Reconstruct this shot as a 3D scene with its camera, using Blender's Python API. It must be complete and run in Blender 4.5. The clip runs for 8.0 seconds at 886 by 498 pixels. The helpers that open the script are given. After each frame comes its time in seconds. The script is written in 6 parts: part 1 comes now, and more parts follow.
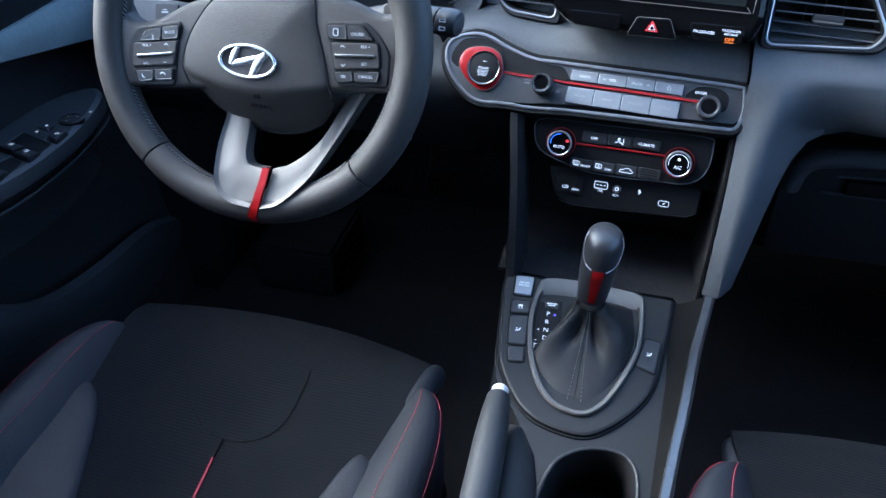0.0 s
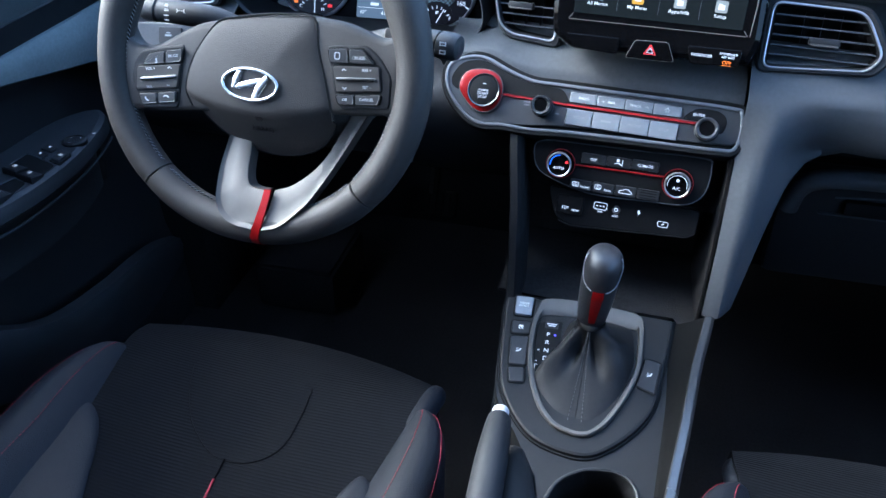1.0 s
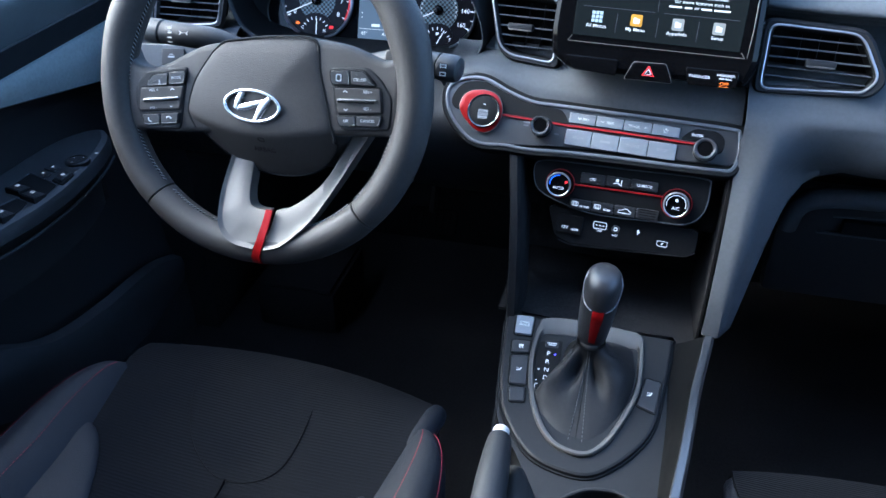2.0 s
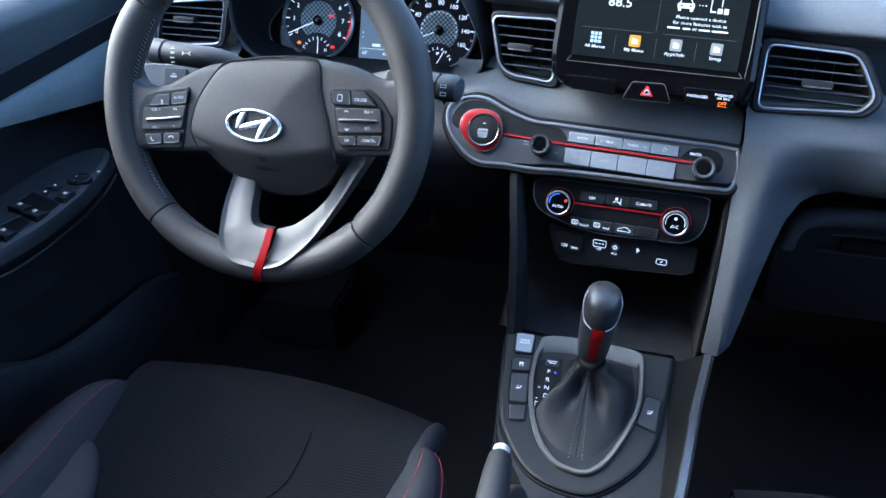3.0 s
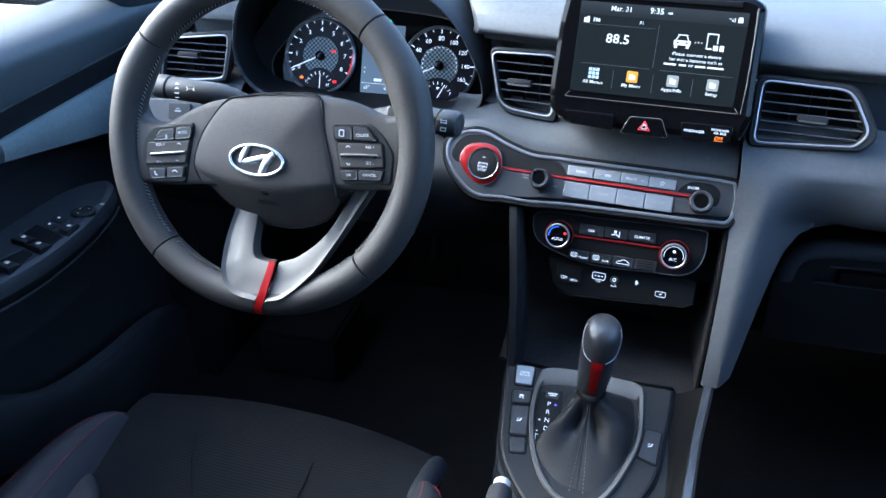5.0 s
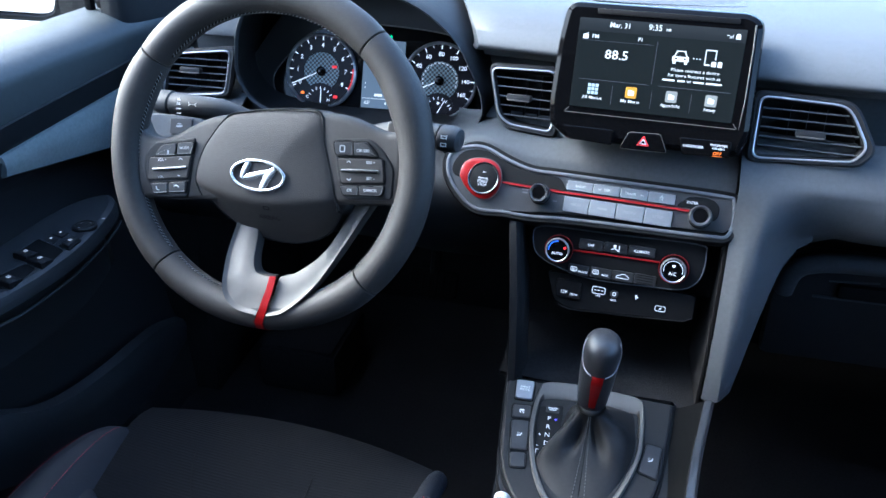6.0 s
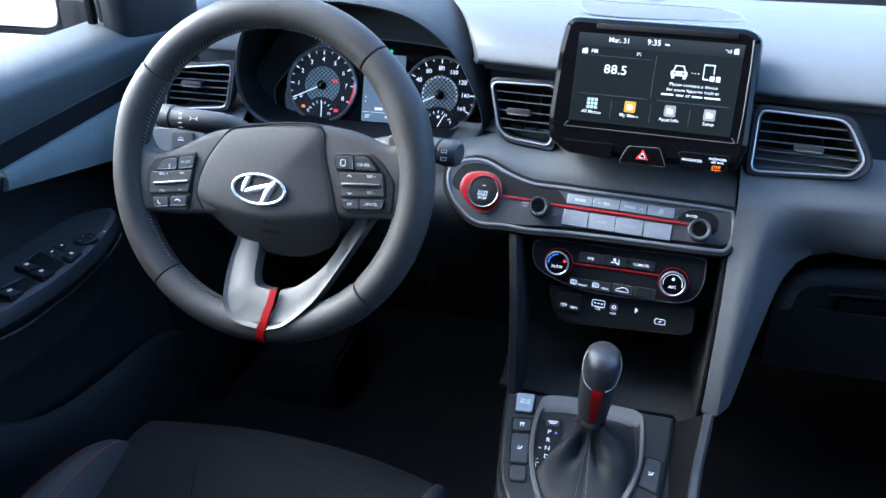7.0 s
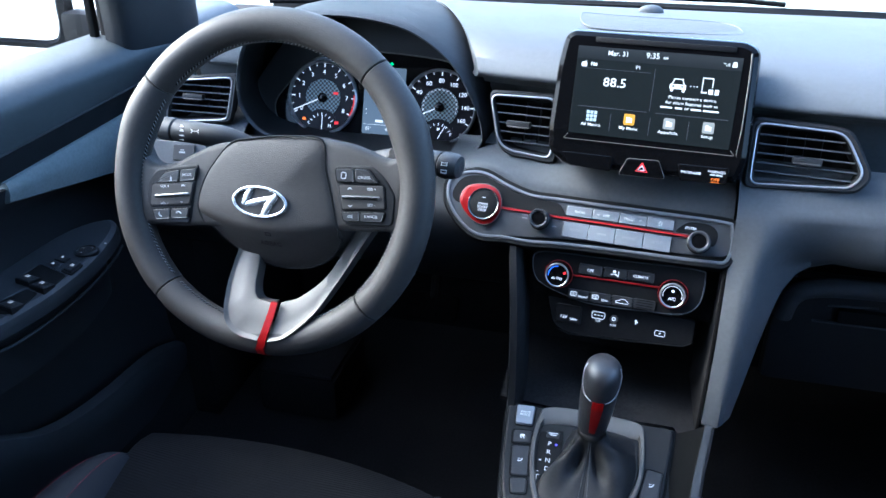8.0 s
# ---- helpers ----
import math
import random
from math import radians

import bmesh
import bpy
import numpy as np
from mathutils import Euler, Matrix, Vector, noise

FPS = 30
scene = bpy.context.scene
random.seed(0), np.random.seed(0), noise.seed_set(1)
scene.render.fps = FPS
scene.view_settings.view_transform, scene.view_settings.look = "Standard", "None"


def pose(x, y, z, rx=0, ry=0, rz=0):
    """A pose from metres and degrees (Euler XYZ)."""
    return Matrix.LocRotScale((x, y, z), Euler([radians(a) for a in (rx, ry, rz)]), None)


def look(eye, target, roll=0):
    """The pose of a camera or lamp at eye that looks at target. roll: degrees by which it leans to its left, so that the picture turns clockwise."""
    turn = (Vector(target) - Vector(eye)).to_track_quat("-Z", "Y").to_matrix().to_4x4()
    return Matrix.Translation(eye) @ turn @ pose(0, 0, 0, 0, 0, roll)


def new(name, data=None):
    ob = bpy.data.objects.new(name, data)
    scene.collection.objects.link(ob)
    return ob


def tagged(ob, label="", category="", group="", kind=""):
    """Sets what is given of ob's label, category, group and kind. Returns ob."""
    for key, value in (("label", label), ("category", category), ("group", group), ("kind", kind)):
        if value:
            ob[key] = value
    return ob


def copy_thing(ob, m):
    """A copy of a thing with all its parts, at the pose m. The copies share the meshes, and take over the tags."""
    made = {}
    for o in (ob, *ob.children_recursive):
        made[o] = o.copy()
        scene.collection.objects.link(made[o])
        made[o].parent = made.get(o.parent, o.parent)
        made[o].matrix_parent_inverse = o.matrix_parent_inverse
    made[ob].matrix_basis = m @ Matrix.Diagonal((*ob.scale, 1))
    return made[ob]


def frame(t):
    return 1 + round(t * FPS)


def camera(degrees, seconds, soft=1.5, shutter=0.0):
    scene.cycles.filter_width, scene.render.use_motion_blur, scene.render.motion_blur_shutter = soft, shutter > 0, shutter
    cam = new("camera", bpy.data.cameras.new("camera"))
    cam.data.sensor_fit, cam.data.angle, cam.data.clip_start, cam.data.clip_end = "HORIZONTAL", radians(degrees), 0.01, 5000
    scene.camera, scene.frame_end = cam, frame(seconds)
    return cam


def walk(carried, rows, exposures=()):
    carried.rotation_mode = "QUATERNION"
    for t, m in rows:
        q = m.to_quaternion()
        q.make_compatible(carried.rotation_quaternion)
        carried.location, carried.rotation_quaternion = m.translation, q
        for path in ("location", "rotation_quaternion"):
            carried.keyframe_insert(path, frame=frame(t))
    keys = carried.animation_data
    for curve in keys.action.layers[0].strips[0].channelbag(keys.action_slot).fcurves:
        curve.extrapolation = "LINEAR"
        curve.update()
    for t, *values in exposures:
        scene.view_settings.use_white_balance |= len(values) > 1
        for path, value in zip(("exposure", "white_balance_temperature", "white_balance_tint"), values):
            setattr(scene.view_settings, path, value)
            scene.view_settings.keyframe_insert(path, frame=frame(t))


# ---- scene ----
cam = camera(58.0, 8.0, soft=1.5)
walk(cam, [
    (0.0, pose(-0.0017, 0.0129, 0.9173, 54.933, -0.176, 14.037)),
    (1.0, pose(-0.0017, 0.0111, 0.9228, 56.193, -0.134, 14.018)),
    (2.0, pose(-0.0015, 0.0093, 0.9277, 57.391, -0.104, 14.012)),
    (3.0, pose(-0.0012, 0.0076, 0.9321, 58.519, -0.080, 14.012)),
    (4.0, pose(-0.0007, 0.0059, 0.9362, 59.576, -0.062, 14.018)),
    (5.0, pose(-0.0003, 0.0042, 0.9398, 60.554, -0.048, 14.024)),
    (6.0, pose(0.0000, 0.0027, 0.9434, 61.446, -0.035, 14.028)),
    (7.0, pose(0.0002, 0.0014, 0.9468, 62.250, -0.019, 14.023)),
    (8.0, pose(0.0002, 0.0002, 0.9502, 62.959, 0.001, 14.008)),
], exposures=((0.0, 3.62, 4980, 4), (8.0, 3.74, 5120, 4)))

# ---- light: bright hazy daylight that comes in through the car's windows ----
world = bpy.data.worlds.new("sky")
scene.world = world
world.use_nodes = True
_n = world.node_tree.nodes
_sky = _n.new("ShaderNodeTexSky")
_sky.sky_type = "NISHITA"
_sky.sun_disc = False
_sky.sun_elevation = radians(36)
_sky.sun_rotation = radians(-80)
_sky.dust_density = 5.0
_sky.air_density = 0.8
world.node_tree.links.new(_sky.outputs[0], _n["Background"].inputs[0])
_n["Background"].inputs[1].default_value = 0.15
sun = new("sun", bpy.data.lights.new("sun", "SUN"))
sun.data.energy, sun.data.angle, sun.data.color = 0.40, radians(25), (1.0, 0.88, 0.74)
sun.matrix_world = look((-3.54, 0.62, 2.61), (0, 0, 0))


# ---- materials ----
def mat(name, color, rough=0.6, metal=0.0, vary=0.15, scale=40.0, bump=0.0, bscale=900.0, coat=0.0, kind="noise", spec=0.5):
    """A painted, moulded or woven surface: base colour with blotches at two scales and a fine relief."""
    m = bpy.data.materials.new(name)
    m.use_nodes = True
    nt = m.node_tree
    b = nt.nodes["Principled BSDF"]
    b.inputs["Metallic"].default_value = metal
    b.inputs["Coat Weight"].default_value = coat
    b.inputs["Coat Roughness"].default_value = 0.06
    b.inputs["Specular IOR Level"].default_value = spec
    tc = nt.nodes.new("ShaderNodeTexCoord")
    big = nt.nodes.new("ShaderNodeTexNoise")
    big.inputs["Scale"].default_value = scale * 0.25
    big.inputs["Detail"].default_value = 3
    fine = nt.nodes.new("ShaderNodeTexNoise")
    fine.inputs["Scale"].default_value = scale * 6
    fine.inputs["Detail"].default_value = 2
    add = nt.nodes.new("ShaderNodeMath")
    add.operation = "ADD"
    for n in (big, fine):
        nt.links.new(tc.outputs["Object"], n.inputs["Vector"])
    nt.links.new(big.outputs[0], add.inputs[0])
    nt.links.new(fine.outputs[0], add.inputs[1])
    ramp = nt.nodes.new("ShaderNodeMapRange")
    ramp.inputs["From Min"].default_value, ramp.inputs["From Max"].default_value = 0.6, 1.4
    ramp.inputs["To Min"].default_value, ramp.inputs["To Max"].default_value = 1 - vary, 1 + vary
    nt.links.new(add.outputs[0], ramp.inputs["Value"])
    mul = nt.nodes.new("ShaderNodeVectorMath")
    mul.operation = "SCALE"
    mul.inputs[0].default_value = color[:3]
    nt.links.new(ramp.outputs[0], mul.inputs["Scale"])
    nt.links.new(mul.outputs[0], b.inputs["Base Color"])
    rr = nt.nodes.new("ShaderNodeMapRange")
    rr.inputs["From Min"].default_value, rr.inputs["From Max"].default_value = 0.3, 0.7
    rr.inputs["To Min"].default_value, rr.inputs["To Max"].default_value = rough * 0.88, min(1.0, rough * 1.12)
    nt.links.new(big.outputs[0], rr.inputs["Value"])
    nt.links.new(rr.outputs[0], b.inputs["Roughness"])
    if bump:
        if kind == "leather":
            t = nt.nodes.new("ShaderNodeTexVoronoi")
            t.inputs["Scale"].default_value = bscale
            out = t.outputs["Distance"]
        elif kind == "rib":
            t = nt.nodes.new("ShaderNodeTexWave")
            t.wave_type, t.bands_direction = "BANDS", "Y"
            t.inputs["Scale"].default_value = bscale
            t.inputs["Distortion"].default_value = 0.6
            t.inputs["Detail"].default_value = 1.0
            t.inputs["Detail Scale"].default_value = 6.0
            out = t.outputs["Fac"]
            dark = nt.nodes.new("ShaderNodeMapRange")
            dark.inputs["To Min"].default_value, dark.inputs["To Max"].default_value = 0.66, 1.25
            nt.links.new(out, dark.inputs["Value"])
            mul2 = nt.nodes.new("ShaderNodeVectorMath")
            mul2.operation = "SCALE"
            nt.links.new(mul.outputs[0], mul2.inputs[0])
            nt.links.new(dark.outputs[0], mul2.inputs["Scale"])
            nt.links.new(mul2.outputs[0], b.inputs["Base Color"])
        else:
            t = nt.nodes.new("ShaderNodeTexNoise")
            t.inputs["Scale"].default_value = bscale
            t.inputs["Detail"].default_value = 3
            out = t.outputs[0]
        nt.links.new(tc.outputs["Object"], t.inputs["Vector"])
        bp = nt.nodes.new("ShaderNodeBump")
        bp.inputs["Strength"].default_value = bump
        bp.inputs["Distance"].default_value = 0.0006
        nt.links.new(out, bp.inputs["Height"])
        nt.links.new(bp.outputs[0], b.inputs["Normal"])
    return m


def glow(name, color, strength, rough=0.4):
    m = bpy.data.materials.new(name)
    m.use_nodes = True
    b = m.node_tree.nodes["Principled BSDF"]
    b.inputs["Base Color"].default_value = (*[c * 0.3 for c in color], 1)
    b.inputs["Emission Color"].default_value = (*color, 1)
    b.inputs["Emission Strength"].default_value = strength * 0.68
    b.inputs["Roughness"].default_value = rough
    b.inputs["Specular IOR Level"].default_value = 0.12
    return m


def glass(name, tint=(1, 1, 1), gloss=0.05):
    m = bpy.data.materials.new(name)
    m.use_nodes = True
    nt = m.node_tree
    nt.nodes.remove(nt.nodes["Principled BSDF"])
    tr, gl, mx = (nt.nodes.new(k) for k in ("ShaderNodeBsdfTransparent", "ShaderNodeBsdfGlossy", "ShaderNodeMixShader"))
    tr.inputs[0].default_value = (*tint, 1)
    gl.inputs["Roughness"].default_value = gloss
    mx.inputs[0].default_value = 0.06
    nt.links.new(tr.outputs[0], mx.inputs[1])
    nt.links.new(gl.outputs[0], mx.inputs[2])
    nt.links.new(mx.outputs[0], nt.nodes["Material Output"].inputs[0])
    return m


SOFT = mat("soft_dash_plastic", (0.066, 0.071, 0.077), 0.5, bump=0.35, bscale=1400, kind="leather", spec=0.28)
HARD = mat("hard_black_plastic", (0.020, 0.0205, 0.022), 0.5, bump=0.25, bscale=1600, kind="leather", spec=0.35)
DEEP = mat("deep_black_plastic", (0.007, 0.007, 0.0075), 0.6, bump=0.2, spec=0.15)
GLOSS = mat("gloss_black", (0.0035, 0.0035, 0.004), 0.07, vary=0.05, spec=0.15)
GAITER = mat("soft_gaiter_leather", (0.016, 0.0152, 0.0152), 0.55, vary=0.25, bump=0.35, bscale=900, kind="leather", spec=0.28)
GRIP = mat("smooth_grip", (0.028, 0.028, 0.030), 0.36, bump=0.15, bscale=1500, kind="leather")
LEATHER = mat("wheel_leather", (0.034, 0.0308, 0.0286), 0.56, bump=0.35, bscale=900, kind="leather", spec=0.33)
SEATLEATHER = mat("seat_leather", (0.0085, 0.0098, 0.0135), 0.55, bump=0.4, bscale=900, kind="leather", spec=0.17)
FABRIC = mat("ribbed_seat_cloth", (0.0042, 0.0046, 0.0060), 0.9, vary=0.3, scale=60, bump=0.6, bscale=82, kind="rib", spec=0.08)
SATIN = mat("satin_silver", (0.110, 0.103, 0.095), 0.55, metal=0.45, vary=0.05, bump=0.05, bscale=2500)
FIELD = mat("brushed_silver_field", (0.19, 0.195, 0.205), 0.30, metal=0.85, vary=0.08, scale=12)
KEYCAP = mat("silver_key_plastic", (0.25, 0.265, 0.285), 0.42, metal=0.4, vary=0.04)
BADGE = mat("bright_badge_chrome", (0.82, 0.82, 0.82), 0.24, metal=0.85, vary=0.03)
RED = mat("red_lacquer", (0.27, 0.0035, 0.0045), 0.32, metal=0.2, vary=0.08, coat=0.12, spec=0.3)
REDLINE = mat("red_accent", (0.26, 0.006, 0.009), 0.4, vary=0.05)
REDTHREAD = mat("red_thread", (0.30, 0.02, 0.035), 0.8)
SEAM = mat("dark_seam", (0.0012, 0.0012, 0.0014), 0.95, spec=0.03)
THREAD = mat("grey_thread", (0.24, 0.24, 0.24), 0.8)
DULLTHREAD = mat("dark_thread", (0.10, 0.10, 0.10), 0.8)
CARPET = mat("black_carpet", (0.019, 0.018, 0.018), 0.95, vary=0.4, bump=0.8, bscale=500, spec=0.1)
LININGS = mat("grey_headliner", (0.07, 0.062, 0.055), 0.9, bump=0.3)
PAINT = mat("pale_car_paint", (0.34, 0.37, 0.36), 0.25, coat=0.8, vary=0.02)
CONCRETE = mat("pale_concrete", (0.26, 0.265, 0.235), 0.9, vary=0.25, scale=3, bump=0.4, bscale=60)
CONSOLE = mat("console_plastic", (0.0120, 0.0120, 0.0128), 0.5, bump=0.3, bscale=1400, kind="leather", spec=0.24)
ARMREST = mat("armrest_plastic", (0.030, 0.0315, 0.034), 0.5, bump=0.3, bscale=1400, kind="leather", spec=0.35)
STALKGREY = mat("stalk_plastic", (0.027, 0.0275, 0.029), 0.5, bump=0.2, bscale=1500, kind="leather", spec=0.35)
INSERT = mat("door_insert_cloth", (0.215, 0.240, 0.238), 0.7, bump=0.5, bscale=700, spec=0.2)
DOORPAD = mat("door_plastic", (0.055, 0.062, 0.064), 0.58, bump=0.35, bscale=1400, kind="leather", spec=0.3)
SLEEVE = mat("handbrake_leather", (0.015, 0.0155, 0.017), 0.5, bump=0.3, bscale=900, kind="leather", spec=0.4)
TRIM = mat("dark_satin_trim", (0.12, 0.118, 0.115), 0.26, metal=0.8, vary=0.05)
PADGREY = mat("switch_pad_plastic", (0.022, 0.022, 0.0235), 0.45, bump=0.2, bscale=1600, kind="leather", spec=0.35)
BAND = mat("door_band_plastic", (0.016, 0.017, 0.019), 0.6, bump=0.35, bscale=1400, kind="leather", spec=0.3)
GRILLE = mat("perforated_grille", (0.046, 0.048, 0.050), 0.6, bump=1.0, bscale=330, kind="leather")
FRAME = mat("bright_trim", (0.42, 0.42, 0.43), 0.30, metal=0.75, vary=0.03)
RING = mat("bright_satin_ring", (0.80, 0.80, 0.82), 0.3, metal=0.6, vary=0.02)
DIALRING = mat("dial_ring_chrome", (0.33, 0.34, 0.355), 0.34, metal=0.7, vary=0.03)
KNOBRING = mat("knob_satin", (0.17, 0.175, 0.185), 0.28, metal=0.8, vary=0.05)
RIMSILVER = mat("pale_rim_silver", (0.24, 0.25, 0.265), 0.35, metal=0.7, vary=0.05)
RUBBER = mat("black_rubber", (0.0045, 0.0045, 0.0045), 0.85, spec=0.1)
INK = mat("white_print", (0.75, 0.75, 0.75), 0.6, vary=0.02)
KEYINK = mat("pale_key_print", (0.46, 0.47, 0.49), 0.6, vary=0.02)
GREYINK = mat("grey_print", (0.30, 0.31, 0.33), 0.6, vary=0.02)
LIT = glow("backlit_white", (0.9, 0.92, 1.0), 0.13)
LITDIM = glow("backlit_dim", (0.9, 0.92, 1.0), 0.05)
LITRED = glow("backlit_red", (1.0, 0.05, 0.06), 0.10)
LITORANGE = glow("backlit_orange", (1.0, 0.22, 0.03), 0.14)
LITGREEN = glow("backlit_green", (0.02, 0.8, 0.25), 0.15)
LITBLUE = glow("backlit_blue", (0.15, 0.12, 1.0), 0.3)
SCREEN = glow("screen_black", (0.030, 0.036, 0.037), 0.016, 0.08)
SCREENTEXT = glow("screen_text", (0.95, 0.97, 0.95), 0.13)
SCREENGREY = glow("screen_grey", (0.12, 0.13, 0.15), 0.08)
SCREENAMBER = glow("screen_amber", (1.0, 0.50, 0.06), 0.06)
CLEAR = glass("window_glass", (0.76, 0.81, 0.79), 0.01)
TINTED = glass("tinted_glass", (0.92, 0.95, 0.94), 0.01)
TINTED_SIDE = glass("tinted_side_glass", (0.86, 0.88, 0.87), 0.01)
MIRROR = mat("mirror_glass", (0.9, 0.9, 0.9), 0.02, metal=1.0, vary=0.0)


# ---- mesh helpers ----
def thing(name, label, category, m=None, group="", kind=""):
    ob = new(name)
    ob.empty_display_size = 0.02
    if m is not None:
        ob.matrix_world = m
    return tagged(ob, label, category, group, kind)


def part(name, bm, material, parent=None, label="", smooth=True, m=None):
    me = bpy.data.meshes.new(name)
    bmesh.ops.recalc_face_normals(bm, faces=bm.faces)
    bm.to_mesh(me)
    bm.free()
    me.materials.append(material)
    if smooth:
        me.shade_smooth()
        me.set_sharp_from_angle(angle=radians(38))
        for p in me.polygons:
            if len(p.vertices) > 6:
                p.use_smooth = False
    ob = new(name, me)
    if parent is not None:
        ob.parent = parent
    if m is not None:
        ob.matrix_local = m
    if label:
        ob["label"] = label
    return ob


def face_frame(o, u, tilt):
    """Local axes of a panel at o: x along u (level), y up the panel, z out of it; it leans back by tilt degrees."""
    u = Vector((u[0], u[1], 0)).normalized()
    back = Vector((-u.y, u.x, 0))
    v = back * math.sin(radians(tilt)) + Vector((0, 0, math.cos(radians(tilt))))
    n = u.cross(v)
    return Matrix(((u.x, v.x, n.x, o[0]), (u.y, v.y, n.y, o[1]), (u.z, v.z, n.z, o[2]), (0, 0, 0, 1)))


def spline(pts, closed=False, k=6):
    """Points along a smooth curve through pts (tuples of any length)."""
    P = [np.array(p, float) for p in pts]
    n, out = len(P), []
    for i in range(n if closed else n - 1):
        a, b = P[i], P[(i + 1) % n]
        p0 = P[i - 1] if closed or i > 0 else 2 * a - b
        p3 = P[(i + 2) % n] if closed or i + 2 < n else 2 * b - a
        for j in range(k):
            t = j / k
            out.append(0.5 * (2 * a + (b - p0) * t + (2 * p0 - 5 * a + 4 * b - p3) * t * t + (3 * a - p0 - 3 * b + p3) * t ** 3))
    if not closed:
        out.append(P[-1])
    return [tuple(p) for p in out]


def rounded(pts, r, k=4):
    """A polygon with its corners rounded off by about r."""
    out, n = [], len(pts)
    for i in range(n):
        a, b, c = (Vector(pts[j % n]) for j in (i - 1, i, i + 1))
        ra = min(r, (a - b).length * 0.45)
        rc = min(r, (c - b).length * 0.45)
        s, e = b + (a - b).normalized() * ra, b + (c - b).normalized() * rc
        for j in range(k + 1):
            t = j / k
            out.append(tuple(s * (1 - t) ** 2 + b * 2 * t * (1 - t) + e * t * t))
    return out


def rect(x0, y0, x1, y1):
    return [(x0, y0), (x1, y0), (x1, y1), (x0, y1)]


def disc(cx, cy, r, n=40, ry=None):
    return [(cx + r * math.cos(2 * math.pi * i / n), cy + (ry or r) * math.sin(2 * math.pi * i / n)) for i in range(n)]


def inset(pts, d):
    """Moves a closed outline inwards by d."""
    n = len(pts)
    area = sum(pts[i][0] * pts[(i + 1) % n][1] - pts[(i + 1) % n][0] * pts[i][1] for i in range(n))
    s, out = (1 if area > 0 else -1), []
    for i in range(n):
        a, c = Vector(pts[i - 1]), Vector(pts[(i + 1) % n])
        t = (c - a)
        t = t.normalized() if t.length > 1e-9 else Vector((1, 0))
        out.append((pts[i][0] - t.y * s * d, pts[i][1] + t.x * s * d))
    return out


def loops(bm, rows, closed=True, cap0=False, cap1=False):
    """Skins rows of points, each row as long as the first."""
    V = [[bm.verts.new(p) for p in row] for row in rows]
    n = len(V[0])
    for a, b in zip(V, V[1:]):
        for i in range(n if closed else n - 1):
            j = (i + 1) % n
            try:
                bm.faces.new((a[i], a[j], b[j], b[i]))
            except ValueError:
                pass
    for do, row in ((cap0, V[0]), (cap1, V[-1])):
        if do:
            bm.faces.new(row)
    return V


def slab(outline, z0, z1, bev=0.001, bm=None):
    """A plate with rounded upper edge."""
    bm = bm or bmesh.new()
    b2 = bev * 0.3
    loops(bm, [[(x, y, z0) for x, y in outline], [(x, y, z1 - bev) for x, y in outline],
               [(x, y, z1 - b2) for x, y in inset(outline, b2)], [(x, y, z1) for x, y in inset(outline, bev)]], True, True, True)
    return bm


def dome(outline, z0, z1, base=None, steps=7, shape=None, bm=None):
    """A pillow over an outline: z0 at the edge, z1 in the middle, with walls down to base."""
    bm = bm or bmesh.new()
    cx, cy = (sum(p[i] for p in outline) / len(outline) for i in (0, 1))
    rows = []
    if base is not None:
        rows.append([(x, y, base) for x, y in outline])
    for i in range(steps):
        s = math.cos(i / steps * math.pi / 2)
        h = math.sin(i / steps * math.pi / 2)
        rows.append([(cx + (x - cx) * s, cy + (y - cy) * s, z0 + (z1 - z0) * h) for x, y in outline])
    if shape:
        rows = [[(x, y, z + shape(x, y) if not (base is not None and i == 0) else z) for x, y, z in row] for i, row in enumerate(rows)]
    loops(bm, rows, True, base is not None, True)
    return bm


def tube(course, r, n=10, closed=False, bm=None, flat=1.0, up=(0, 0, 1), caps=True):
    """A round rod along a course; r a number or a function of 0..1; flat squeezes it across up."""
    bm = bm or bmesh.new()
    P = [Vector(p) for p in course]
    rows, m = [], len(P)
    for i in range(m):
        a = P[i - 1] if closed or i else P[0]
        b = P[(i + 1) % m] if closed or i < m - 1 else P[-1]
        t = (b - a).normalized()
        s = t.cross(Vector(up))
        s = s.normalized() if s.length > 1e-6 else t.orthogonal().normalized()
        w = s.cross(t)
        rr = r(i / (m - 1)) if callable(r) else r
        rows.append([tuple(P[i] + s * rr * math.cos(2 * math.pi * j / n) + w * rr * flat * math.sin(2 * math.pi * j / n)) for j in range(n)])
    if closed:
        rows.append(rows[0])
    loops(bm, rows, True, caps and not closed, caps and not closed)
    if closed:
        bmesh.ops.remove_doubles(bm, verts=bm.verts, dist=1e-7)
    return bm


def lathe(profile, n=36, c=(0, 0), bm=None, cap=True):
    """Turns (radius, height) pairs round z."""
    bm = bm or bmesh.new()
    loops(bm, [[(c[0] + r * math.cos(2 * math.pi * i / n), c[1] + r * math.sin(2 * math.pi * i / n), z) for i in range(n)] for r, z in profile], True, cap, cap)
    return bm


def sheet(rows, thick=0.0, bm=None):
    """An open skin through rows of points; with thick it gets a back."""
    bm = bm or bmesh.new()
    loops(bm, rows, False)
    if thick:
        bmesh.ops.recalc_face_normals(bm, faces=bm.faces)
        bmesh.ops.solidify(bm, geom=bm.faces[:], thickness=thick)
    return bm


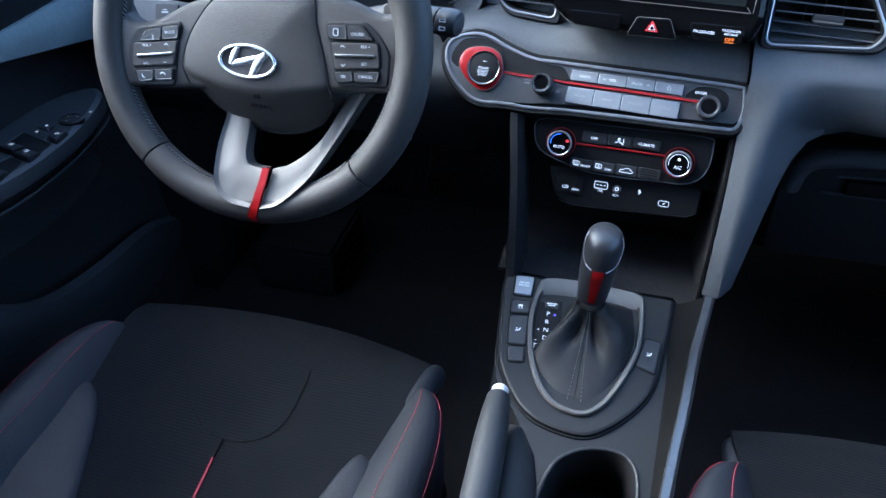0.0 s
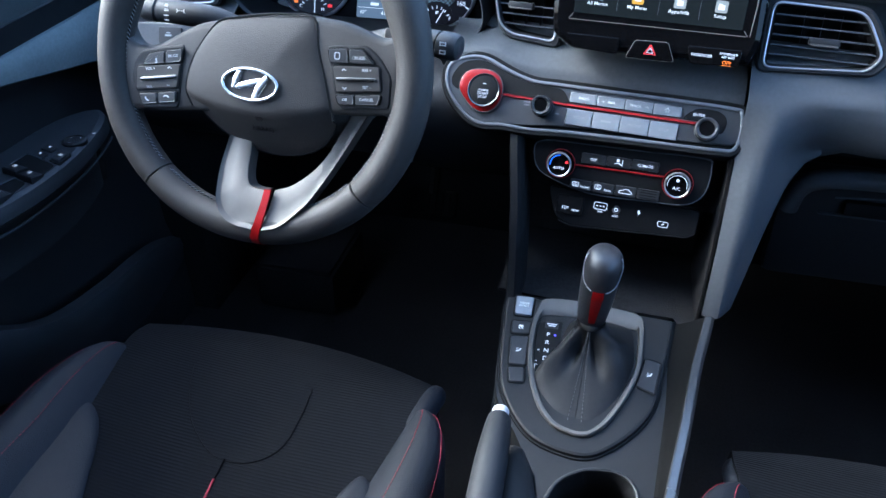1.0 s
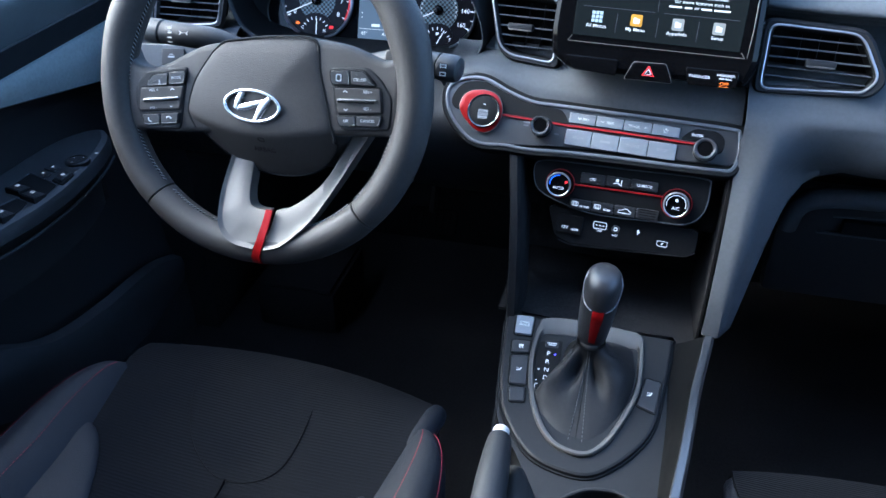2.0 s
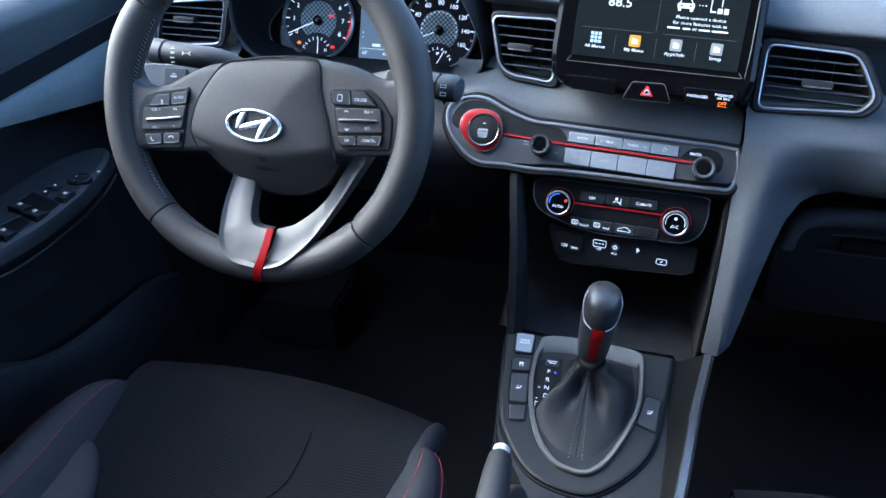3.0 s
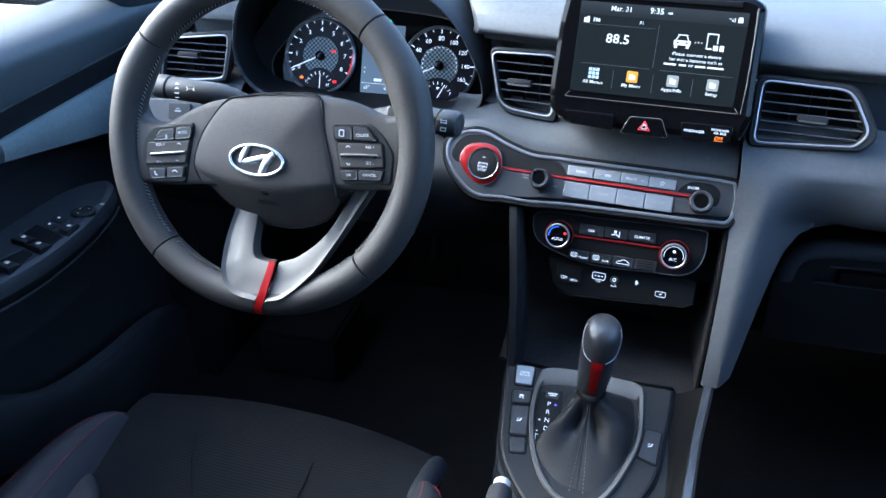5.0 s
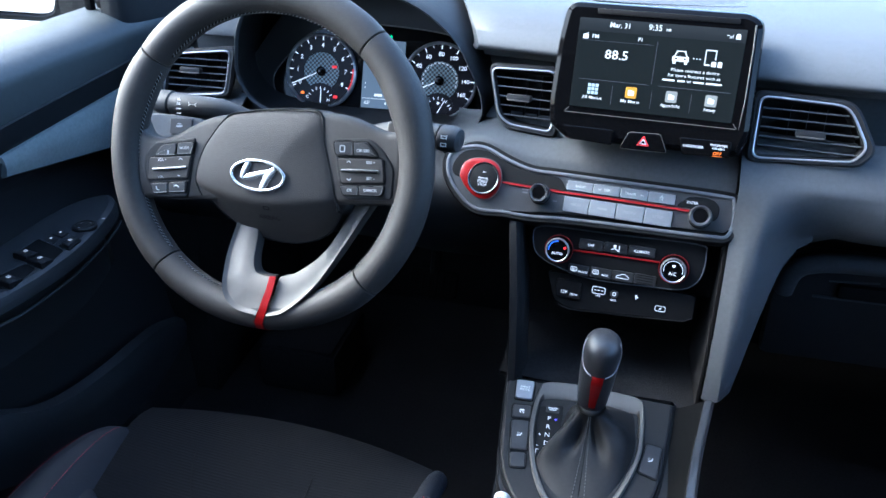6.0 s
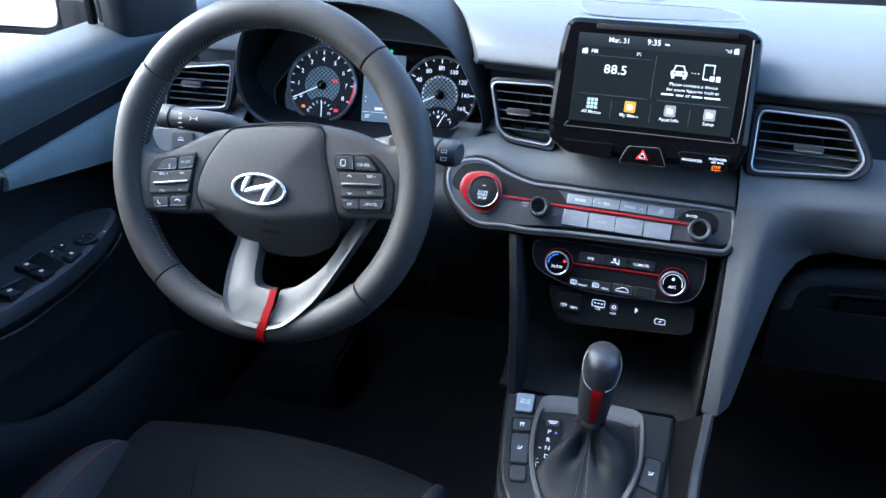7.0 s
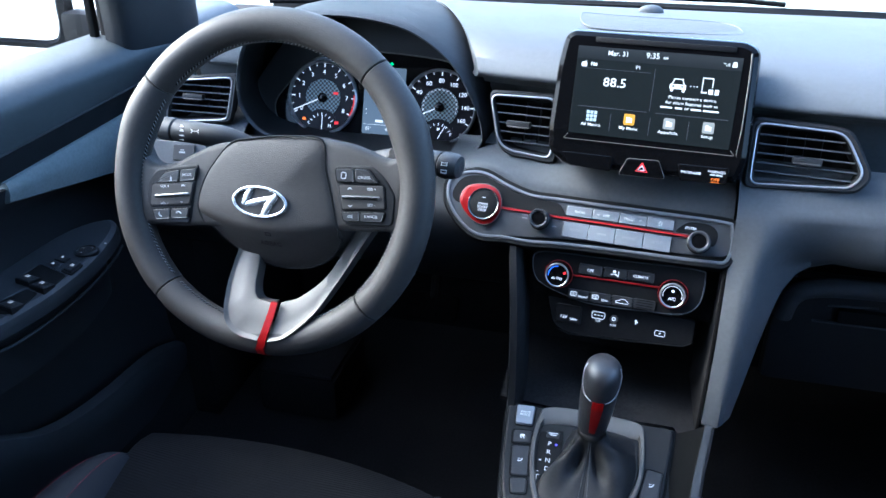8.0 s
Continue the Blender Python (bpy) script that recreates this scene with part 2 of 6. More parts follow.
def box(x0, y0, z0, x1, y1, z1, bev=0.002, bm=None):
    own = bmesh.new()
    bmesh.ops.create_cube(own, size=1)
    for v in own.verts:
        v.co = Vector(((x0 + x1) / 2 + v.co.x * (x1 - x0), (y0 + y1) / 2 + v.co.y * (y1 - y0), (z0 + z1) / 2 + v.co.z * (z1 - z0)))
    if bev:
        bmesh.ops.bevel(own, geom=own.edges[:], offset=bev, segments=2, profile=0.6, affect="EDGES")
    if bm is None:
        return own
    tmp = bpy.data.meshes.new("tmp")
    own.to_mesh(tmp)
    own.free()
    bm.from_mesh(tmp)
    bpy.data.meshes.remove(tmp)
    return bm


def text(body, x, y, size, material, parent, z=0.0, align="CENTER", name="lettering", turn=0.0, wide=1.0):
    """Words printed on a panel, in the panel's own axes."""
    cu = bpy.data.curves.new(name, "FONT")
    cu.body, cu.size, cu.align_x, cu.align_y = body, size, align, "CENTER"
    cu.extrude, cu.resolution_u, cu.space_line = 0.00008, 2, 0.95
    cu.offset = size * 0.006
    ob = bpy.data.objects.new(name, cu)
    scene.collection.objects.link(ob)
    me = bpy.data.meshes.new_from_object(ob.evaluated_get(bpy.context.evaluated_depsgraph_get()))
    bpy.data.objects.remove(ob)
    bpy.data.curves.remove(cu)
    me.materials.clear()
    me.materials.append(material)
    out = new(name, me)
    out.parent = parent
    out.matrix_local = pose(x, y, z, 0, 0, turn) @ Matrix.Diagonal((wide, 1, 1, 1))
    return out


def lerp(a, b, t):
    return tuple(p + (q - p) * t for p, q in zip(a, b))


# ---- the car's shell ----
def shell():
    g = bmesh.new()
    loops(g, [[(-400, -400, -0.32), (400, -400, -0.32)], [(-400, 400, -0.32), (400, 400, -0.32)]], False)
    tagged(part("ground", g, CONCRETE), "pale sunlit concrete ground outside the car", "ground", kind="structure")
    tagged(part("floor", box(-0.80, -1.3, -0.06, 0.80, 1.62, 0.0, 0), CARPET), "black carpeted car floor", "floor", kind="structure")
    # bulkhead under the dash
    tagged(part("wall_front", box(-0.80, 1.45, 0.0, 0.80, 1.50, 0.66, 0), CARPET), "black bulkhead behind the pedals", "wall", kind="structure")
    tagged(part("wall_rear", box(-0.80, -1.34, 0.0, 0.80, -1.30, 1.16, 0), HARD), "dark rear wall of the cabin", "wall", kind="structure")
    # headliner: a shallow vault, out of view, widened to the doors to cut light
    def vault(x, y):
        return (x, y, 1.20 - 0.14 * x * x - 0.03 * max(0, (abs(y + 0.35) - 0.5)) ** 1.5)
    bm = sheet([[vault(x, y) for x in np.linspace(-0.74, 0.74, 15)] for y in np.linspace(-1.30, 0.50, 13)], 0.03)
    tagged(part("ceiling", bm, LININGS), "dark grey woven headliner under the roof", "ceiling", kind="structure")
    tagged(part("wall_footwell", box(-0.80, 1.05, 0.0, -0.690, 1.45, 0.50, 0.0), CARPET), "black carpeted footwell side below the dash", "wall", kind="structure")
    tagged(part("wall_dash_end", box(-0.80, 1.255, 0.505, -0.64, 1.445, 0.640, 0.0), HARD), "black closing panel between dash end and door", "wall", kind="structure")
    # glass
    w = sheet([[(-0.66, 1.47, 0.675), (-0.58, 0.50, 1.14)], [(0.0, 1.56, 0.675), (0.0, 0.52, 1.19)], [(0.66, 1.47, 0.675), (0.58, 0.50, 1.14)]])
    o = part("window_1", w, CLEAR)
    o.visible_shadow = False
    tagged(o, "clear raked windscreen above the dashboard", "windscreen", kind="structure")
    # both door panes are added, their tint cuts the daylight from the sides
    w = sheet([[(-0.812, y, 0.68), (-0.800, y, 0.90), (-0.745, y, 1.11)] for y in (0.05, 0.4, 0.7, 1.04)])
    tagged(part("window_3", w, TINTED_SIDE), "driver's door glass, added and tinted to dim the left light", "window", kind="structure")
    w = sheet([[(0.790, y, 0.735), (0.775, y, 0.90), (0.735, y, 1.11)] for y in (-0.25, 0.2, 0.6, 1.0, 1.38)])
    tagged(part("window_2", w, TINTED), "unseen passenger door glass, added and tinted to dim the right light", "window", kind="structure")


shell()


def bonnet():
    rows = []
    for y in np.linspace(1.52, 2.5, 8):
        rows.append([(x, y, 0.60 + 0.03 * (1 - (x / 0.85) ** 2) - 0.20 * ((y - 1.52) / 0.98) ** 1.5 - 0.25 * max(0, abs(x) - 0.72)) for x in np.linspace(-0.85, 0.85, 13)])
    o = part("bonnet", sheet(rows, 0.004), PAINT)
    tagged(o, "pale painted bonnet beyond the windscreen", "bonnet")
    c = thing("wiper_cowl", "black plastic cowl with a wiper below the windscreen", "cowl")
    part("cowl_panel", sheet([[(x, y, z) for x in np.linspace(-0.7, 0.7, 9)] for y, z in ((1.455, 0.660), (1.460, 0.688), (1.470, 0.7015), (1.50, 0.695), (1.56, 0.64))], 0.004), DEEP, c)
    part("lower_seal", tube([(x, 1.450 - 0.10 * x * x, 0.6960 - 0.012 * abs(x)) for x in np.linspace(-0.68, 0.68, 15)], 0.0055, 8), RUBBER, c, "black windscreen seal")
    part("wiper_arm", tube([(-0.11, 1.535, 0.697), (0.02, 1.530, 0.7005), (0.16, 1.525, 0.7015), (0.23, 1.52, 0.6985)], 0.0045, 8), RUBBER, c)


bonnet()


# ---- dashboard ----
AUDIO = face_frame((-0.04, 0.860, 0.552), (0.253, -0.027, 0), 32)
AUDIO_EDGE = [(-0.1770, 0.0142), (-0.1745, 0.0323), (-0.1542, 0.0430), (-0.1313, 0.0437), (-0.1021, 0.0328), (-0.0725, 0.0250), (-0.0416, 0.0247), (0.0284, 0.0247), (0.0982, 0.0250), (0.1500, 0.0243), (0.1580, 0.0200),
              (0.1610, -0.0030), (0.1560, -0.0200), (0.1400, -0.0225), (0.1060, -0.0240), (0.0432, -0.0255), (-0.0222, -0.0280), (-0.0660, -0.0314), (-0.0975, -0.0310), (-0.1258, -0.0328), (-0.1451, -0.0260), (-0.1671, -0.0059)]


def shift(x):
    """How far the dash stands back at x: it swings towards the cabin on the passenger side."""
    return -0.19 * (max(-0.30, min(x, 0.20)) - 0.18) - 0.06 * max(0.0, min(x, 0.36) - 0.20) + 0.10 * max(0.0, x - 0.36) ** 1.5


def leg_y(z):
    return 0.866 - 0.092 * max(0.0, (0.600 - z) / 0.235) ** 0.72


def dashboard():
    d = thing("dashboard", "dark grey soft-touch dashboard with rounded brow", "dashboard")
    top = [(1.46, 0.665), (1.36, 0.705), (1.26, 0.728), (1.15, 0.741), (1.05, 0.744), (0.97, 0.738), (0.925, 0.728), (0.897, 0.715), (0.882, 0.703), (0.880, 0.696), (0.890, 0.690)]
    xs = [-0.32, -0.28, -0.24, -0.20, -0.17, -0.12, -0.06, 0, 0.06, 0.12, 0.18, 0.25, 0.35, 0.45, 0.55, 0.65, 0.76]
    prof = spline(top, k=4)
    def pad_row(x, prof=prof):
        out = []
        for y, z in prof:
            yy = y + shift(x) * min(1, max(0, (1.25 - y) / 0.35))
            out.append((max(x, -0.192 - 0.48 * (yy - 0.95)), yy, z - 0.012 * max(0, abs(x) - 0.35)))
        return out
    rows = [pad_row(x) for x in xs]
    part("upper_pad", sheet(rows, 0.004), SOFT, d, "grey soft upper pad")
    # band behind the vents and the screen
    rows = [[(x, y + shift(x), z) for y, z in ((0.894, 0.692), (0.900, 0.686), (0.945, 0.684), (0.945, 0.614), (0.900, 0.611), (0.888, 0.605))] for x in [-0.188] + xs[4:]]
    part("vent_band", sheet(rows, 0.003), SOFT, d)
    # pad in the middle, from under the screen down to the rim of the audio panel
    ex, ey = [p[0] for p in AUDIO_EDGE[1:10]], [p[1] for p in AUDIO_EDGE[1:10]]
    rows = []
    for lx in np.linspace(-0.190, 0.1575, 30):
        low = AUDIO @ Vector((lx, float(np.interp(lx, ex, ey)) + 0.0068, -0.004))
        q = max(0.0, min(1.0, (-0.125 - lx) / 0.045))
        high = Vector((low.x, 0.884 + shift(low.x) + 0.030 * q, 0.607 - 0.016 * q))
        mid = low.lerp(high, 0.5) + Vector((0, -0.003, 0.004))
        rows.append([tuple(low + Vector((0, 0.012, -0.012)))] + [tuple(p) for p in spline([low, low.lerp(mid, 0.3) + Vector((0, -0.001, 0.0022)), mid, high, high + Vector((0, 0.012, 0.008))], k=3)])
    part("middle_pad", sheet(rows, 0.003), SOFT, d, "grey pad sloping to the audio panel")
    # passenger side: a rolled bulge that runs down into the leg of the console
    xs3 = [0.1195, 0.122, 0.125, 0.128, 0.131, 0.134, 0.137, 0.140, 0.143, 0.146, 0.149, 0.152, 0.155, 0.158, 0.161, 0.165, 0.170, 0.175, 0.180, 0.187, 0.195, 0.21, 0.235, 0.26, 0.30, 0.36, 0.45, 0.55, 0.66, 0.76]
    rows = []
    for x in xs3:
        zl = float(np.interp(x, (0.12, 0.146, 0.1525, 0.159, 0.169, 0.1786, 0.195, 0.22, 0.285, 0.5), (0.3605, 0.3636, 0.393, 0.425, 0.465, 0.497, 0.517, 0.528, 0.536, 0.538)))
        row = [(x, 0.892 + shift(x), 0.634), (x, 0.878 + shift(x) * 0.8, 0.624), (x, 0.866 + shift(x) * 0.5, 0.612), (x, 0.858 + shift(x) * 0.3, 0.600)]
        for i in range(1, 23):
            z = 0.600 + (zl - 0.600) * i / 22
            ridge = 0.153 - 0.0185 * max(0.0, (0.600 - z) / 0.24) ** 1.2
            turn_ = max(0.0, min(1.0, (0.590 - z) / 0.05))
            bulge = float(np.interp(z, (0.53, 0.536, 0.545, 0.555, 0.565, 0.575, 0.587, 0.600), (0.872, 0.859, 0.851, 0.8470, 0.8455, 0.8455, 0.8485, 0.857 + 0.3 * shift(x))))
            f = max(0.0, min(1.0, (x - 0.135) / 0.13))
            y = (leg_y(z) - 0.008 + turn_ * (0.25 * (x - ridge) + 0.80 * math.hypot(x - ridge, 0.004))) * (1 - f) + bulge * f
            row.append((x - 0.007 * (1 - f) * max(0.0, (0.600 - z) / 0.24) ** 2, y + 0.10 * max(0, x - 0.4) ** 1.5, z))
        x, y, z = row[-1]
        row += [(x, y + 0.004, z - 0.004), (x, y + 0.018, z - 0.008), (x, y + 0.07, z - 0.010), (x, y + 0.13, z - 0.008)]
        rows.append(row)
    part("passenger_pad", sheet(rows, 0.003), SOFT, d, "grey pad flowing down into the console")
    part("underside", sheet([[(x, y, z) for y, z in ((0.93, 0.522), (1.0, 0.50), (1.0, 0.47), (1.42, 0.44))] for x in (0.135, 0.4, 0.76)], 0.004), HARD, d)
    # driver side: face round the side vent, below the cluster and down to the knees
    xs4 = [-0.636, -0.628, -0.61, -0.58, -0.55, -0.535]
    prof = spline([(1.40, 0.655), (1.25, 0.675), (1.10, 0.700), (1.03, 0.704), (1.008, 0.690), (1.006, 0.672), (1.05, 0.664), (1.05, 0.598), (0.998, 0.592), (0.975, 0.575), (0.965, 0.55), (0.985, 0.50), (1.03, 0.46)], k=4)
    part("driver_side_pad", sheet([[(x, y + 0.12 * max(0, -0.6 - x), z) for y, z in prof] for x in xs4], 0.003), SOFT, d)
    prof = spline([(0.985, 0.575), (0.93, 0.560), (0.90, 0.535), (0.905, 0.49), (0.95, 0.43), (1.02, 0.39), (1.15, 0.37)], k=4)
    part("knee_panel", sheet([[(x, y - 0.02 * (x > -0.3), z) for y, z in prof] for x in (-0.675, -0.62, -0.5, -0.36, -0.25, -0.15, -0.125)], 0.004), HARD, d)
    # speaker grille let into the pad
    out = spline([(-0.085, 1.112), (-0.0775, 1.050), (-0.050, 1.028), (0.03, 1.025), (0.108, 1.030), (0.1145, 1.050), (0.107, 1.076), (0.075, 1.096), (-0.03, 1.108), (-0.078, 1.120)], True, 5)
    mid = sorted((p[1], p[2]) for p in pad_row(0.02) if p[1] > 0.98)
    py, pz = [p[0] for p in mid], [p[1] for p in mid]
    bm = dome(out, 0.0, 0.0006, -0.003, 5)
    for v in bm.verts:
        v.co.z += float(np.interp(v.co.y, py, pz)) + 0.0002
    g = part("speaker_grille", bm, GRILLE, d, "fine perforated grille")
    part("grille_rim", tube([(x, y, float(np.interp(y, py, pz)) + 0.0002) for x, y in out], 0.0011, 6, True), SOFT, g)
    part("sun_sensor", dome(disc(0.005, 1.160, 0.017, 20, 0.009), 0.742, 0.751, 0.72), SOFT, d)
    # glovebox
    gl = part("glovebox_lid", box(0.20, 0.965, 0.30, 0.74, 0.99, 0.462, 0.012), HARD, d)
    part("glovebox_handle", box(0.275, 0.955, 0.405, 0.36, 0.968, 0.424, 0.004), DEEP, gl)
    part("glovebox_seam", box(0.248, 0.958, 0.4015, 0.40, 0.963, 0.4040, 0.001), SOFT, gl)
    lip = spline([(0.2120, 0.962, 0.405), (0.2150, 0.957, 0.430), (0.2230, 0.952, 0.446), (0.2400, 0.950, 0.4545), (0.2700, 0.950, 0.4585), (0.34, 0.951, 0.460), (0.50, 0.956, 0.462), (0.74, 0.966, 0.466)], k=5)
    # paler than the lid: the light on the lip is put into its colour
    part("glovebox_lip", tube(lip, 0.0125, 14), SOFT, gl, "rounded upper edge")
    part("handle_line", tube([(0.262, 0.957, 0.4285), (0.32, 0.957, 0.4325)], 0.0012, 6), SOFT, gl)
    return d


dashboard()


def hood():
    """The brow over the instruments: a tunnel with a rolled lip."""
    h = thing("cluster_hood", "dark grey padded hood arching over the instruments", "hood")
    edge = [(-0.5178, 0.640), (-0.5135, 0.684), (-0.4985, 0.718), (-0.466, 0.740), (-0.430, 0.752), (-0.385, 0.757), (-0.340, 0.7555), (-0.2965, 0.7485), (-0.2670, 0.7375), (-0.2390, 0.7185), (-0.2175, 0.6950),
            (-0.1990, 0.6610), (-0.1880, 0.6320), (-0.1880, 0.608), (-0.203, 0.592), (-0.240, 0.585), (-0.30, 0.583), (-0.36, 0.583), (-0.42, 0.585), (-0.470, 0.592), (-0.502, 0.607)]
    lip = spline([(x, 0.950, z) for x, z in edge], True, k=4)
    cx, cz = -0.35, 0.64
    def ring(sx, sz, y, dz=0.0):
        return [(cx + (x - cx) * sx, y, cz + (z - cz) * sz + dz) for x, _, z in lip]
    inner = [ring(0.2, 0.2, 1.11), ring(0.9, 0.75, 1.10), ring(1.10, 0.90, 1.060), ring(1.06, 0.95, 1.0), ring(1.01, 0.985, 0.958), ring(1.0, 1.0, 0.950)]
    bm = bmesh.new()
    loops(bm, inner)
    bmesh.ops.solidify(bm, geom=bm.faces[:], thickness=0.002)
    part("inner_tunnel", bm, HARD, h)
    outer = [ring(0.992, 0.985, 0.9530), ring(0.997, 0.997, 0.9490), ring(1.008, 1.015, 0.9475), ring(1.024, 1.034, 0.9520), ring(1.042, 1.046, 0.964), ring(1.07, 1.052, 0.995), ring(1.11, 1.055, 1.05, -0.003), ring(1.17, 1.05, 1.14, -0.012),
             ring(1.23, 1.02, 1.25, -0.026), ring(1.27, 0.9, 1.36, -0.040), ring(1.30, 0.6, 1.43, -0.040)]
    bm = bmesh.new()
    loops(bm, outer)
    bmesh.ops.solidify(bm, geom=bm.faces[:], thickness=0.003)
    part("outer_pad", bm, SOFT, h)


hood()


def bars(parent, material, items, z, name="marking"):
    """Small plain bars (cx, cy, w, h, turn) on a panel."""
    bm = bmesh.new()
    for cx, cy, w, hh, a in items:
        c, s = math.cos(radians(a)), math.sin(radians(a))
        P = [(cx + c * x - s * y, cy + s * x + c * y) for x, y in rect(-w / 2, -hh / 2, w / 2, hh / 2)]
        loops(bm, [[(x, y, z - 0.0002) for x, y in P], [(x, y, z) for x, y in P]], True, True, True)
    return part(name, bm, material, parent, smooth=False)


def checker_mat():
    m = bpy.data.materials.new("dial_weave")
    m.use_nodes = True
    nt = m.node_tree
    b = nt.nodes["Principled BSDF"]
    tc, ck = nt.nodes.new("ShaderNodeTexCoord"), nt.nodes.new("ShaderNodeTexChecker")
    mp = nt.nodes.new("ShaderNodeMapping")
    mp.inputs["Rotation"].default_value = (0, 0, 0)
    mp.inputs["Location"].default_value = (0.5, 0.5, 0.0011)
    ck.inputs["Scale"].default_value = 330
    ck.inputs["Color1"].default_value = (0.10, 0.135, 0.15, 1)
    ck.inputs["Color2"].default_value = (0.012, 0.012, 0.016, 1)
    nt.links.new(tc.outputs["Object"], mp.inputs[0])
    nt.links.new(mp.outputs[0], ck.inputs["Vector"])
    nt.links.new(ck.outputs[0], b.inputs["Base Color"])
    nt.links.new(ck.outputs[0], b.inputs["Emission Color"])
    b.inputs["Emission Strength"].default_value = 0.03
    b.inputs["Roughness"].default_value = 0.5
    return m


WEAVE = checker_mat()
DIAL = mat("dial_face", (0.006, 0.005, 0.0075), 0.4, vary=0.1, spec=0.15)


def dial(parent, cx, cy, r, numbers, a0, a1, needle, small, red_from=None, name="tachometer"):
    d = new(name)
    d.parent = parent
    d.matrix_local = pose(cx, cy, 0)
    part("dial_face", slab(disc(0, 0, r * 0.97, 48), 0.0, 0.002, 0.0003), DIAL, d)
    part("dial_rim", lathe([(r * 1.04, 0.0), (r * 1.04, 0.006), (r * 1.0, 0.0075), (r * 0.965, 0.004), (r * 0.965, 0.0)], 56, cap=False), DIALRING, d, "thin satin ring")
    n = len(numbers) - 1
    major, minor = [], []
    for i in range(n * 2 + 1):
        a = a0 + (a1 - a0) * i / (n * 2)
        c, s = math.cos(radians(a)), math.sin(radians(a))
        ln = r * (0.11 if i % 2 == 0 else 0.06)
        (major if i % 2 == 0 else minor).append((c * (r * 0.955 - ln / 2), s * (r * 0.955 - ln / 2), ln, r * (0.026 if i % 2 == 0 else 0.018), a))
    bars(d, LIT, major + minor, 0.0024, "scale_marks")
    if red_from:
        arc = [(math.cos(radians(a)) * r * 0.93, math.sin(radians(a)) * r * 0.93, r * 0.05, r * 0.03, a + 90) for a in np.arange(a1, red_from, 2.6)]
        bars(d, LITRED, arc, 0.0026, "red_zone")
    for i, t in enumerate(numbers):
        if not t:
            continue
        a = radians(a0 + (a1 - a0) * i / n)
        text(t, math.cos(a) * r * 0.71, math.sin(a) * r * 0.71, r * (0.170 if len(t) < 3 else 0.16), LIT, d, 0.0024, name="numeral")
    part("woven_disc", slab(disc(0, 0, r * 0.52, 40), 0.001, 0.0026, 0.0002), WEAVE, d)
    part("hub_cap", lathe([(r * 0.13, 0.002), (r * 0.13, 0.006), (r * 0.10, 0.007), (0.0001, 0.0072)], 20), GLOSS, d)
    a = radians(needle)
    c, s = math.cos(a), math.sin(a)
    bars(d, LIT, [(c * r * 0.50, s * r * 0.50, r * 0.86, r * 0.024, needle)], 0.0055, "needle")
    # small lower gauge
    sub = []
    for i in range(7):
        b = radians(150 - 20 * i)
        sub.append((math.cos(b) * r * 0.36, -r * 0.82 + math.sin(b) * r * 0.36, r * 0.08, r * 0.02, math.degrees(b)))
    part("sub_dial", dome([(x, y - r * 0.62) for x, y in disc(0, 0, r * 0.42, 24, r * 0.30)], 0.0027, 0.0028, 0.001), DIAL, d)
    bars(d, LIT, sub, 0.0032, "sub_scale")
    bars(d, LIT, [(r * 0.02 + small * r * 0.08, -r * 0.68, r * 0.40, r * 0.022, 90 - small * 28)], 0.0034, "sub_needle")
    return d


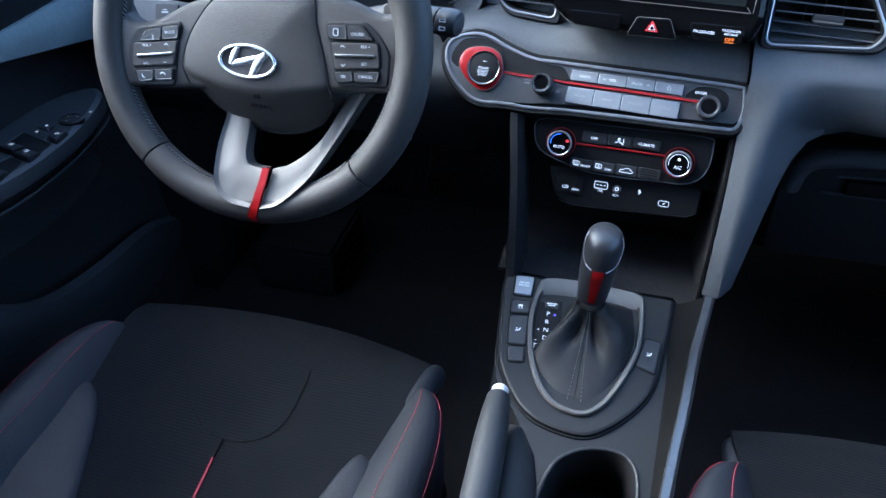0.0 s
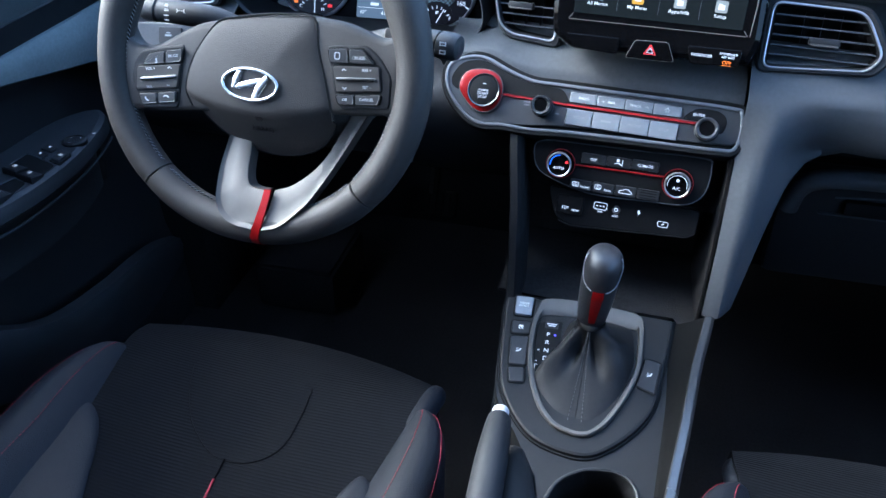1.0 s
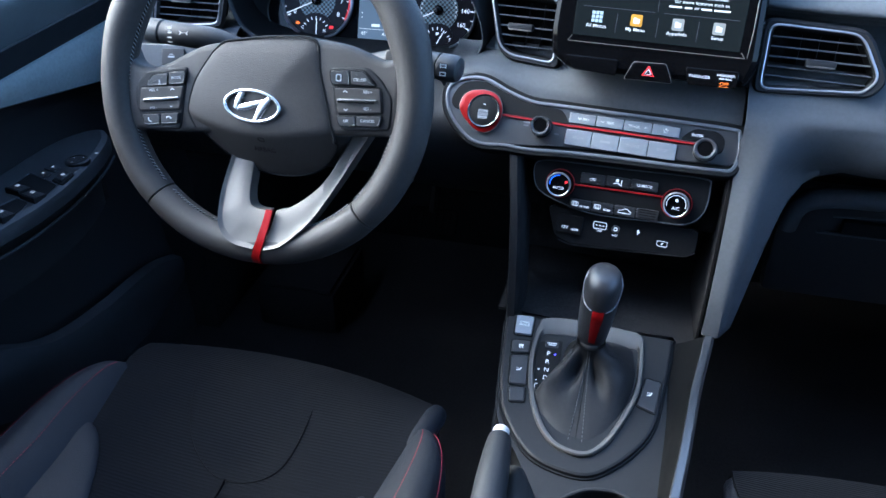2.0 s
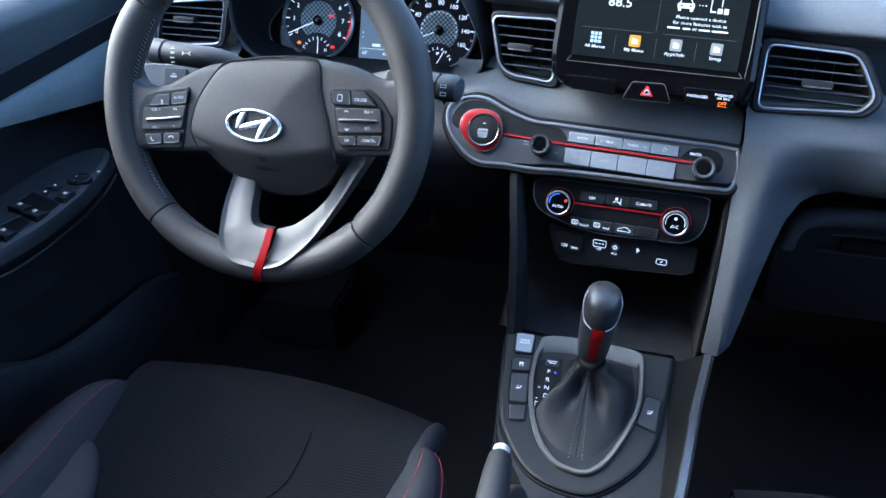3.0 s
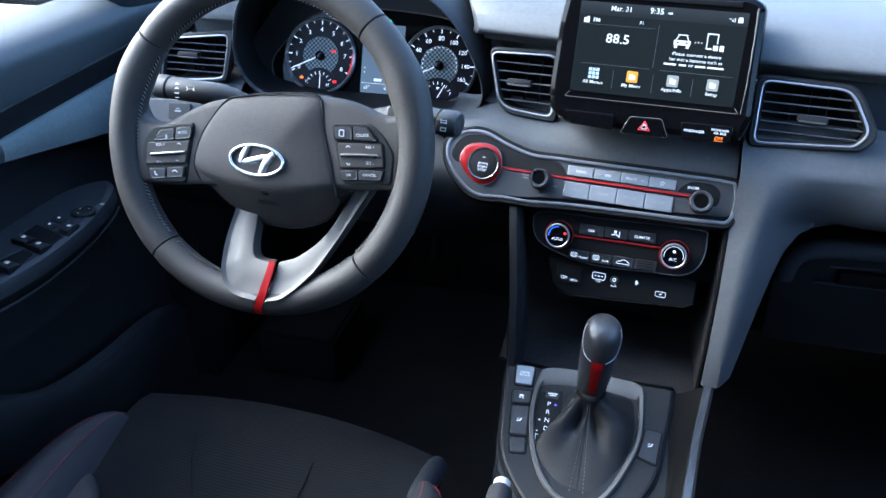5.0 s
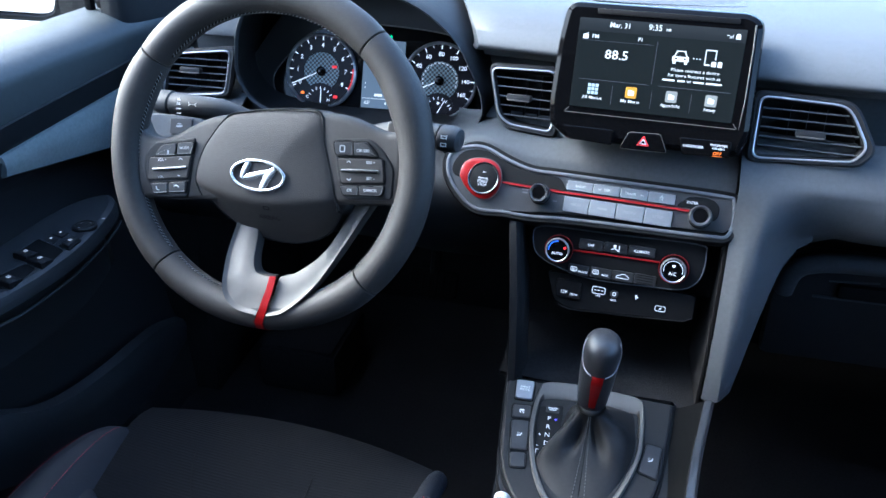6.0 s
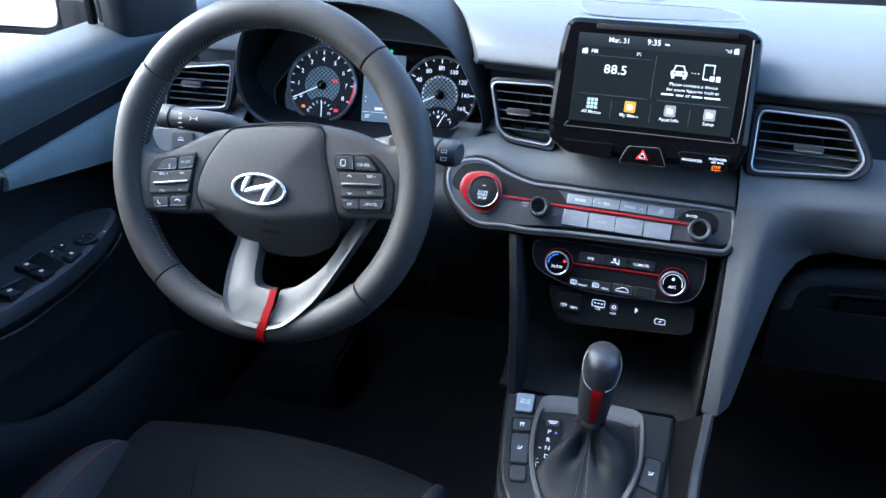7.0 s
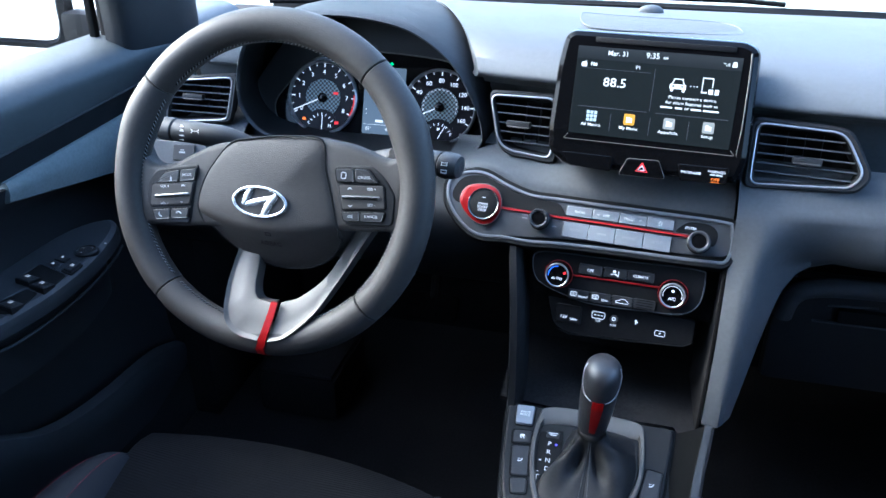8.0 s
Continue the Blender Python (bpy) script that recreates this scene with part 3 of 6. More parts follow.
def cluster():
    m = face_frame((-0.34, 1.024, 0.63), (1, 0, 0), 20)
    c = thing("instrument_cluster", "black instrument cluster with two lit round dials", "instrument cluster", m)
    out = spline([(-0.160, -0.015), (-0.1426, 0.0137), (-0.1023, 0.0525), (-0.0365, 0.066), (0.0765, 0.0605), (0.1091, 0.0449), (0.1363, 0.0018), (0.1458, -0.0352), (0.1178, -0.0560), (-0.0198, -0.0530), (-0.1211, -0.0560), (-0.1478, -0.0440)], True, 4)
    part("back_plate", slab([(x * 1.32, y * 1.7) for x, y in out], -0.012, -0.004, 0.001), HARD, c)
    part("face_plate", slab(out, -0.004, 0.0, 0.001), GLOSS, c, "gloss black face")
    part("face_trim", tube([(x, y, 0.001) for x, y in out], 0.0010, 6, True), SATIN, c)
    t = dial(c, -0.088, -0.001, 0.0495, list("012345678"), 208, -28, 205, 0, red_from=8)
    bars(t, LITRED, [(0.019, 0.007, 0.007, 0.0035, 0)], 0.0034, "warning_bars")
    bars(t, LITORANGE, [(-0.026, -0.031, 0.0055, 0.003, 0), (-0.026, -0.0295, 0.003, 0.002, 0)], 0.0034, "engine_warning")
    bars(t, LITRED, [(0.0225, -0.0335, 0.006, 0.004, 0)], 0.0034, "brake_warning")
    text("C", -0.0185, -0.036, 0.006, LIT, t, 0.0034, name="mark")
    text("H", 0.0125, -0.0385, 0.006, LIT, t, 0.0034, name="mark")
    s = dial(c, 0.081, -0.0024, 0.0495, ["0", "20", "40", "60", "80", "100", "120", "140", "160"], 208, -28, 205, 1, name="speedometer")
    inner = []
    for i in range(17):
        a = radians(205 - 13.7 * i)
        inner.append((math.cos(a) * 0.0235, math.sin(a) * 0.0235, 0.0026, 0.0012, math.degrees(a) - 90))
    bars(s, LIT, inner, 0.0032, "inner_scale")
    text("F", 0.018, -0.036, 0.006, LIT, s, 0.0034, name="mark")
    bars(s, LIT, [(0.0, -0.0295, 0.0026, 0.0034, 0), (0.0021, -0.0290, 0.0007, 0.0026, 0)], 0.0034, "fuel_mark")
    dsp = part("trip_display", slab(rounded(rect(-0.0285, -0.0455, 0.030, 0.046), 0.002), 0.0, 0.001, 0.0003), glow("display_blue_grey", (0.16, 0.20, 0.25), 0.09), c, "dim blue-grey display")
    text("65°", -0.019, -0.0385, 0.0065, SCREENTEXT, dsp, 0.0014, name="reading")
    text("41", 0.0085, -0.0385, 0.0065, SCREENTEXT, dsp, 0.0014, name="reading")
    bars(dsp, SCREENTEXT, [(0, -0.0325, 0.054, 0.0005, 0), (-0.004, -0.0275, 0.011, 0.0035, 0), (-0.0235, -0.018, 0.001, 0.002, 0), (-0.0235, -0.012, 0.001, 0.002, 0)], 0.0014, "display_bars")
    bars(c, LITGREEN, [(0.0085, 0.051, 0.004, 0.004, 45), (0.0035, 0.051, 0.004, 0.004, 45)], 0.0008, "green_lamp")


cluster()


# ---- air vents ----
def vent(name, label, m, outline, slat_ys, tab, frame_r=0.0013, sides=()):
    v = thing(name, label, "air vent", m, group="dashboard air vents")
    out = rounded(outline, 0.010, 5)
    surround = [(x * 1.16 + 0.001, y * 1.20) for x, y in out]
    rows = [[(x, y, -0.004) for x, y in surround], [(x, y, 0.001) for x, y in inset(surround, 0.003)], [(x, y, 0.0005) for x, y in out], [(x, y, -0.006) for x, y in inset(out, 0.003)]]
    bm = bmesh.new()
    loops(bm, rows)
    part("housing", bm, HARD, v, "black housing")
    bm = bmesh.new()
    loops(bm, [[(x, y, -0.005) for x, y in inset(out, 0.0028)], [(x, y, -0.035) for x, y in inset(out, 0.005)]], True, False, True)
    part("cavity", bm, CARPET, v)
    part("chrome_frame", tube([(x, y, 0.001) for x, y in out], frame_r, 8, True), FRAME, v, "thin satin chrome frame")
    def span(y):
        xs = []
        for i in range(len(out)):
            a, b = out[i], out[(i + 1) % len(out)]
            if (a[1] - y) * (b[1] - y) < 0:
                xs.append(a[0] + (b[0] - a[0]) * (y - a[1]) / (b[1] - a[1]))
        return min(xs) + 0.004, max(xs) - 0.004
    for y in slat_ys:
        a, b = span(y)
        bm = bmesh.new()
        loops(bm, [[(x, y + dy, z) for dy, z in ((0.0012, -0.0036), (0.0014, -0.0046), (0.0006, -0.0105), (-0.0006, -0.0105), (-0.0010, -0.0040))] for x in (a, b)], True, True, True)
        sl = part("slat", bm, DEEP, v)
        part("slat_edge", tube([(a, y + 0.0002, -0.0036), (b, y + 0.0002, -0.0036)], 0.0009, 6), SOFT, sl)
    for x in (-0.018, 0.0, 0.018):
        ys = [p[1] for p in out]
        part("rear_vane", box(x - 0.0006, min(ys) + 0.01, -0.032, x + 0.0006, max(ys) - 0.008, -0.024, 0), DEEP, v)
    t = part("tab", box(tab[0], tab[1] - 0.0035, -0.006, tab[2], tab[1] + 0.004, 0.004, 0.0015), HARD, v)
    part("tab_edge", box(tab[0] + 0.001, tab[1] - 0.0040, 0.0022, tab[2] - 0.001, tab[1] - 0.0022, 0.0046, 0.0006), SATIN, t)
    return v


vent("air_vent", "black slatted air vent with satin chrome frame beside the screen", face_frame((-0.1356, 0.930, 0.6471), (1, -0.12, 0), 15),
     [(-0.0392, 0.0285), (0.040, 0.0310), (0.043, -0.0400), (-0.0101, -0.0363), (-0.0240, -0.0266)], (0.018, 0.0075, -0.0040, -0.0145, -0.0255), (-0.016, -0.004, 0.0135))
vent("air_vent", "wide black slatted passenger air vent with satin chrome frame", face_frame((0.1799, 0.870, 0.6502), (1, -0.11, 0), 15),
     [(-0.0524, 0.0319), (0.0290, 0.0300), (0.0390, 0.0225), (0.0590, -0.0110), (0.0480, -0.0262), (0.0353, -0.0274), (-0.0510, -0.0338)], (0.0195, 0.0095, -0.0005, -0.0105, -0.0200), (-0.0123, -0.0030, 0.0171))
vent("air_vent", "black slatted corner air vent with satin chrome frame", face_frame((-0.6009, 0.990, 0.6249), (1, 0, 0), 10),
     [(-0.046, 0.0225), (0.0470, 0.0328), (0.0508, 0.0270), (0.0413, -0.0225), (0.0350, -0.0270), (-0.0560, -0.0360)], (0.018, 0.0085, -0.0010, -0.0105, -0.0200), (-0.0266, 0.0024, 0.0046))


# ---- infotainment screen ----
def screen():
    m = face_frame((0.0163, 0.874, 0.6989), (1, -0.11, 0), 16) @ Matrix.Scale(0.966, 4)
    s = thing("infotainment_screen", "gloss black dashboard touchscreen, switched on", "screen", m)
    out = rounded([(-0.1085, 0.0640), (-0.1000, 0.0725), (0.0900, 0.0725), (0.1050, 0.0640), (0.1100, -0.0540), (0.1020, -0.0800), (-0.0900, -0.0830), (-0.1120, -0.0680), (-0.1155, -0.0400), (-0.1130, 0.0300)][::-1], 0.008)
    part("bezel", slab(out, -0.050, 0.0, 0.007), GLOSS, s, "gloss black bezel")
    # highlight on the bezel's right edge, put in as a thin satin rod
    part("side_trim", tube([(0.0962, 0.060, -0.0004), (0.0975, 0.03, -0.0002), (0.0982, -0.02, -0.0002), (0.0970, -0.050, -0.0004)], lambda t: 0.0012 - 0.0007 * t, 8), SATIN, s)
    part("display", slab(rounded(rect(-0.0905, -0.0440, 0.0885, 0.0545), 0.0015, 2), 0.0, 0.0004, 0.0001), SCREEN, s, "lit dark grey display")
    Z = 0.0007
    part("top_vent_slot", box(-0.072, 0.0595, -0.002, 0.080, 0.0655, 0.0012, 0.0008), DEEP, s)
    part("title_bar", slab(rect(-0.0905, 0.0405, 0.0885, 0.0545), 0.0003, 0.0005, 0.00005), glow("screen_bar", (0.05, 0.056, 0.060), 0.03, 0.08), s)
    bars(s, SCREENGREY, [(-0.002, 0.012, 0.0005, 0.046, 0), (-0.044, -0.0125, 0.078, 0.0005, 0), (0.044, -0.0125, 0.078, 0.0005, 0), (-0.044, -0.028, 0.0005, 0.020, 0), (0.0, -0.028, 0.0005, 0.020, 0), (0.0425, -0.028, 0.0005, 0.020, 0), (-0.046, 0.0305, 0.080, 0.0004, 0)], Z, "divider")
    text("Mar. 31", -0.0446, 0.0484, 0.0076, SCREENTEXT, s, Z, name="date")
    text("9:35", -0.0065, 0.0490, 0.0088, SCREENTEXT, s, Z, name="clock")
    text("AM", 0.0075, 0.0478, 0.0038, SCREENTEXT, s, Z, name="clock")
    text("FM", -0.0705, 0.0348, 0.0062, SCREENTEXT, s, Z, name="band")
    bars(s, SCREENTEXT, [(-0.0815, 0.0343, 0.006, 0.005, 0), (-0.0805, 0.0375, 0.004, 0.0007, 25)], Z, "radio_icon")
    text("P1", -0.0207, 0.0352, 0.0055, SCREENTEXT, s, Z, name="preset")
    text("88.5", -0.0445, 0.0160, 0.0140, SCREENTEXT, s, Z, name="frequency", wide=1.1)
    bars(s, SCREENTEXT, [(0.0720, 0.0455, 0.0006, 0.002, 0), (0.0735, 0.0460, 0.0006, 0.003, 0), (0.0750, 0.0465, 0.0006, 0.004, 0), (0.0700, 0.0475, 0.003, 0.0006, 0), (0.0805, 0.0460, 0.005, 0.004, 0), (0.0805, 0.0490, 0.004, 0.0012, 0)], Z, "status_icon")
    # car and telephone pictograms
    car = [(0.0247, 0.0185, 0.0175, 0.0052, 0), (0.0185, 0.0150, 0.003, 0.004, 0), (0.0309, 0.0150, 0.003, 0.004, 0), (0.0247, 0.0268, 0.0105, 0.0010, 0), (0.0193, 0.0238, 0.0062, 0.0010, 64), (0.0301, 0.0238, 0.0062, 0.0010, -64)]
    bars(s, SCREENTEXT, car, Z, "car_icon")
    bars(s, SCREEN, [(0.0200, 0.0188, 0.0028, 0.0016, 0), (0.0294, 0.0188, 0.0028, 0.0016, 0)], Z + 0.0002, "car_lamp_icon")
    bars(s, SCREENTEXT, [(0.0385, 0.0202, 0.0012, 0.0012, 0), (0.0418, 0.0202, 0.0012, 0.0012, 0), (0.0451, 0.0202, 0.0012, 0.0012, 0)], Z, "dots")
    bars(s, SCREENTEXT, [(0.0505, 0.0225, 0.0010, 0.0165, 0), (0.0612, 0.0255, 0.0010, 0.010, 0), (0.0558, 0.0303, 0.0115, 0.0012, 0), (0.0530, 0.0148, 0.006, 0.0014, 0), (0.0600, 0.0160, 0.0050, 0.0052, 0), (0.0664, 0.0160, 0.0044, 0.0058, 0)], Z, "phone_icon")
    text("Please connect a device", 0.0420, 0.0066, 0.0048, SCREENTEXT, s, Z, name="message", wide=1.12)
    text("for more features such as", 0.0420, 0.0008, 0.0048, SCREENTEXT, s, Z, name="message", wide=1.12)
    bars(s, SCREENTEXT, [(0.0155, -0.0048, 0.013, 0.0018, 0), (0.0290, -0.0048, 0.0075, 0.0018, 0), (0.0475, -0.0048, 0.011, 0.0018, 0), (0.0635, -0.0048, 0.0165, 0.0018, 0)], Z, "message_bars")
    text("or", 0.0375, -0.0044, 0.0053, SCREENTEXT, s, Z, name="message")
    ICONGREY = glow("icon_grey", (0.45, 0.45, 0.42), 0.065)
    for x, label, mt in ((-0.0657, "All Menus", None), (-0.0228, "My Menu", SCREENAMBER), (0.0213, "Apps/Info", ICONGREY), (0.0636, "Setup", ICONGREY)):
        text(label, x, -0.0326, 0.0050, SCREENTEXT, s, Z, name="caption", wide=1.12)
        if mt is None:
            tint = glow("icon_pale", (0.65, 0.78, 0.85), 0.10)
            for i in range(9):
                bars(s, tint, [(x + 0.0042 * (i % 3 - 1), -0.0228 + 0.0042 * (i // 3 - 1), 0.0034, 0.0034, 0)], Z, "menu_tile")
        else:
            ic = part("menu_icon", slab(rounded(rect(x - 0.0062, -0.0290, x + 0.0062, -0.0166), 0.002), 0.0004, Z, 0.0001), mt, s)
            bars(ic, SCREENTEXT, [(x, -0.0235, 0.0065, 0.005, 0), (x - 0.0015, -0.0205, 0.0035, 0.0012, 0)], Z + 0.0002, "icon_mark")
    # bright lower edge line
    bars(s, SATIN, [(-0.0005, -0.0505, 0.188, 0.0009, 0.4), (-0.0925, -0.0478, 0.007, 0.0009, 52), (0.0925, -0.0470, 0.007, 0.0009, -52)], 0.0012, "edge_line")
    # lower keys
    part("blank_key", slab(rounded([(-0.094, -0.0665), (-0.035, -0.0660), (-0.036, -0.0835), (-0.085, -0.0815)][::-1], 0.003), 0.0, 0.0018, 0.0008), GLOSS, s)
    hz = part("hazard_key", slab(rounded([(-0.0185, -0.0660), (0.0165, -0.0645), (0.0260, -0.0845), (-0.0265, -0.0855)][::-1], 0.003), 0.0, 0.0028, 0.0010), GLOSS, s, "black hazard key with lit red triangle")
    part("hazard_rim", tube([(x, y, 0.0020) for x, y in rounded([(-0.0185, -0.0660), (0.0165, -0.0645), (0.0260, -0.0845), (-0.0265, -0.0855)], 0.003)], 0.0004, 6, True), SATIN, hz)
    tri = [(-0.0010 + 0.0072 * math.cos(radians(a)), -0.0758 + 0.0066 * math.sin(radians(a)), 0.003) for a in (90, 210, 330)]
    part("triangle", tube(tri + [tri[0]], 0.0007, 6), LITRED, hz)
    tri = [(-0.0010 + 0.0040 * math.cos(radians(a)), -0.0758 + 0.0036 * math.sin(radians(a)), 0.003) for a in (90, 210, 330)]
    part("triangle", tube(tri + [tri[0]], 0.0006, 6), LIT, hz)
    pk = part("passenger_key", slab(rounded([(0.0370, -0.0650), (0.0930, -0.0640), (0.0920, -0.0815), (0.0420, -0.0835)][::-1], 0.003), 0.0, 0.0018, 0.0008), GLOSS, s)
    text("PASSENGER", 0.0530, -0.0735, 0.0042, LIT, pk, 0.0021)
    text("PASSENGER\nAIR BAG", 0.0800, -0.0712, 0.0036, LIT, pk, 0.0021)
    text("OFF", 0.0795, -0.0785, 0.0054, LITORANGE, pk, 0.0021)
    bars(pk, LITORANGE, [(0.0795, -0.0813, 0.010, 0.0006, 0)], 0.0021, "underline")


screen()


# ---- audio panel ----
def key(name, x0, y0, x1, y1, material, parent, z0=0.0, z1=0.0025, r=0.002, label=""):
    return part(name, slab(rounded(rect(x0, y0, x1, y1), r), z0, z1, 0.0007), material, parent, label)


def knob(name, x, y, r, h, parent, face=DEEP):
    k = part(name, lathe([(r * 1.12, 0.0), (r * 1.12, 0.003), (r * 1.02, 0.004), (r, h - 0.002), (r * 0.93, h), (r * 0.80, h - 0.0005), (r * 0.74, h - 0.002), (0.0001, h - 0.0018)], 36, (x, y)), HARD, parent)
    part("knob_face", lathe([(r * 0.66, h - 0.0030), (r * 0.66, h - 0.0014), (0.0001, h - 0.0010)], 30, (x, y)), face, k)
    bm = lathe([(r * 1.01, h - 0.0030), (r * 0.985, h - 0.0006), (r * 0.93, h + 0.0002), (r * 0.80, h), (r * 0.71, h - 0.0012), (r * 0.67, h - 0.0024)], 36, (x, y), cap=False)
    part("knob_ring", bm, KNOBRING, k)
    return k


def audio():
    a = thing("audio_control_panel", "silver and black audio panel with red-ringed start button", "control panel", AUDIO)
    out = spline(AUDIO_EDGE, True, 4)
    bm = bmesh.new()
    big = inset(out, -0.007)
    loops(bm, [[(x, y, -0.040) for x, y in big], [(x, y, -0.003) for x, y in big], [(x, y, 0.0) for x, y in inset(big, 0.002)], [(x, y, 0.0) for x, y in out], [(x, y, -0.004) for x, y in inset(out, 0.001)]], True, True, True)
    part("housing", bm, DEEP, a, "black housing with a thick rim")
    part("rim_line", tube([(x, y, 0.0002) for x, y in inset(out, 0.0006)], 0.0019, 8, True, flat=0.5), RIMSILVER, a, "pale silver rim")
    # silver field with a black sweep beside the start button and a black recess round the tuning knob
    field = [(x, y + 0.0050 * max(0.0, min(1.0, (x + 0.105) / 0.05)) * (y < -0.014)) for x, y in inset(out, 0.0018)]
    part("silver_field", slab(field, -0.0045, -0.0012, 0.0005), FIELD, a, "satin silver field")
    sweep = spline([(-0.1640, 0.0310), (-0.1520, 0.0385), (-0.1320, 0.0400), (-0.1080, 0.0315), (-0.0760, 0.0222), (-0.0480, 0.0208), (-0.0365, 0.0185), (-0.0285, 0.0085), (-0.0300, 0.0052), (-0.0800, 0.0060), (-0.1100, 0.0062), (-0.1500, 0.0030), (-0.1660, 0.0060), (-0.1705, 0.0160)], True, 5)
    part("black_sweep", slab(sweep, -0.0020, -0.0007, 0.0003), DEEP, a, "black sweep beside the start button")
    recess = spline([(0.0990, 0.0062), (0.1060, 0.0155), (0.1150, 0.0195), (0.1340, 0.0190), (0.1435, 0.0110), (0.1420, -0.0030), (0.1310, -0.0040), (0.1150, 0.0050)], True, 5)
    part("knob_recess", slab(recess, -0.0020, -0.0007, 0.0003), DEEP, a)
    # start button in its red shield
    ring = spline([(-0.1570, 0.0180), (-0.1480, 0.0270), (-0.1280, 0.0300), (-0.1130, 0.0240), (-0.1060, 0.0090), (-0.1090, -0.0080), (-0.1190, -0.0180), (-0.1330, -0.0180), (-0.1480, -0.0080), (-0.1580, 0.0050)], True, 5)
    sh = part("start_surround", dome(ring, 0.002, 0.0045, -0.002), RED, a, "red lacquered surround")
    part("surround_line", tube([(x, y, 0.0018) for x, y in ring], 0.0007, 6, True), SATIN, sh)
    c = (-0.1277, 0.0054)
    part("button_ring", lathe([(0.0196, 0.002), (0.0196, 0.0058), (0.0188, 0.0068), (0.0175, 0.0060), (0.0175, 0.002)], 40, c, cap=False), TRIM, sh)
    sb = part("start_button", lathe([(0.0174, 0.002), (0.0174, 0.0052), (0.0160, 0.0058), (0.0001, 0.0052)], 40, c), DEEP, sh, "black start button")
    text("ENGINE", c[0], c[1] - 0.0002, 0.0034, LIT, sb, 0.0060)
    text("START", c[0], c[1] - 0.0042, 0.0045, LIT, sb, 0.0060)
    text("STOP", c[0], c[1] - 0.0082, 0.0045, LIT, sb, 0.0060)
    bars(sb, LIT, [(c[0], c[1] + 0.0075, 0.0035, 0.0009, 0)], 0.0060, "status_lamp")
    # red line
    bm = bmesh.new()
    P = [(-0.106, 0.0046), (-0.0276, 0.0030), (0.0383, 0.0034), (0.118, 0.0028)]
    loops(bm, [[(x, y + dy, z) for dy, z in ((-0.0014, -0.001), (-0.0012, 0.0012), (0.0012, 0.0012), (0.0014, -0.001))] for x, y in P], True, True, True)
    part("red_line", bm, REDLINE, a)
    knob("volume_knob", -0.0565, -0.0030, 0.0112, 0.015, a, GLOSS)
    knob("tuning_knob", 0.1253, -0.0025, 0.0118, 0.015, a, GLOSS)
    part("key_bed", slab(rounded(rect(-0.0278, 0.0062, 0.0965, 0.0185), 0.0015), -0.002, -0.0004, 0.0003), DEEP, a)
    part("key_bed", slab(rounded(rect(-0.0286, -0.0191, 0.0964, -0.0005), 0.0015), -0.002, -0.0004, 0.0003), DEEP, a)
    xs = (-0.0275, 0.0032, 0.0344, 0.0655, 0.0962)
    for i, w in enumerate(("RADIO", "SEEK", "TRACK", "")):
        k = key("key", xs[i] + 0.0004, 0.0065, xs[i + 1] - 0.0004, 0.0182, KEYCAP, a, -0.002, 0.0011, 0.0012, "silver upper key")
        if w:
            text(w, (xs[i] + xs[i + 1]) / 2 + (0.003, 0.003, -0.002)[i] - 0.002, 0.0122, 0.0040, INK, k, 0.0013)
            if i:
                cx = xs[i] + (0.0075 if i == 1 else 0.0245)
                part("arrow", tube([(cx - 0.0016, 0.0122 + (0.0007 if i == 1 else -0.0007), 0.0013), (cx, 0.0122 - (0.0009 if i == 1 else -0.0009), 0.0013), (cx + 0.0016, 0.0122 + (0.0007 if i == 1 else -0.0007), 0.0013)], 0.0003, 5), INK, k)
        else:
            pts = [(0.0808 + (0.0030 if j % 2 == 0 else 0.0013) * math.cos(radians(90 + 36 * j)), 0.0122 + (0.0030 if j % 2 == 0 else 0.0013) * math.sin(radians(90 + 36 * j)), 0.0013) for j in range(10)]
            part("star", tube(pts + [pts[0]], 0.0003, 5), INK, k)
    xs = (-0.0283, 0.0020, 0.0329, 0.0649, 0.0961)
    for i, w in enumerate(("MEDIA", "", "PHONE", "SETUP")):
        k = key("key", xs[i] + 0.0004, -0.0188, xs[i + 1] - 0.0004, -0.0008, KEYCAP, a, -0.002, 0.0011, 0.0012, "silver lower key")
        if w:
            text(w, (xs[i] + xs[i + 1]) / 2, -0.0095, 0.0044, GREYINK, k, 0.0013)
        else:
            bars(k, GREYINK, [(0.0175, -0.0095, 0.011, 0.0022, 0)], 0.0013, "print_bar")
    text("ENTER", 0.1145, 0.0122, 0.0042, LIT, a, -0.0003)
    bars(a, GREYINK, [(-0.0755, 0.0, 0.008, 0.0016, 0), (-0.0755, -0.0035, 0.006, 0.0016, 0), (-0.0385, -0.0085, 0.005, 0.0016, 0)], -0.0004, "print_bar")


audio()


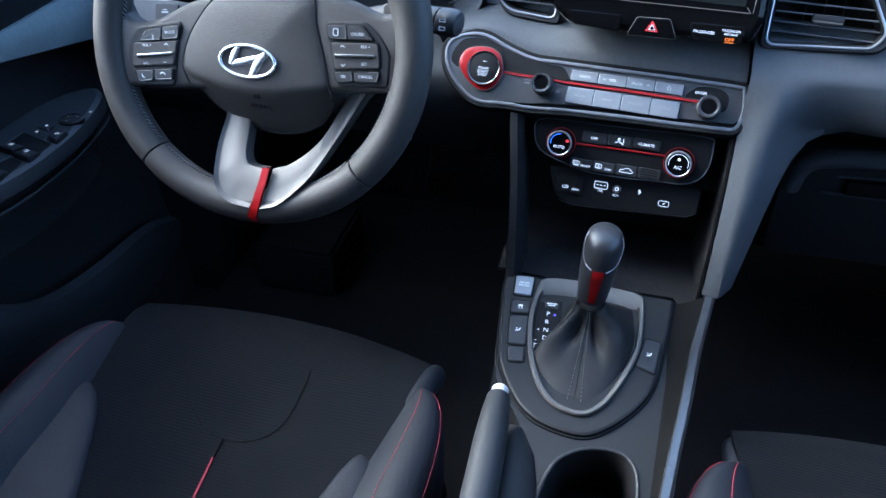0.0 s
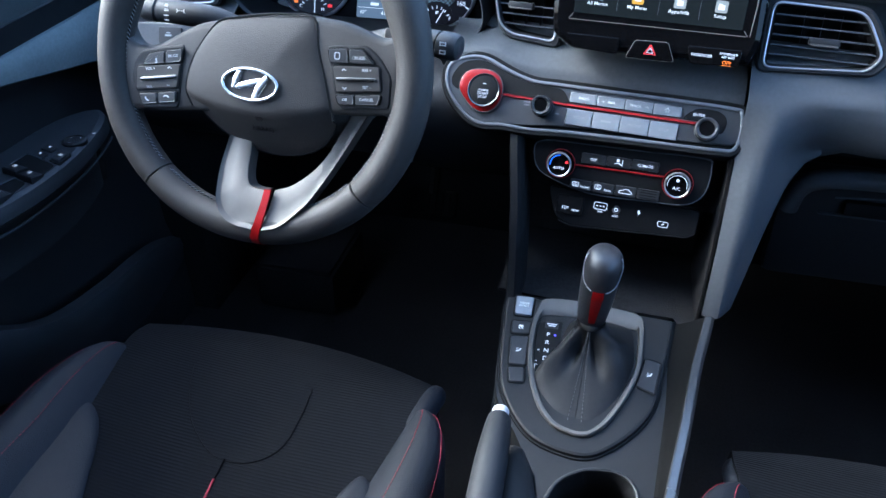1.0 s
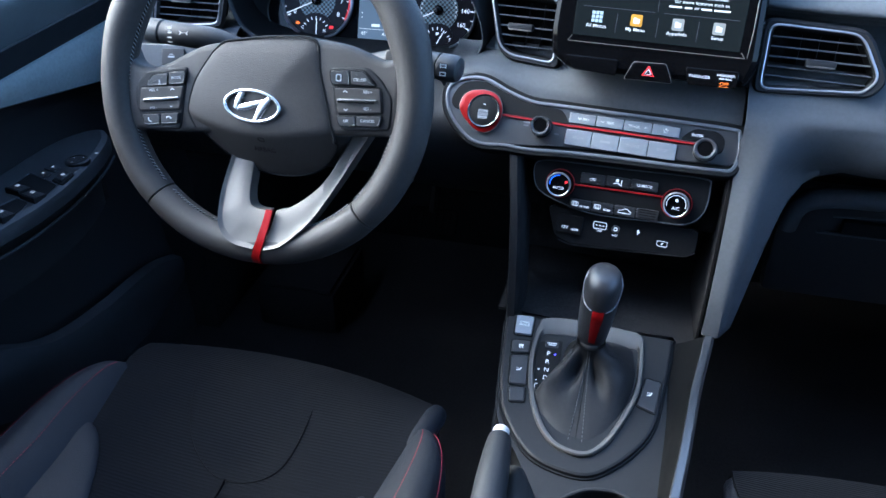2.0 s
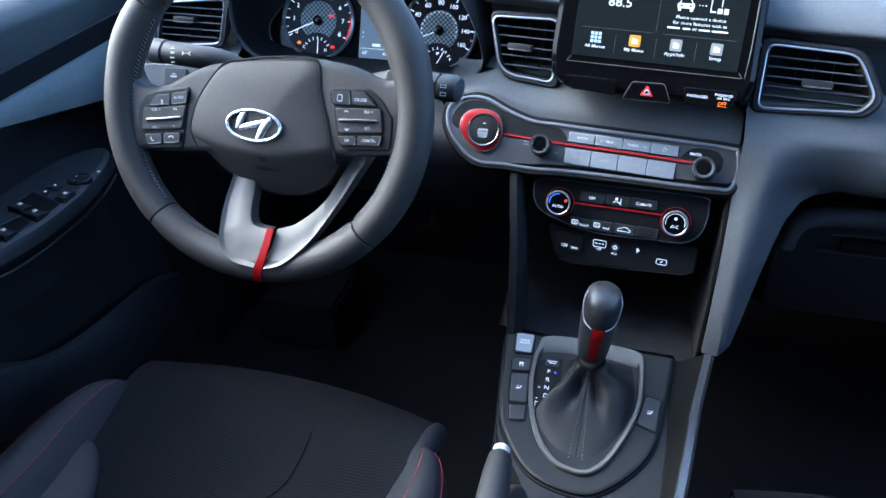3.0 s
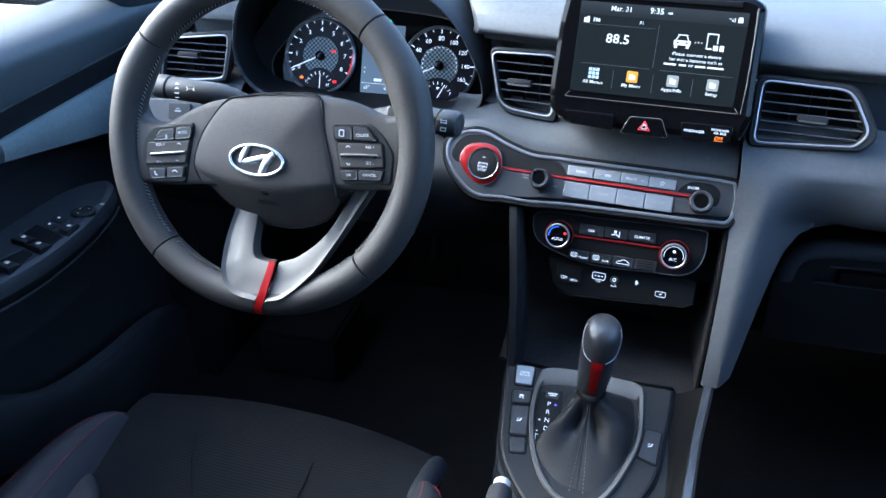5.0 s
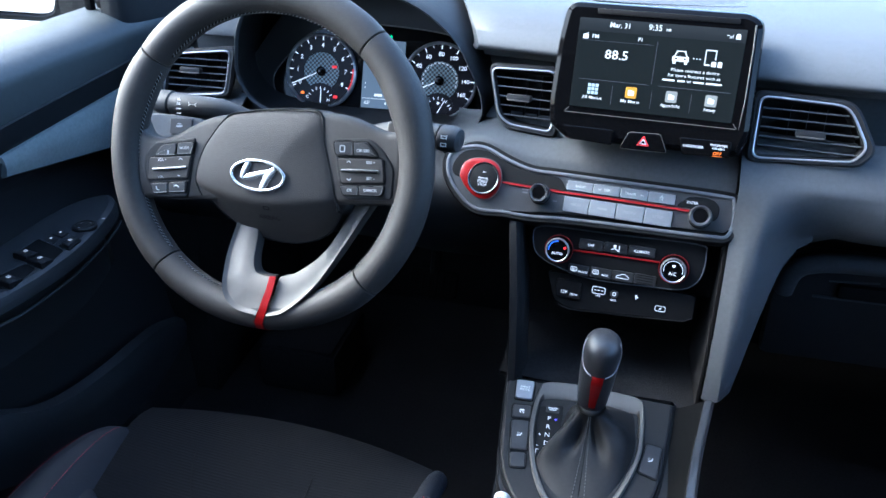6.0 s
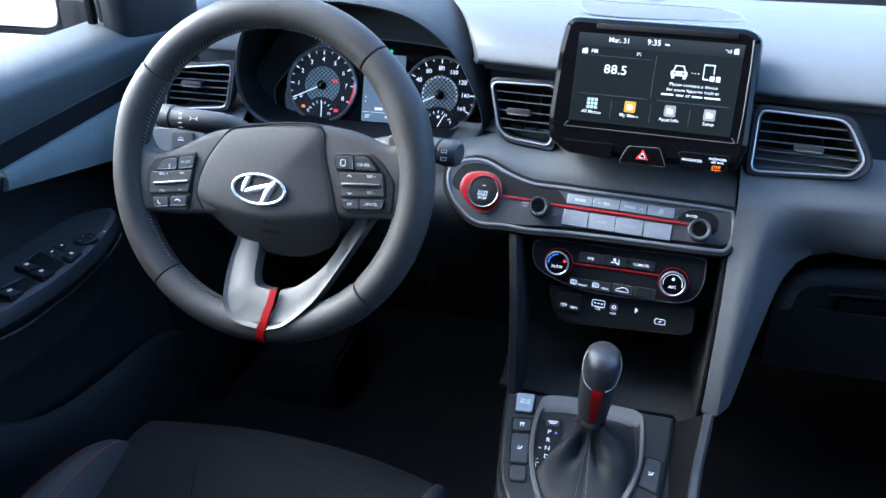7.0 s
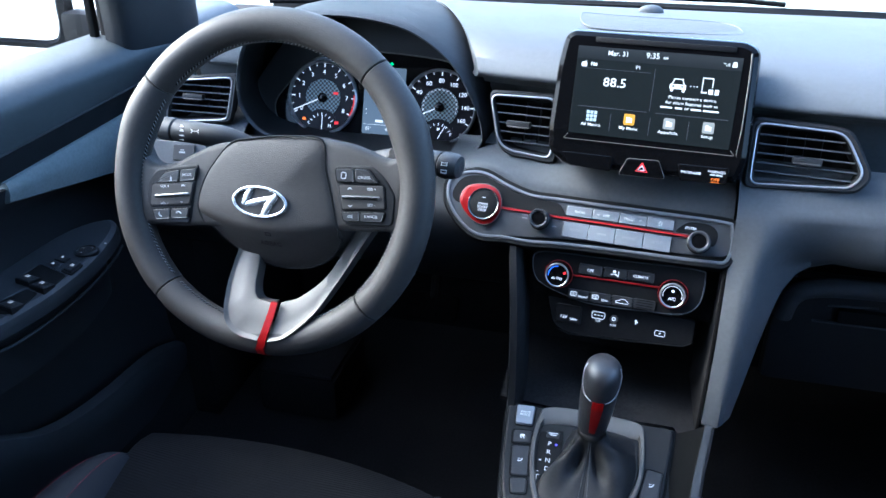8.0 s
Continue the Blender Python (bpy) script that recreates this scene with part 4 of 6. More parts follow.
# ---- climate panel and sockets ----
def climate():
    m = face_frame((-0.002, 0.840, 0.490), (0.132, -0.014, 0), 20)
    c = thing("climate_control_panel", "black climate panel with two chrome-ringed dials", "control panel", m)
    out = spline([(-0.1000, 0.0120), (-0.0920, 0.0222), (-0.0625, 0.0250), (0.0039, 0.0268), (0.0880, 0.0300), (0.0985, 0.0200), (0.0965, -0.0080), (0.0800, -0.0235), (0.0440, -0.0270), (-0.0144, -0.0300), (-0.0487, -0.0265), (-0.0900, -0.0130)], True, 4)
    part("plate", slab(out, -0.012, 0.0, 0.0012), DEEP, c)
    part("plate_line", tube([(x, y, -0.0004) for x, y in out], 0.0008, 6, True), SOFT, c)
    for x, y, w in ((-0.0666, -0.0009, "AUTO"), (0.0665, -0.0022, "A/C")):
        halo = part("red_halo", lathe([(0.0170, -0.001), (0.0170, 0.0010), (0.0161, 0.0010), (0.0161, -0.001)], 40, (x, y), cap=False), REDLINE, c)
        k = part("temperature_dial", lathe([(0.0150, 0.0), (0.0146, 0.009), (0.0140, 0.0115), (0.0134, 0.0125), (0.0124, 0.0118), (0.0120, 0.0105), (0.0001, 0.0105)], 44, (x, y)), GLOSS, c)
        part("dial_ring", lathe([(0.0144, 0.0106), (0.0140, 0.0120), (0.0133, 0.0128), (0.0125, 0.0121)], 44, (x, y), cap=False), DIALRING, k, "bright chrome ring")
        text(w, x, y - 0.0042, 0.0047 if w == "AUTO" else 0.0052, LIT, k, 0.0108)
        if w == "AUTO":
            blue = [(x + 0.0105 * math.cos(radians(t)), y + 0.0105 * math.sin(radians(t)), 0.0016, 0.0012, t + 90) for t in range(95, 186, 9)]
            bars(k, glow("dial_blue", (0.08, 0.2, 1.0), 0.2), blue, 0.0108, "cold_arc")
            bars(k, LITRED, [(x + 0.0085, y + 0.0035, 0.0035, 0.0030, 30)], 0.0108, "hot_mark")
        else:
            arc = [(x + 0.0105 * math.cos(radians(t)), y + 0.0105 * math.sin(radians(t)), 0.0018, 0.0007, t + 90) for t in range(-10, 191, 10)]
            bars(k, LIT, arc, 0.0108, "fan_arc")
            bars(k, LIT, [(x, y + 0.0048, 0.0034, 0.0012, 30), (x, y + 0.0048, 0.0034, 0.0012, 90), (x, y + 0.0048, 0.0034, 0.0012, 150)], 0.0108, "fan_mark")
    bm = bmesh.new()
    loops(bm, [[(x, y + dy, z) for dy, z in ((-0.0010, -0.001), (-0.0008, 0.0016), (0.0008, 0.0016), (0.0010, -0.001))] for x, y in ((-0.0500, 0.0005), (0.0073, 0.0022), (0.0500, 0.0030))], True, True, True)
    part("red_line", bm, REDLINE, c)
    xs = (-0.0440, -0.0151, 0.0130, 0.0440)
    for i, w in enumerate(("OFF", "", "CLIMATE")):
        k = key("key", xs[i] + 0.0004, 0.0040 + 0.0012 * i, xs[i + 1] - 0.0004, 0.0160 + 0.0008 * i, HARD, c, -0.001, 0.0022)
        if w:
            text(w, (xs[i] + xs[i + 1]) / 2, 0.0095 + 0.001 * i, 0.0044, LIT, k, 0.0024)
        else:
            bars(k, LIT, [(-0.002, 0.0130, 0.003, 0.003, 0), (0.001, 0.0090, 0.006, 0.0012, -30), (-0.004, 0.0095, 0.004, 0.0010, 20), (0.003, 0.0115, 0.001, 0.005, 0)], 0.0024, "airflow_icon")
    xs = (-0.0527, -0.0269, -0.0009, 0.0244, 0.0500)
    for i, w in enumerate(("FRONT", "REAR", "", "")):
        k = key("key", xs[i] + 0.0004, -0.0278 + 0.0006 * i, xs[i + 1] - 0.0004, -0.0158 + 0.0006 * i, HARD, c, -0.001, 0.0022)
        cx, cy = (xs[i] + xs[i + 1]) / 2, -0.0222 + 0.0006 * i
        if i < 2:
            text(w, cx + 0.0055, cy - 0.0012, 0.0034, LIT, k, 0.0024)
            pts = [(x, y, 0.0024) for x, y in rounded(rect(cx - 0.0092, cy - 0.0012, cx - 0.0022, cy + 0.0035), 0.0012, 3)]
            part("defrost_icon", tube(pts + [pts[0]], 0.00035, 5), LIT, k)
            bars(k, LIT, [(cx - 0.0075, cy + 0.0005, 0.0005, 0.005, 12), (cx - 0.0057, cy + 0.0005, 0.0005, 0.005, 12), (cx - 0.0040, cy + 0.0005, 0.0005, 0.005, 12)], 0.0024, "defrost_lines")
        elif i == 2:
            pts = [(cx + x, cy + y, 0.0024) for x, y in ((-0.0075, -0.001), (-0.0065, 0.001), (-0.003, 0.0015), (-0.001, 0.0032), (0.003, 0.0032), (0.0055, 0.001), (0.0075, 0.0), (0.007, -0.0018), (-0.007, -0.0018))]
            part("recirculation_icon", tube(pts + [pts[0]], 0.0004, 5), LIT, k)
        else:
            bars(k, DEEP, [(cx, cy + 0.0030 * (j - 1.2), 0.018, 0.0011, 0) for j in range(4)], 0.0025, "sensor_slot")
    # sockets below
    s = thing("socket_panel", "black panel with power, phone and audio sockets", "socket panel", m)
    out = rounded([(-0.0780, -0.0300), (0.0960, -0.0300), (0.0960, -0.0580), (0.0860, -0.0620), (-0.0480, -0.0725), (-0.0660, -0.0640)][::-1], 0.006)
    part("plate", slab(out, -0.020, -0.008, 0.001), DEEP, s)
    part("lower_lip", tube([(-0.060, -0.0690, -0.0075), (-0.046, -0.0728, -0.0072), (0.02, -0.0680, -0.0072), (0.086, -0.0622, -0.0072), (0.0965, -0.056, -0.0075)], 0.0007, 6), DEEP, s)
    pl = key("power_socket_cover", -0.0650, -0.0590, -0.0340, -0.0370, DEEP, s, -0.008, -0.0055, 0.003)
    text("12V", -0.0545, -0.0520, 0.0054, LIT, pl, -0.0052)
    text("180W", -0.0425, -0.0535, 0.0038, LIT, pl, -0.0052)
    pts = [(x, y, -0.0075) for x, y in rounded(rect(-0.0215, -0.0475, -0.0065, -0.0395), 0.002, 3)]
    us = part("usb_socket", tube(pts + [pts[0]], 0.0004, 6), LIT, s)
    bars(us, LIT, [(-0.014 + 0.004 * j, -0.0435, 0.0022, 0.0012, 0) for j in (-1, 0, 1)], -0.0075, "usb_icon")
    text("USB", -0.0140, -0.0500, 0.0034, LIT, us, -0.0075)
    aux = part("aux_socket", lathe([(0.0048, -0.008), (0.0048, -0.0070), (0.0040, -0.0070), (0.0040, -0.008)], 24, (0.0044, -0.0447), cap=False), SATIN, s)
    part("socket_centre", lathe([(0.0024, -0.008), (0.0024, -0.0072), (0.0014, -0.0072), (0.0014, -0.008)], 16, (0.0044, -0.0447), cap=False), LIT, aux)
    text("AUX", 0.0044, -0.0522, 0.0034, LIT, aux, -0.0075)
    bars(s, LIT, [(0.0300, -0.0425, 0.0022, 0.003, 0), (0.0300, -0.0450, 0.0010, 0.003, 0), (0.0316, -0.0438, 0.0014, 0.0014, 45)], -0.0075, "charge_icon")
    pts = [(x, y, -0.0075) for x, y in rounded(rect(0.0530, -0.0550, 0.0645, -0.0490), 0.0015, 3)]
    pi = part("phone_icon", tube(pts + [pts[0]], 0.00035, 6), LIT, s)
    bars(pi, LIT, [(0.0588, -0.0520, 0.003, 0.0012, 30)], -0.0075, "charge_icon")


climate()


# ---- centre console ----
CON = Matrix(((1, 0, 0, -0.01), (0, math.cos(radians(12)), -math.sin(radians(12)), 0.70), (0, math.sin(radians(12)), math.cos(radians(12)), 0.335), (0, 0, 0, 1)))


def console():
    c = thing("centre_console", "dark grey centre console with silver side trim", "console")
    # back of the open tray below the sockets and its side cheeks
    part("tray_back", sheet([[(x, y - 0.10 * x, z) for y, z in ((0.875, 0.55), (0.862, 0.45), (0.93, 0.42), (0.93, 0.34), (0.78, 0.335))] for x in (-0.125, 0.0, 0.125)], 0.004), CARPET, c)
    pts = spline([(-0.131, 0.868, 0.530), (-0.126, 0.846, 0.500), (-0.117, 0.812, 0.440), (-0.110, 0.775, 0.360), (-0.106, 0.745, 0.300)], k=5)
    bm = bmesh.new()
    loops(bm, [[(x + dx, y + dy, z) for dx, dy in ((-0.003, 0.0), (-0.001, -0.005), (0.007, -0.006), (0.012, 0.004), (0.013, 0.06), (-0.003, 0.06))] for x, y, z in pts], True, True, True)
    part("left_cheek", bm, CONSOLE, c)
    part("inner_cheek", sheet([[(0.1180 - 0.007 * ((0.600 - z) / 0.24) ** 2 - 0.004 * k, leg_y(z) + 0.012 + 0.11 * k, z) for z in (0.56, 0.50, 0.45, 0.40, 0.36, 0.31)] for k in (1, 0.6, 0.25, 0)], 0.003), CARPET, c)
    # silver trim down the passenger side
    course = spline([(0.1197, 0.7660, 0.3605), (0.1135, 0.7290, 0.3535), (0.1064, 0.6870, 0.3475), (0.0969, 0.6090, 0.3395), (0.0887, 0.5530, 0.3340), (0.0817, 0.5007, 0.3300), (0.066, 0.39, 0.324)], k=6)
    bm = bmesh.new()
    loops(bm, [[(x + dx, y, z + dz) for dx, dz in ((-0.0062, -0.010), (-0.0060, -0.001), (-0.0045, 0.0015), (0.0028, 0.0012), (0.0058, -0.0015), (0.0066, -0.012))] for x, y, z in course], True, True, True)
    part("side_trim", bm, TRIM, c, "satin silver side trim")
    bm = bmesh.new()
    loops(bm, [[(x + 0.006, y, z - 0.008), (x + 0.003, y, z - 0.08), (x + 0.003, y, 0.02)] for x, y, z in course], False)
    part("right_flank", bm, HARD, c)
    bm = bmesh.new()
    wall = []
    for x, y, z in course:
        yc = (y - 0.70) / 0.978
        dx = float(np.interp(yc, (-0.36, -0.18, -0.05, 0.062), (0.066, 0.072, 0.078, 0.079)))
        dz = 0.335 + 0.2079 * yc - 0.007
        x0, z0 = x - 0.0058, z - 0.002
        wall.append([(x0 + (dx - x0) * k ** 0.8, y, z0 + (dz - z0) * (1 - (1 - k) ** 1.8)) for k in (0, 0.12, 0.3, 0.5, 0.72, 1.0)])
    loops(bm, wall, False)
    # plastic wall; the near-black rubber puts its shade into the colour
    part("inner_gutter", bm, RUBBER, c)
    # top deck with the cup holder well cut through
    deck = [(-0.098, 0.066), (0.088, 0.062), (0.090, -0.05), (0.084, -0.18), (0.078, -0.36), (-0.040, -0.36), (-0.032, -0.20), (-0.040, -0.145), (-0.058, -0.112), (-0.086, -0.075), (-0.093, -0.03)]
    hole = [(-0.022, -0.215), (-0.012, -0.172), (0.008, -0.152), (0.030, -0.1445), (0.052, -0.1455), (0.066, -0.158), (0.071, -0.185), (0.068, -0.225), (0.050, -0.255), (0.020, -0.262), (-0.010, -0.248)]
    deck_o = rounded(deck, 0.012, 4)
    hole_o = spline([(x, y + 0.009) for x, y in hole], True, 5)
    bm = bmesh.new()
    ov = [bm.verts.new((x, y, -0.006)) for x, y in deck_o]
    iv = [bm.verts.new((x, y, -0.006)) for x, y in hole_o]
    es = [bm.edges.new((l[i], l[(i + 1) % len(l)])) for l in (ov, iv) for i in range(len(l))]
    bmesh.ops.triangle_fill(bm, edges=es, use_beauty=True)
    loops(bm, [[(x, y, -0.006) for x, y in deck_o], [(x * 1.02, y, -0.012) for x, y in deck_o], [(x * 1.02, y, -0.09) for x, y in deck_o]])
    loops(bm, [[(x, y, -0.006) for x, y in hole_o], [(x, y, -0.010) for x, y in inset(hole_o, 0.003)], [(x, y, -0.075) for x, y in inset(hole_o, 0.006)]], True, False, True)
    bmesh.ops.remove_doubles(bm, verts=bm.verts, dist=1e-6)
    dk = part("deck", bm, CONSOLE, c, "grey top deck with cup holder", m=CON)
    part("cup_holder_lip", tube([(x, y, -0.0055) for x, y in hole_o], 0.0022, 8, True), HARD, dk)
    part("left_flank", sheet([[(-0.098, 0.80, 0.34), (-0.103, 0.80, 0.0)], [(-0.103, 0.67, 0.31), (-0.107, 0.67, 0.0)], [(-0.100, 0.60, 0.29), (-0.107, 0.60, 0.0)], [(-0.105, 0.40, 0.22), (-0.112, 0.3, 0.0)]], 0.003), DEEP, c)
    # plate round the shifter
    plate = spline([(-0.100, 0.0651), (-0.0960, 0.0150), (-0.0912, -0.0298), (-0.0812, -0.0657), (-0.0562, -0.1033), (-0.0299, -0.1213), (0.0106, -0.1275), (0.0371, -0.1134), (0.0628, -0.0847), (0.0778, -0.0538), (0.0850, -0.0086), (0.0918, 0.0607), (0.0850, 0.0690), (0.0, 0.0715), (-0.0904, 0.0719)], True, 5)
    pl = part("shifter_plate", slab(plate, -0.008, 0.0, 0.0035), CONSOLE, c, m=CON)
    part("plate_gap", tube([(x, y, -0.0055) for x, y in inset(plate, -0.0008)], 0.0016, 6, True), DEEP, pl)
    key_list = (("drive_mode_key", [(-0.0885, 0.0665), (-0.0672, 0.0675), (-0.0668, 0.0394), (-0.0865, 0.0389)], KEYCAP), ("stability_key", [(-0.0873, 0.0300), (-0.0655, 0.0320), (-0.0645, 0.0146), (-0.0853, 0.0118)], HARD),
            ("seat_heater_key", [(-0.0850, 0.0075), (-0.0646, 0.0104), (-0.0616, -0.0298), (-0.0802, -0.0314)], PADGREY), ("blank_key", [(-0.0800, -0.0355), (-0.0620, -0.0331), (-0.0602, -0.0524), (-0.0759, -0.0542)], HARD),
            ("seat_heater_key", [(0.0650, 0.0051), (0.0818, 0.0024), (0.0770, -0.0397), (0.0575, -0.0328)], PADGREY))
    for nm, pts, mt in key_list:
        rr = rounded(pts[::-1], 0.003)
        k = part(nm, slab(rr, -0.002, 0.0035 if nm == "drive_mode_key" else 0.0018, 0.0012), mt, pl)
        part("key_gap", tube([(x, y, 0.0003) for x, y in inset(rr, -0.0008)], 0.0010, 6, True), DEEP, k)
        cx, cy = sum(p[0] for p in pts) / 4, sum(p[1] for p in pts) / 4
        if nm == "seat_heater_key":
            bars(k, LIT, [(cx - 0.0008, cy - 0.0014, 0.0040, 0.0013, 15), (cx + 0.0016, cy + 0.0006, 0.0011, 0.0040, -20), (cx - 0.0022, cy + 0.0012, 0.0005, 0.0020, 10), (cx - 0.0008, cy + 0.0014, 0.0005, 0.0020, 10)], 0.0021, "seat_icon")
        elif nm == "stability_key":
            bars(k, LIT, [(cx, cy + 0.0012, 0.0050, 0.0024, 0), (cx - 0.0016, cy - 0.0018, 0.0010, 0.0030, 30), (cx + 0.0016, cy - 0.0018, 0.0010, 0.0030, 30)], 0.0021, "skid_icon")
        elif nm == "drive_mode_key":
            text("DRIVE\nMODE", cx, cy + 0.001, 0.0042, INK, k, 0.0037)


console()


def shifter():
    s = thing("gear_shifter", "automatic gear lever with leather gaiter and red button", "gear lever", CON)
    ring = [(-0.0640, 0.0080), (-0.0608, 0.0540), (-0.0520, 0.0680), (-0.0134, 0.0712), (0.0400, 0.0670), (0.0545, 0.0625), (0.0600, 0.0490), (0.0608, -0.0060), (0.0511, -0.0452), (0.0342, -0.0840), (0.0190, -0.1020), (0.0070, -0.1070), (-0.0060, -0.1060), (-0.0245, -0.0985), (-0.0430, -0.0759), (-0.0571, -0.0381)]
    out = spline(ring, True, 5)
    inn = [(x, y - 0.016 * max(0.0, min(1.0, (y - 0.040) / 0.02))) for x, y in inset(out, 0.0065)]
    bm = bmesh.new()
    loops(bm, [[(x, y, -0.002) for x, y in out], [(x, y, 0.0035) for x, y in out], [(x, y, 0.005) for x, y in inset(out, 0.0012)], [(x, y, 0.0045) for x, y in [lerp(a, b, 0.72) for a, b in zip(out, inn)]], [(x, y, 0.0005) for x, y in inn], [(x, y, -0.010) for x, y in inn]])
    part("gate_ring", bm, SATIN, s, "satin silver gate ring")
    part("gate_floor", slab(inset(inn, -0.001), -0.016, -0.009, 0.001), CARPET, s)
    ind = part("gear_indicator", slab(rounded([(-0.0590, 0.0330), (-0.0300, 0.0400), (-0.0290, -0.0010), (-0.0500, -0.0380), (-0.0545, -0.0350)][::-1], 0.004), -0.004, 0.0005, 0.0006), DEEP, s)
    for w, x, y in (("P", -0.0437, 0.0179), ("R", -0.0435, 0.0065), ("N", -0.0429, -0.0050), ("D", -0.0425, -0.0160)):
        text(w, x, y, 0.0078, LIT, ind, 0.0008)
    text("+", -0.0512, -0.0060, 0.0065, LIT, ind, 0.0008)
    text("-", -0.0518, -0.0200, 0.0075, LIT, ind, 0.0008)
    bars(ind, LIT, [(-0.0522, -0.0290, 0.0007, 0.008, 0), (-0.0510, -0.0255, 0.003, 0.0007, 0)], 0.0008, "bracket_mark")
    bars(ind, LITBLUE, [(-0.0362, 0.0180, 0.0022, 0.0022, 45)], 0.0008, "position_lamp")
    key("shift_lock_key", -0.0490, 0.0265, -0.0340, 0.0365, HARD, ind, 0.0, 0.0012, 0.002)
    bars(ind, INK, [(-0.0415, 0.0330, 0.011, 0.0014, 3), (-0.0412, 0.0305, 0.008, 0.0014, 3)], 0.0015, "print_bar")
    # gaiter: a skirt with a stitched front band between two deep folds, gathered up to the collar
    base = spline([(-0.0530, -0.0440), (-0.0420, -0.0220), (-0.0300, -0.0020), (-0.0275, 0.0250), (-0.0200, 0.0450), (0.0, 0.0520), (0.0300, 0.0510), (0.0500, 0.0440), (0.0538, 0.0200), (0.0535, -0.0080), (0.0448, -0.0430),
                   (0.0300, -0.0770), (0.0165, -0.0945), (0.0065, -0.0990), (-0.0055, -0.0978), (-0.0215, -0.0915), (-0.0385, -0.0710)], True, 9)
    top = (0.0015, 0.0130)

    def skin(x, y, t, up=0.0):
        a = math.atan2(y - top[1], x - top[0])
        da = (math.degrees(a) + 91.5 + 180) % 360 - 180
        tx, ty = top[0] + 0.0155 * math.cos(a), top[1] + 0.0150 * math.sin(a)
        side = math.exp(-((abs(da) - 58) / 34) ** 2)
        valley = math.exp(-((abs(da) - 21) / 8.5) ** 2)
        z = -0.003 + 0.034 * t ** 0.9 + 0.011 * t ** 5 + 0.0120 * side * math.sin(math.pi * t ** 0.75)
        z -= 0.0130 * valley * math.exp(-((t - 0.66) / 0.26) ** 2) * (1 - t ** 5)
        z += 0.0020 * math.sin(da * 0.13 + 9 * t) * math.sin(math.pi * t) * side
        k = (1 - t) ** (1.45 - 0.30 * side + 1.1 * math.exp(-(da / 24) ** 2))
        return (tx + (x - tx) * k, ty + (y - ty) * k, z + up)

    bm = bmesh.new()
    loops(bm, [[skin(x, y, i / 18) for x, y in base] for i in range(19)])
    g = part("gaiter", bm, GAITER, s, "black leather gaiter with folds")
    seam = [skin(-0.0012, -0.0985, i / 40, 0.0001) for i in range(40)]
    part("gaiter_seam", tube(seam, 0.0005, 6), DEEP, g)
    st = bmesh.new()
    for i in range(1, 46):
        for bx in (-0.0090, 0.0066):
            p, q = skin(bx, -0.0985, i / 47, 0.0005), skin(bx, -0.0985, (i + 0.55) / 47, 0.0005)
            tube([p, q], 0.00045, 4, bm=st)
    part("stitching", st, DULLTHREAD, g)
    # lever knob: leaning back a little
    kb = new("knob")
    kb.parent = s
    kb.matrix_local = pose(0.0010, 0.0190, 0.034, -12, 4)
    sec = [(0.000, 0.0140, 0.0135, 0), (0.006, 0.0156, 0.0150, 0), (0.010, 0.0162, 0.0160, 0), (0.030, 0.0182, 0.0192, 0.0), (0.050, 0.0194, 0.0225, -0.001), (0.066, 0.0198, 0.0245, -0.002), (0.080, 0.0198, 0.0240, -0.002), (0.0885, 0.0178, 0.0210, -0.001), (0.0940, 0.0118, 0.0135, 0.0), (0.0962, 0.0002, 0.0002, 0.0)]
    prof = spline([s_ for s_ in sec], k=3)
    bm = bmesh.new()
    loops(bm, [[(a * math.cos(2 * math.pi * j / 32), off + b * math.sin(2 * math.pi * j / 32), z) for j in range(32)] for z, a, b, off in prof], True, True, True)
    part("grip", bm, GRIP, kb, "smooth dark grip")
    part("collar", lathe([(0.0135, -0.006), (0.0150, -0.004), (0.0150, 0.003), (0.0138, 0.005)], 32), SATIN, kb)
    # chrome line round the upper cap and the red release
    def surf(z, ang, out_=0.0004):
        zs = [p[0] for p in prof]
        a = np.interp(z, zs, [p[1] for p in prof]) + out_
        b = np.interp(z, zs, [p[2] for p in prof]) + out_
        off = np.interp(z, zs, [p[3] for p in prof])
        return (a * math.cos(radians(ang)), off + b * math.sin(radians(ang)), z)
    line = [surf(z, g) for z, g in ((0.090, 188), (0.083, 191), (0.075, 196), (0.068, 204), (0.062, 217), (0.059, 232), (0.057, 248))]
    for ln in (line, [(-x, y, z) for x, y, z in line]):
        part("chrome_line", tube(spline(ln, k=5), 0.00045, 6), RING, kb)
    rows = []
    for z in np.linspace(0.009, 0.0575, 9):
        hw = 12.5 + 4.5 * (z - 0.010) / 0.04
        lift = 0.0012 + 0.0022 * (z - 0.010) / 0.04 if 0.010 < z < 0.056 else 0.0002
        rows.append([surf(z, 270 - hw, 0.0002)] + [surf(z, 270 + hw * k, lift) for k in (-0.92, -0.5, 0, 0.5, 0.92)] + [surf(z, 270 + hw, 0.0002)])
    bm = bmesh.new()
    loops(bm, rows, False)
    part("release_button", bm, RED, kb, "red lacquered release button")


shifter()


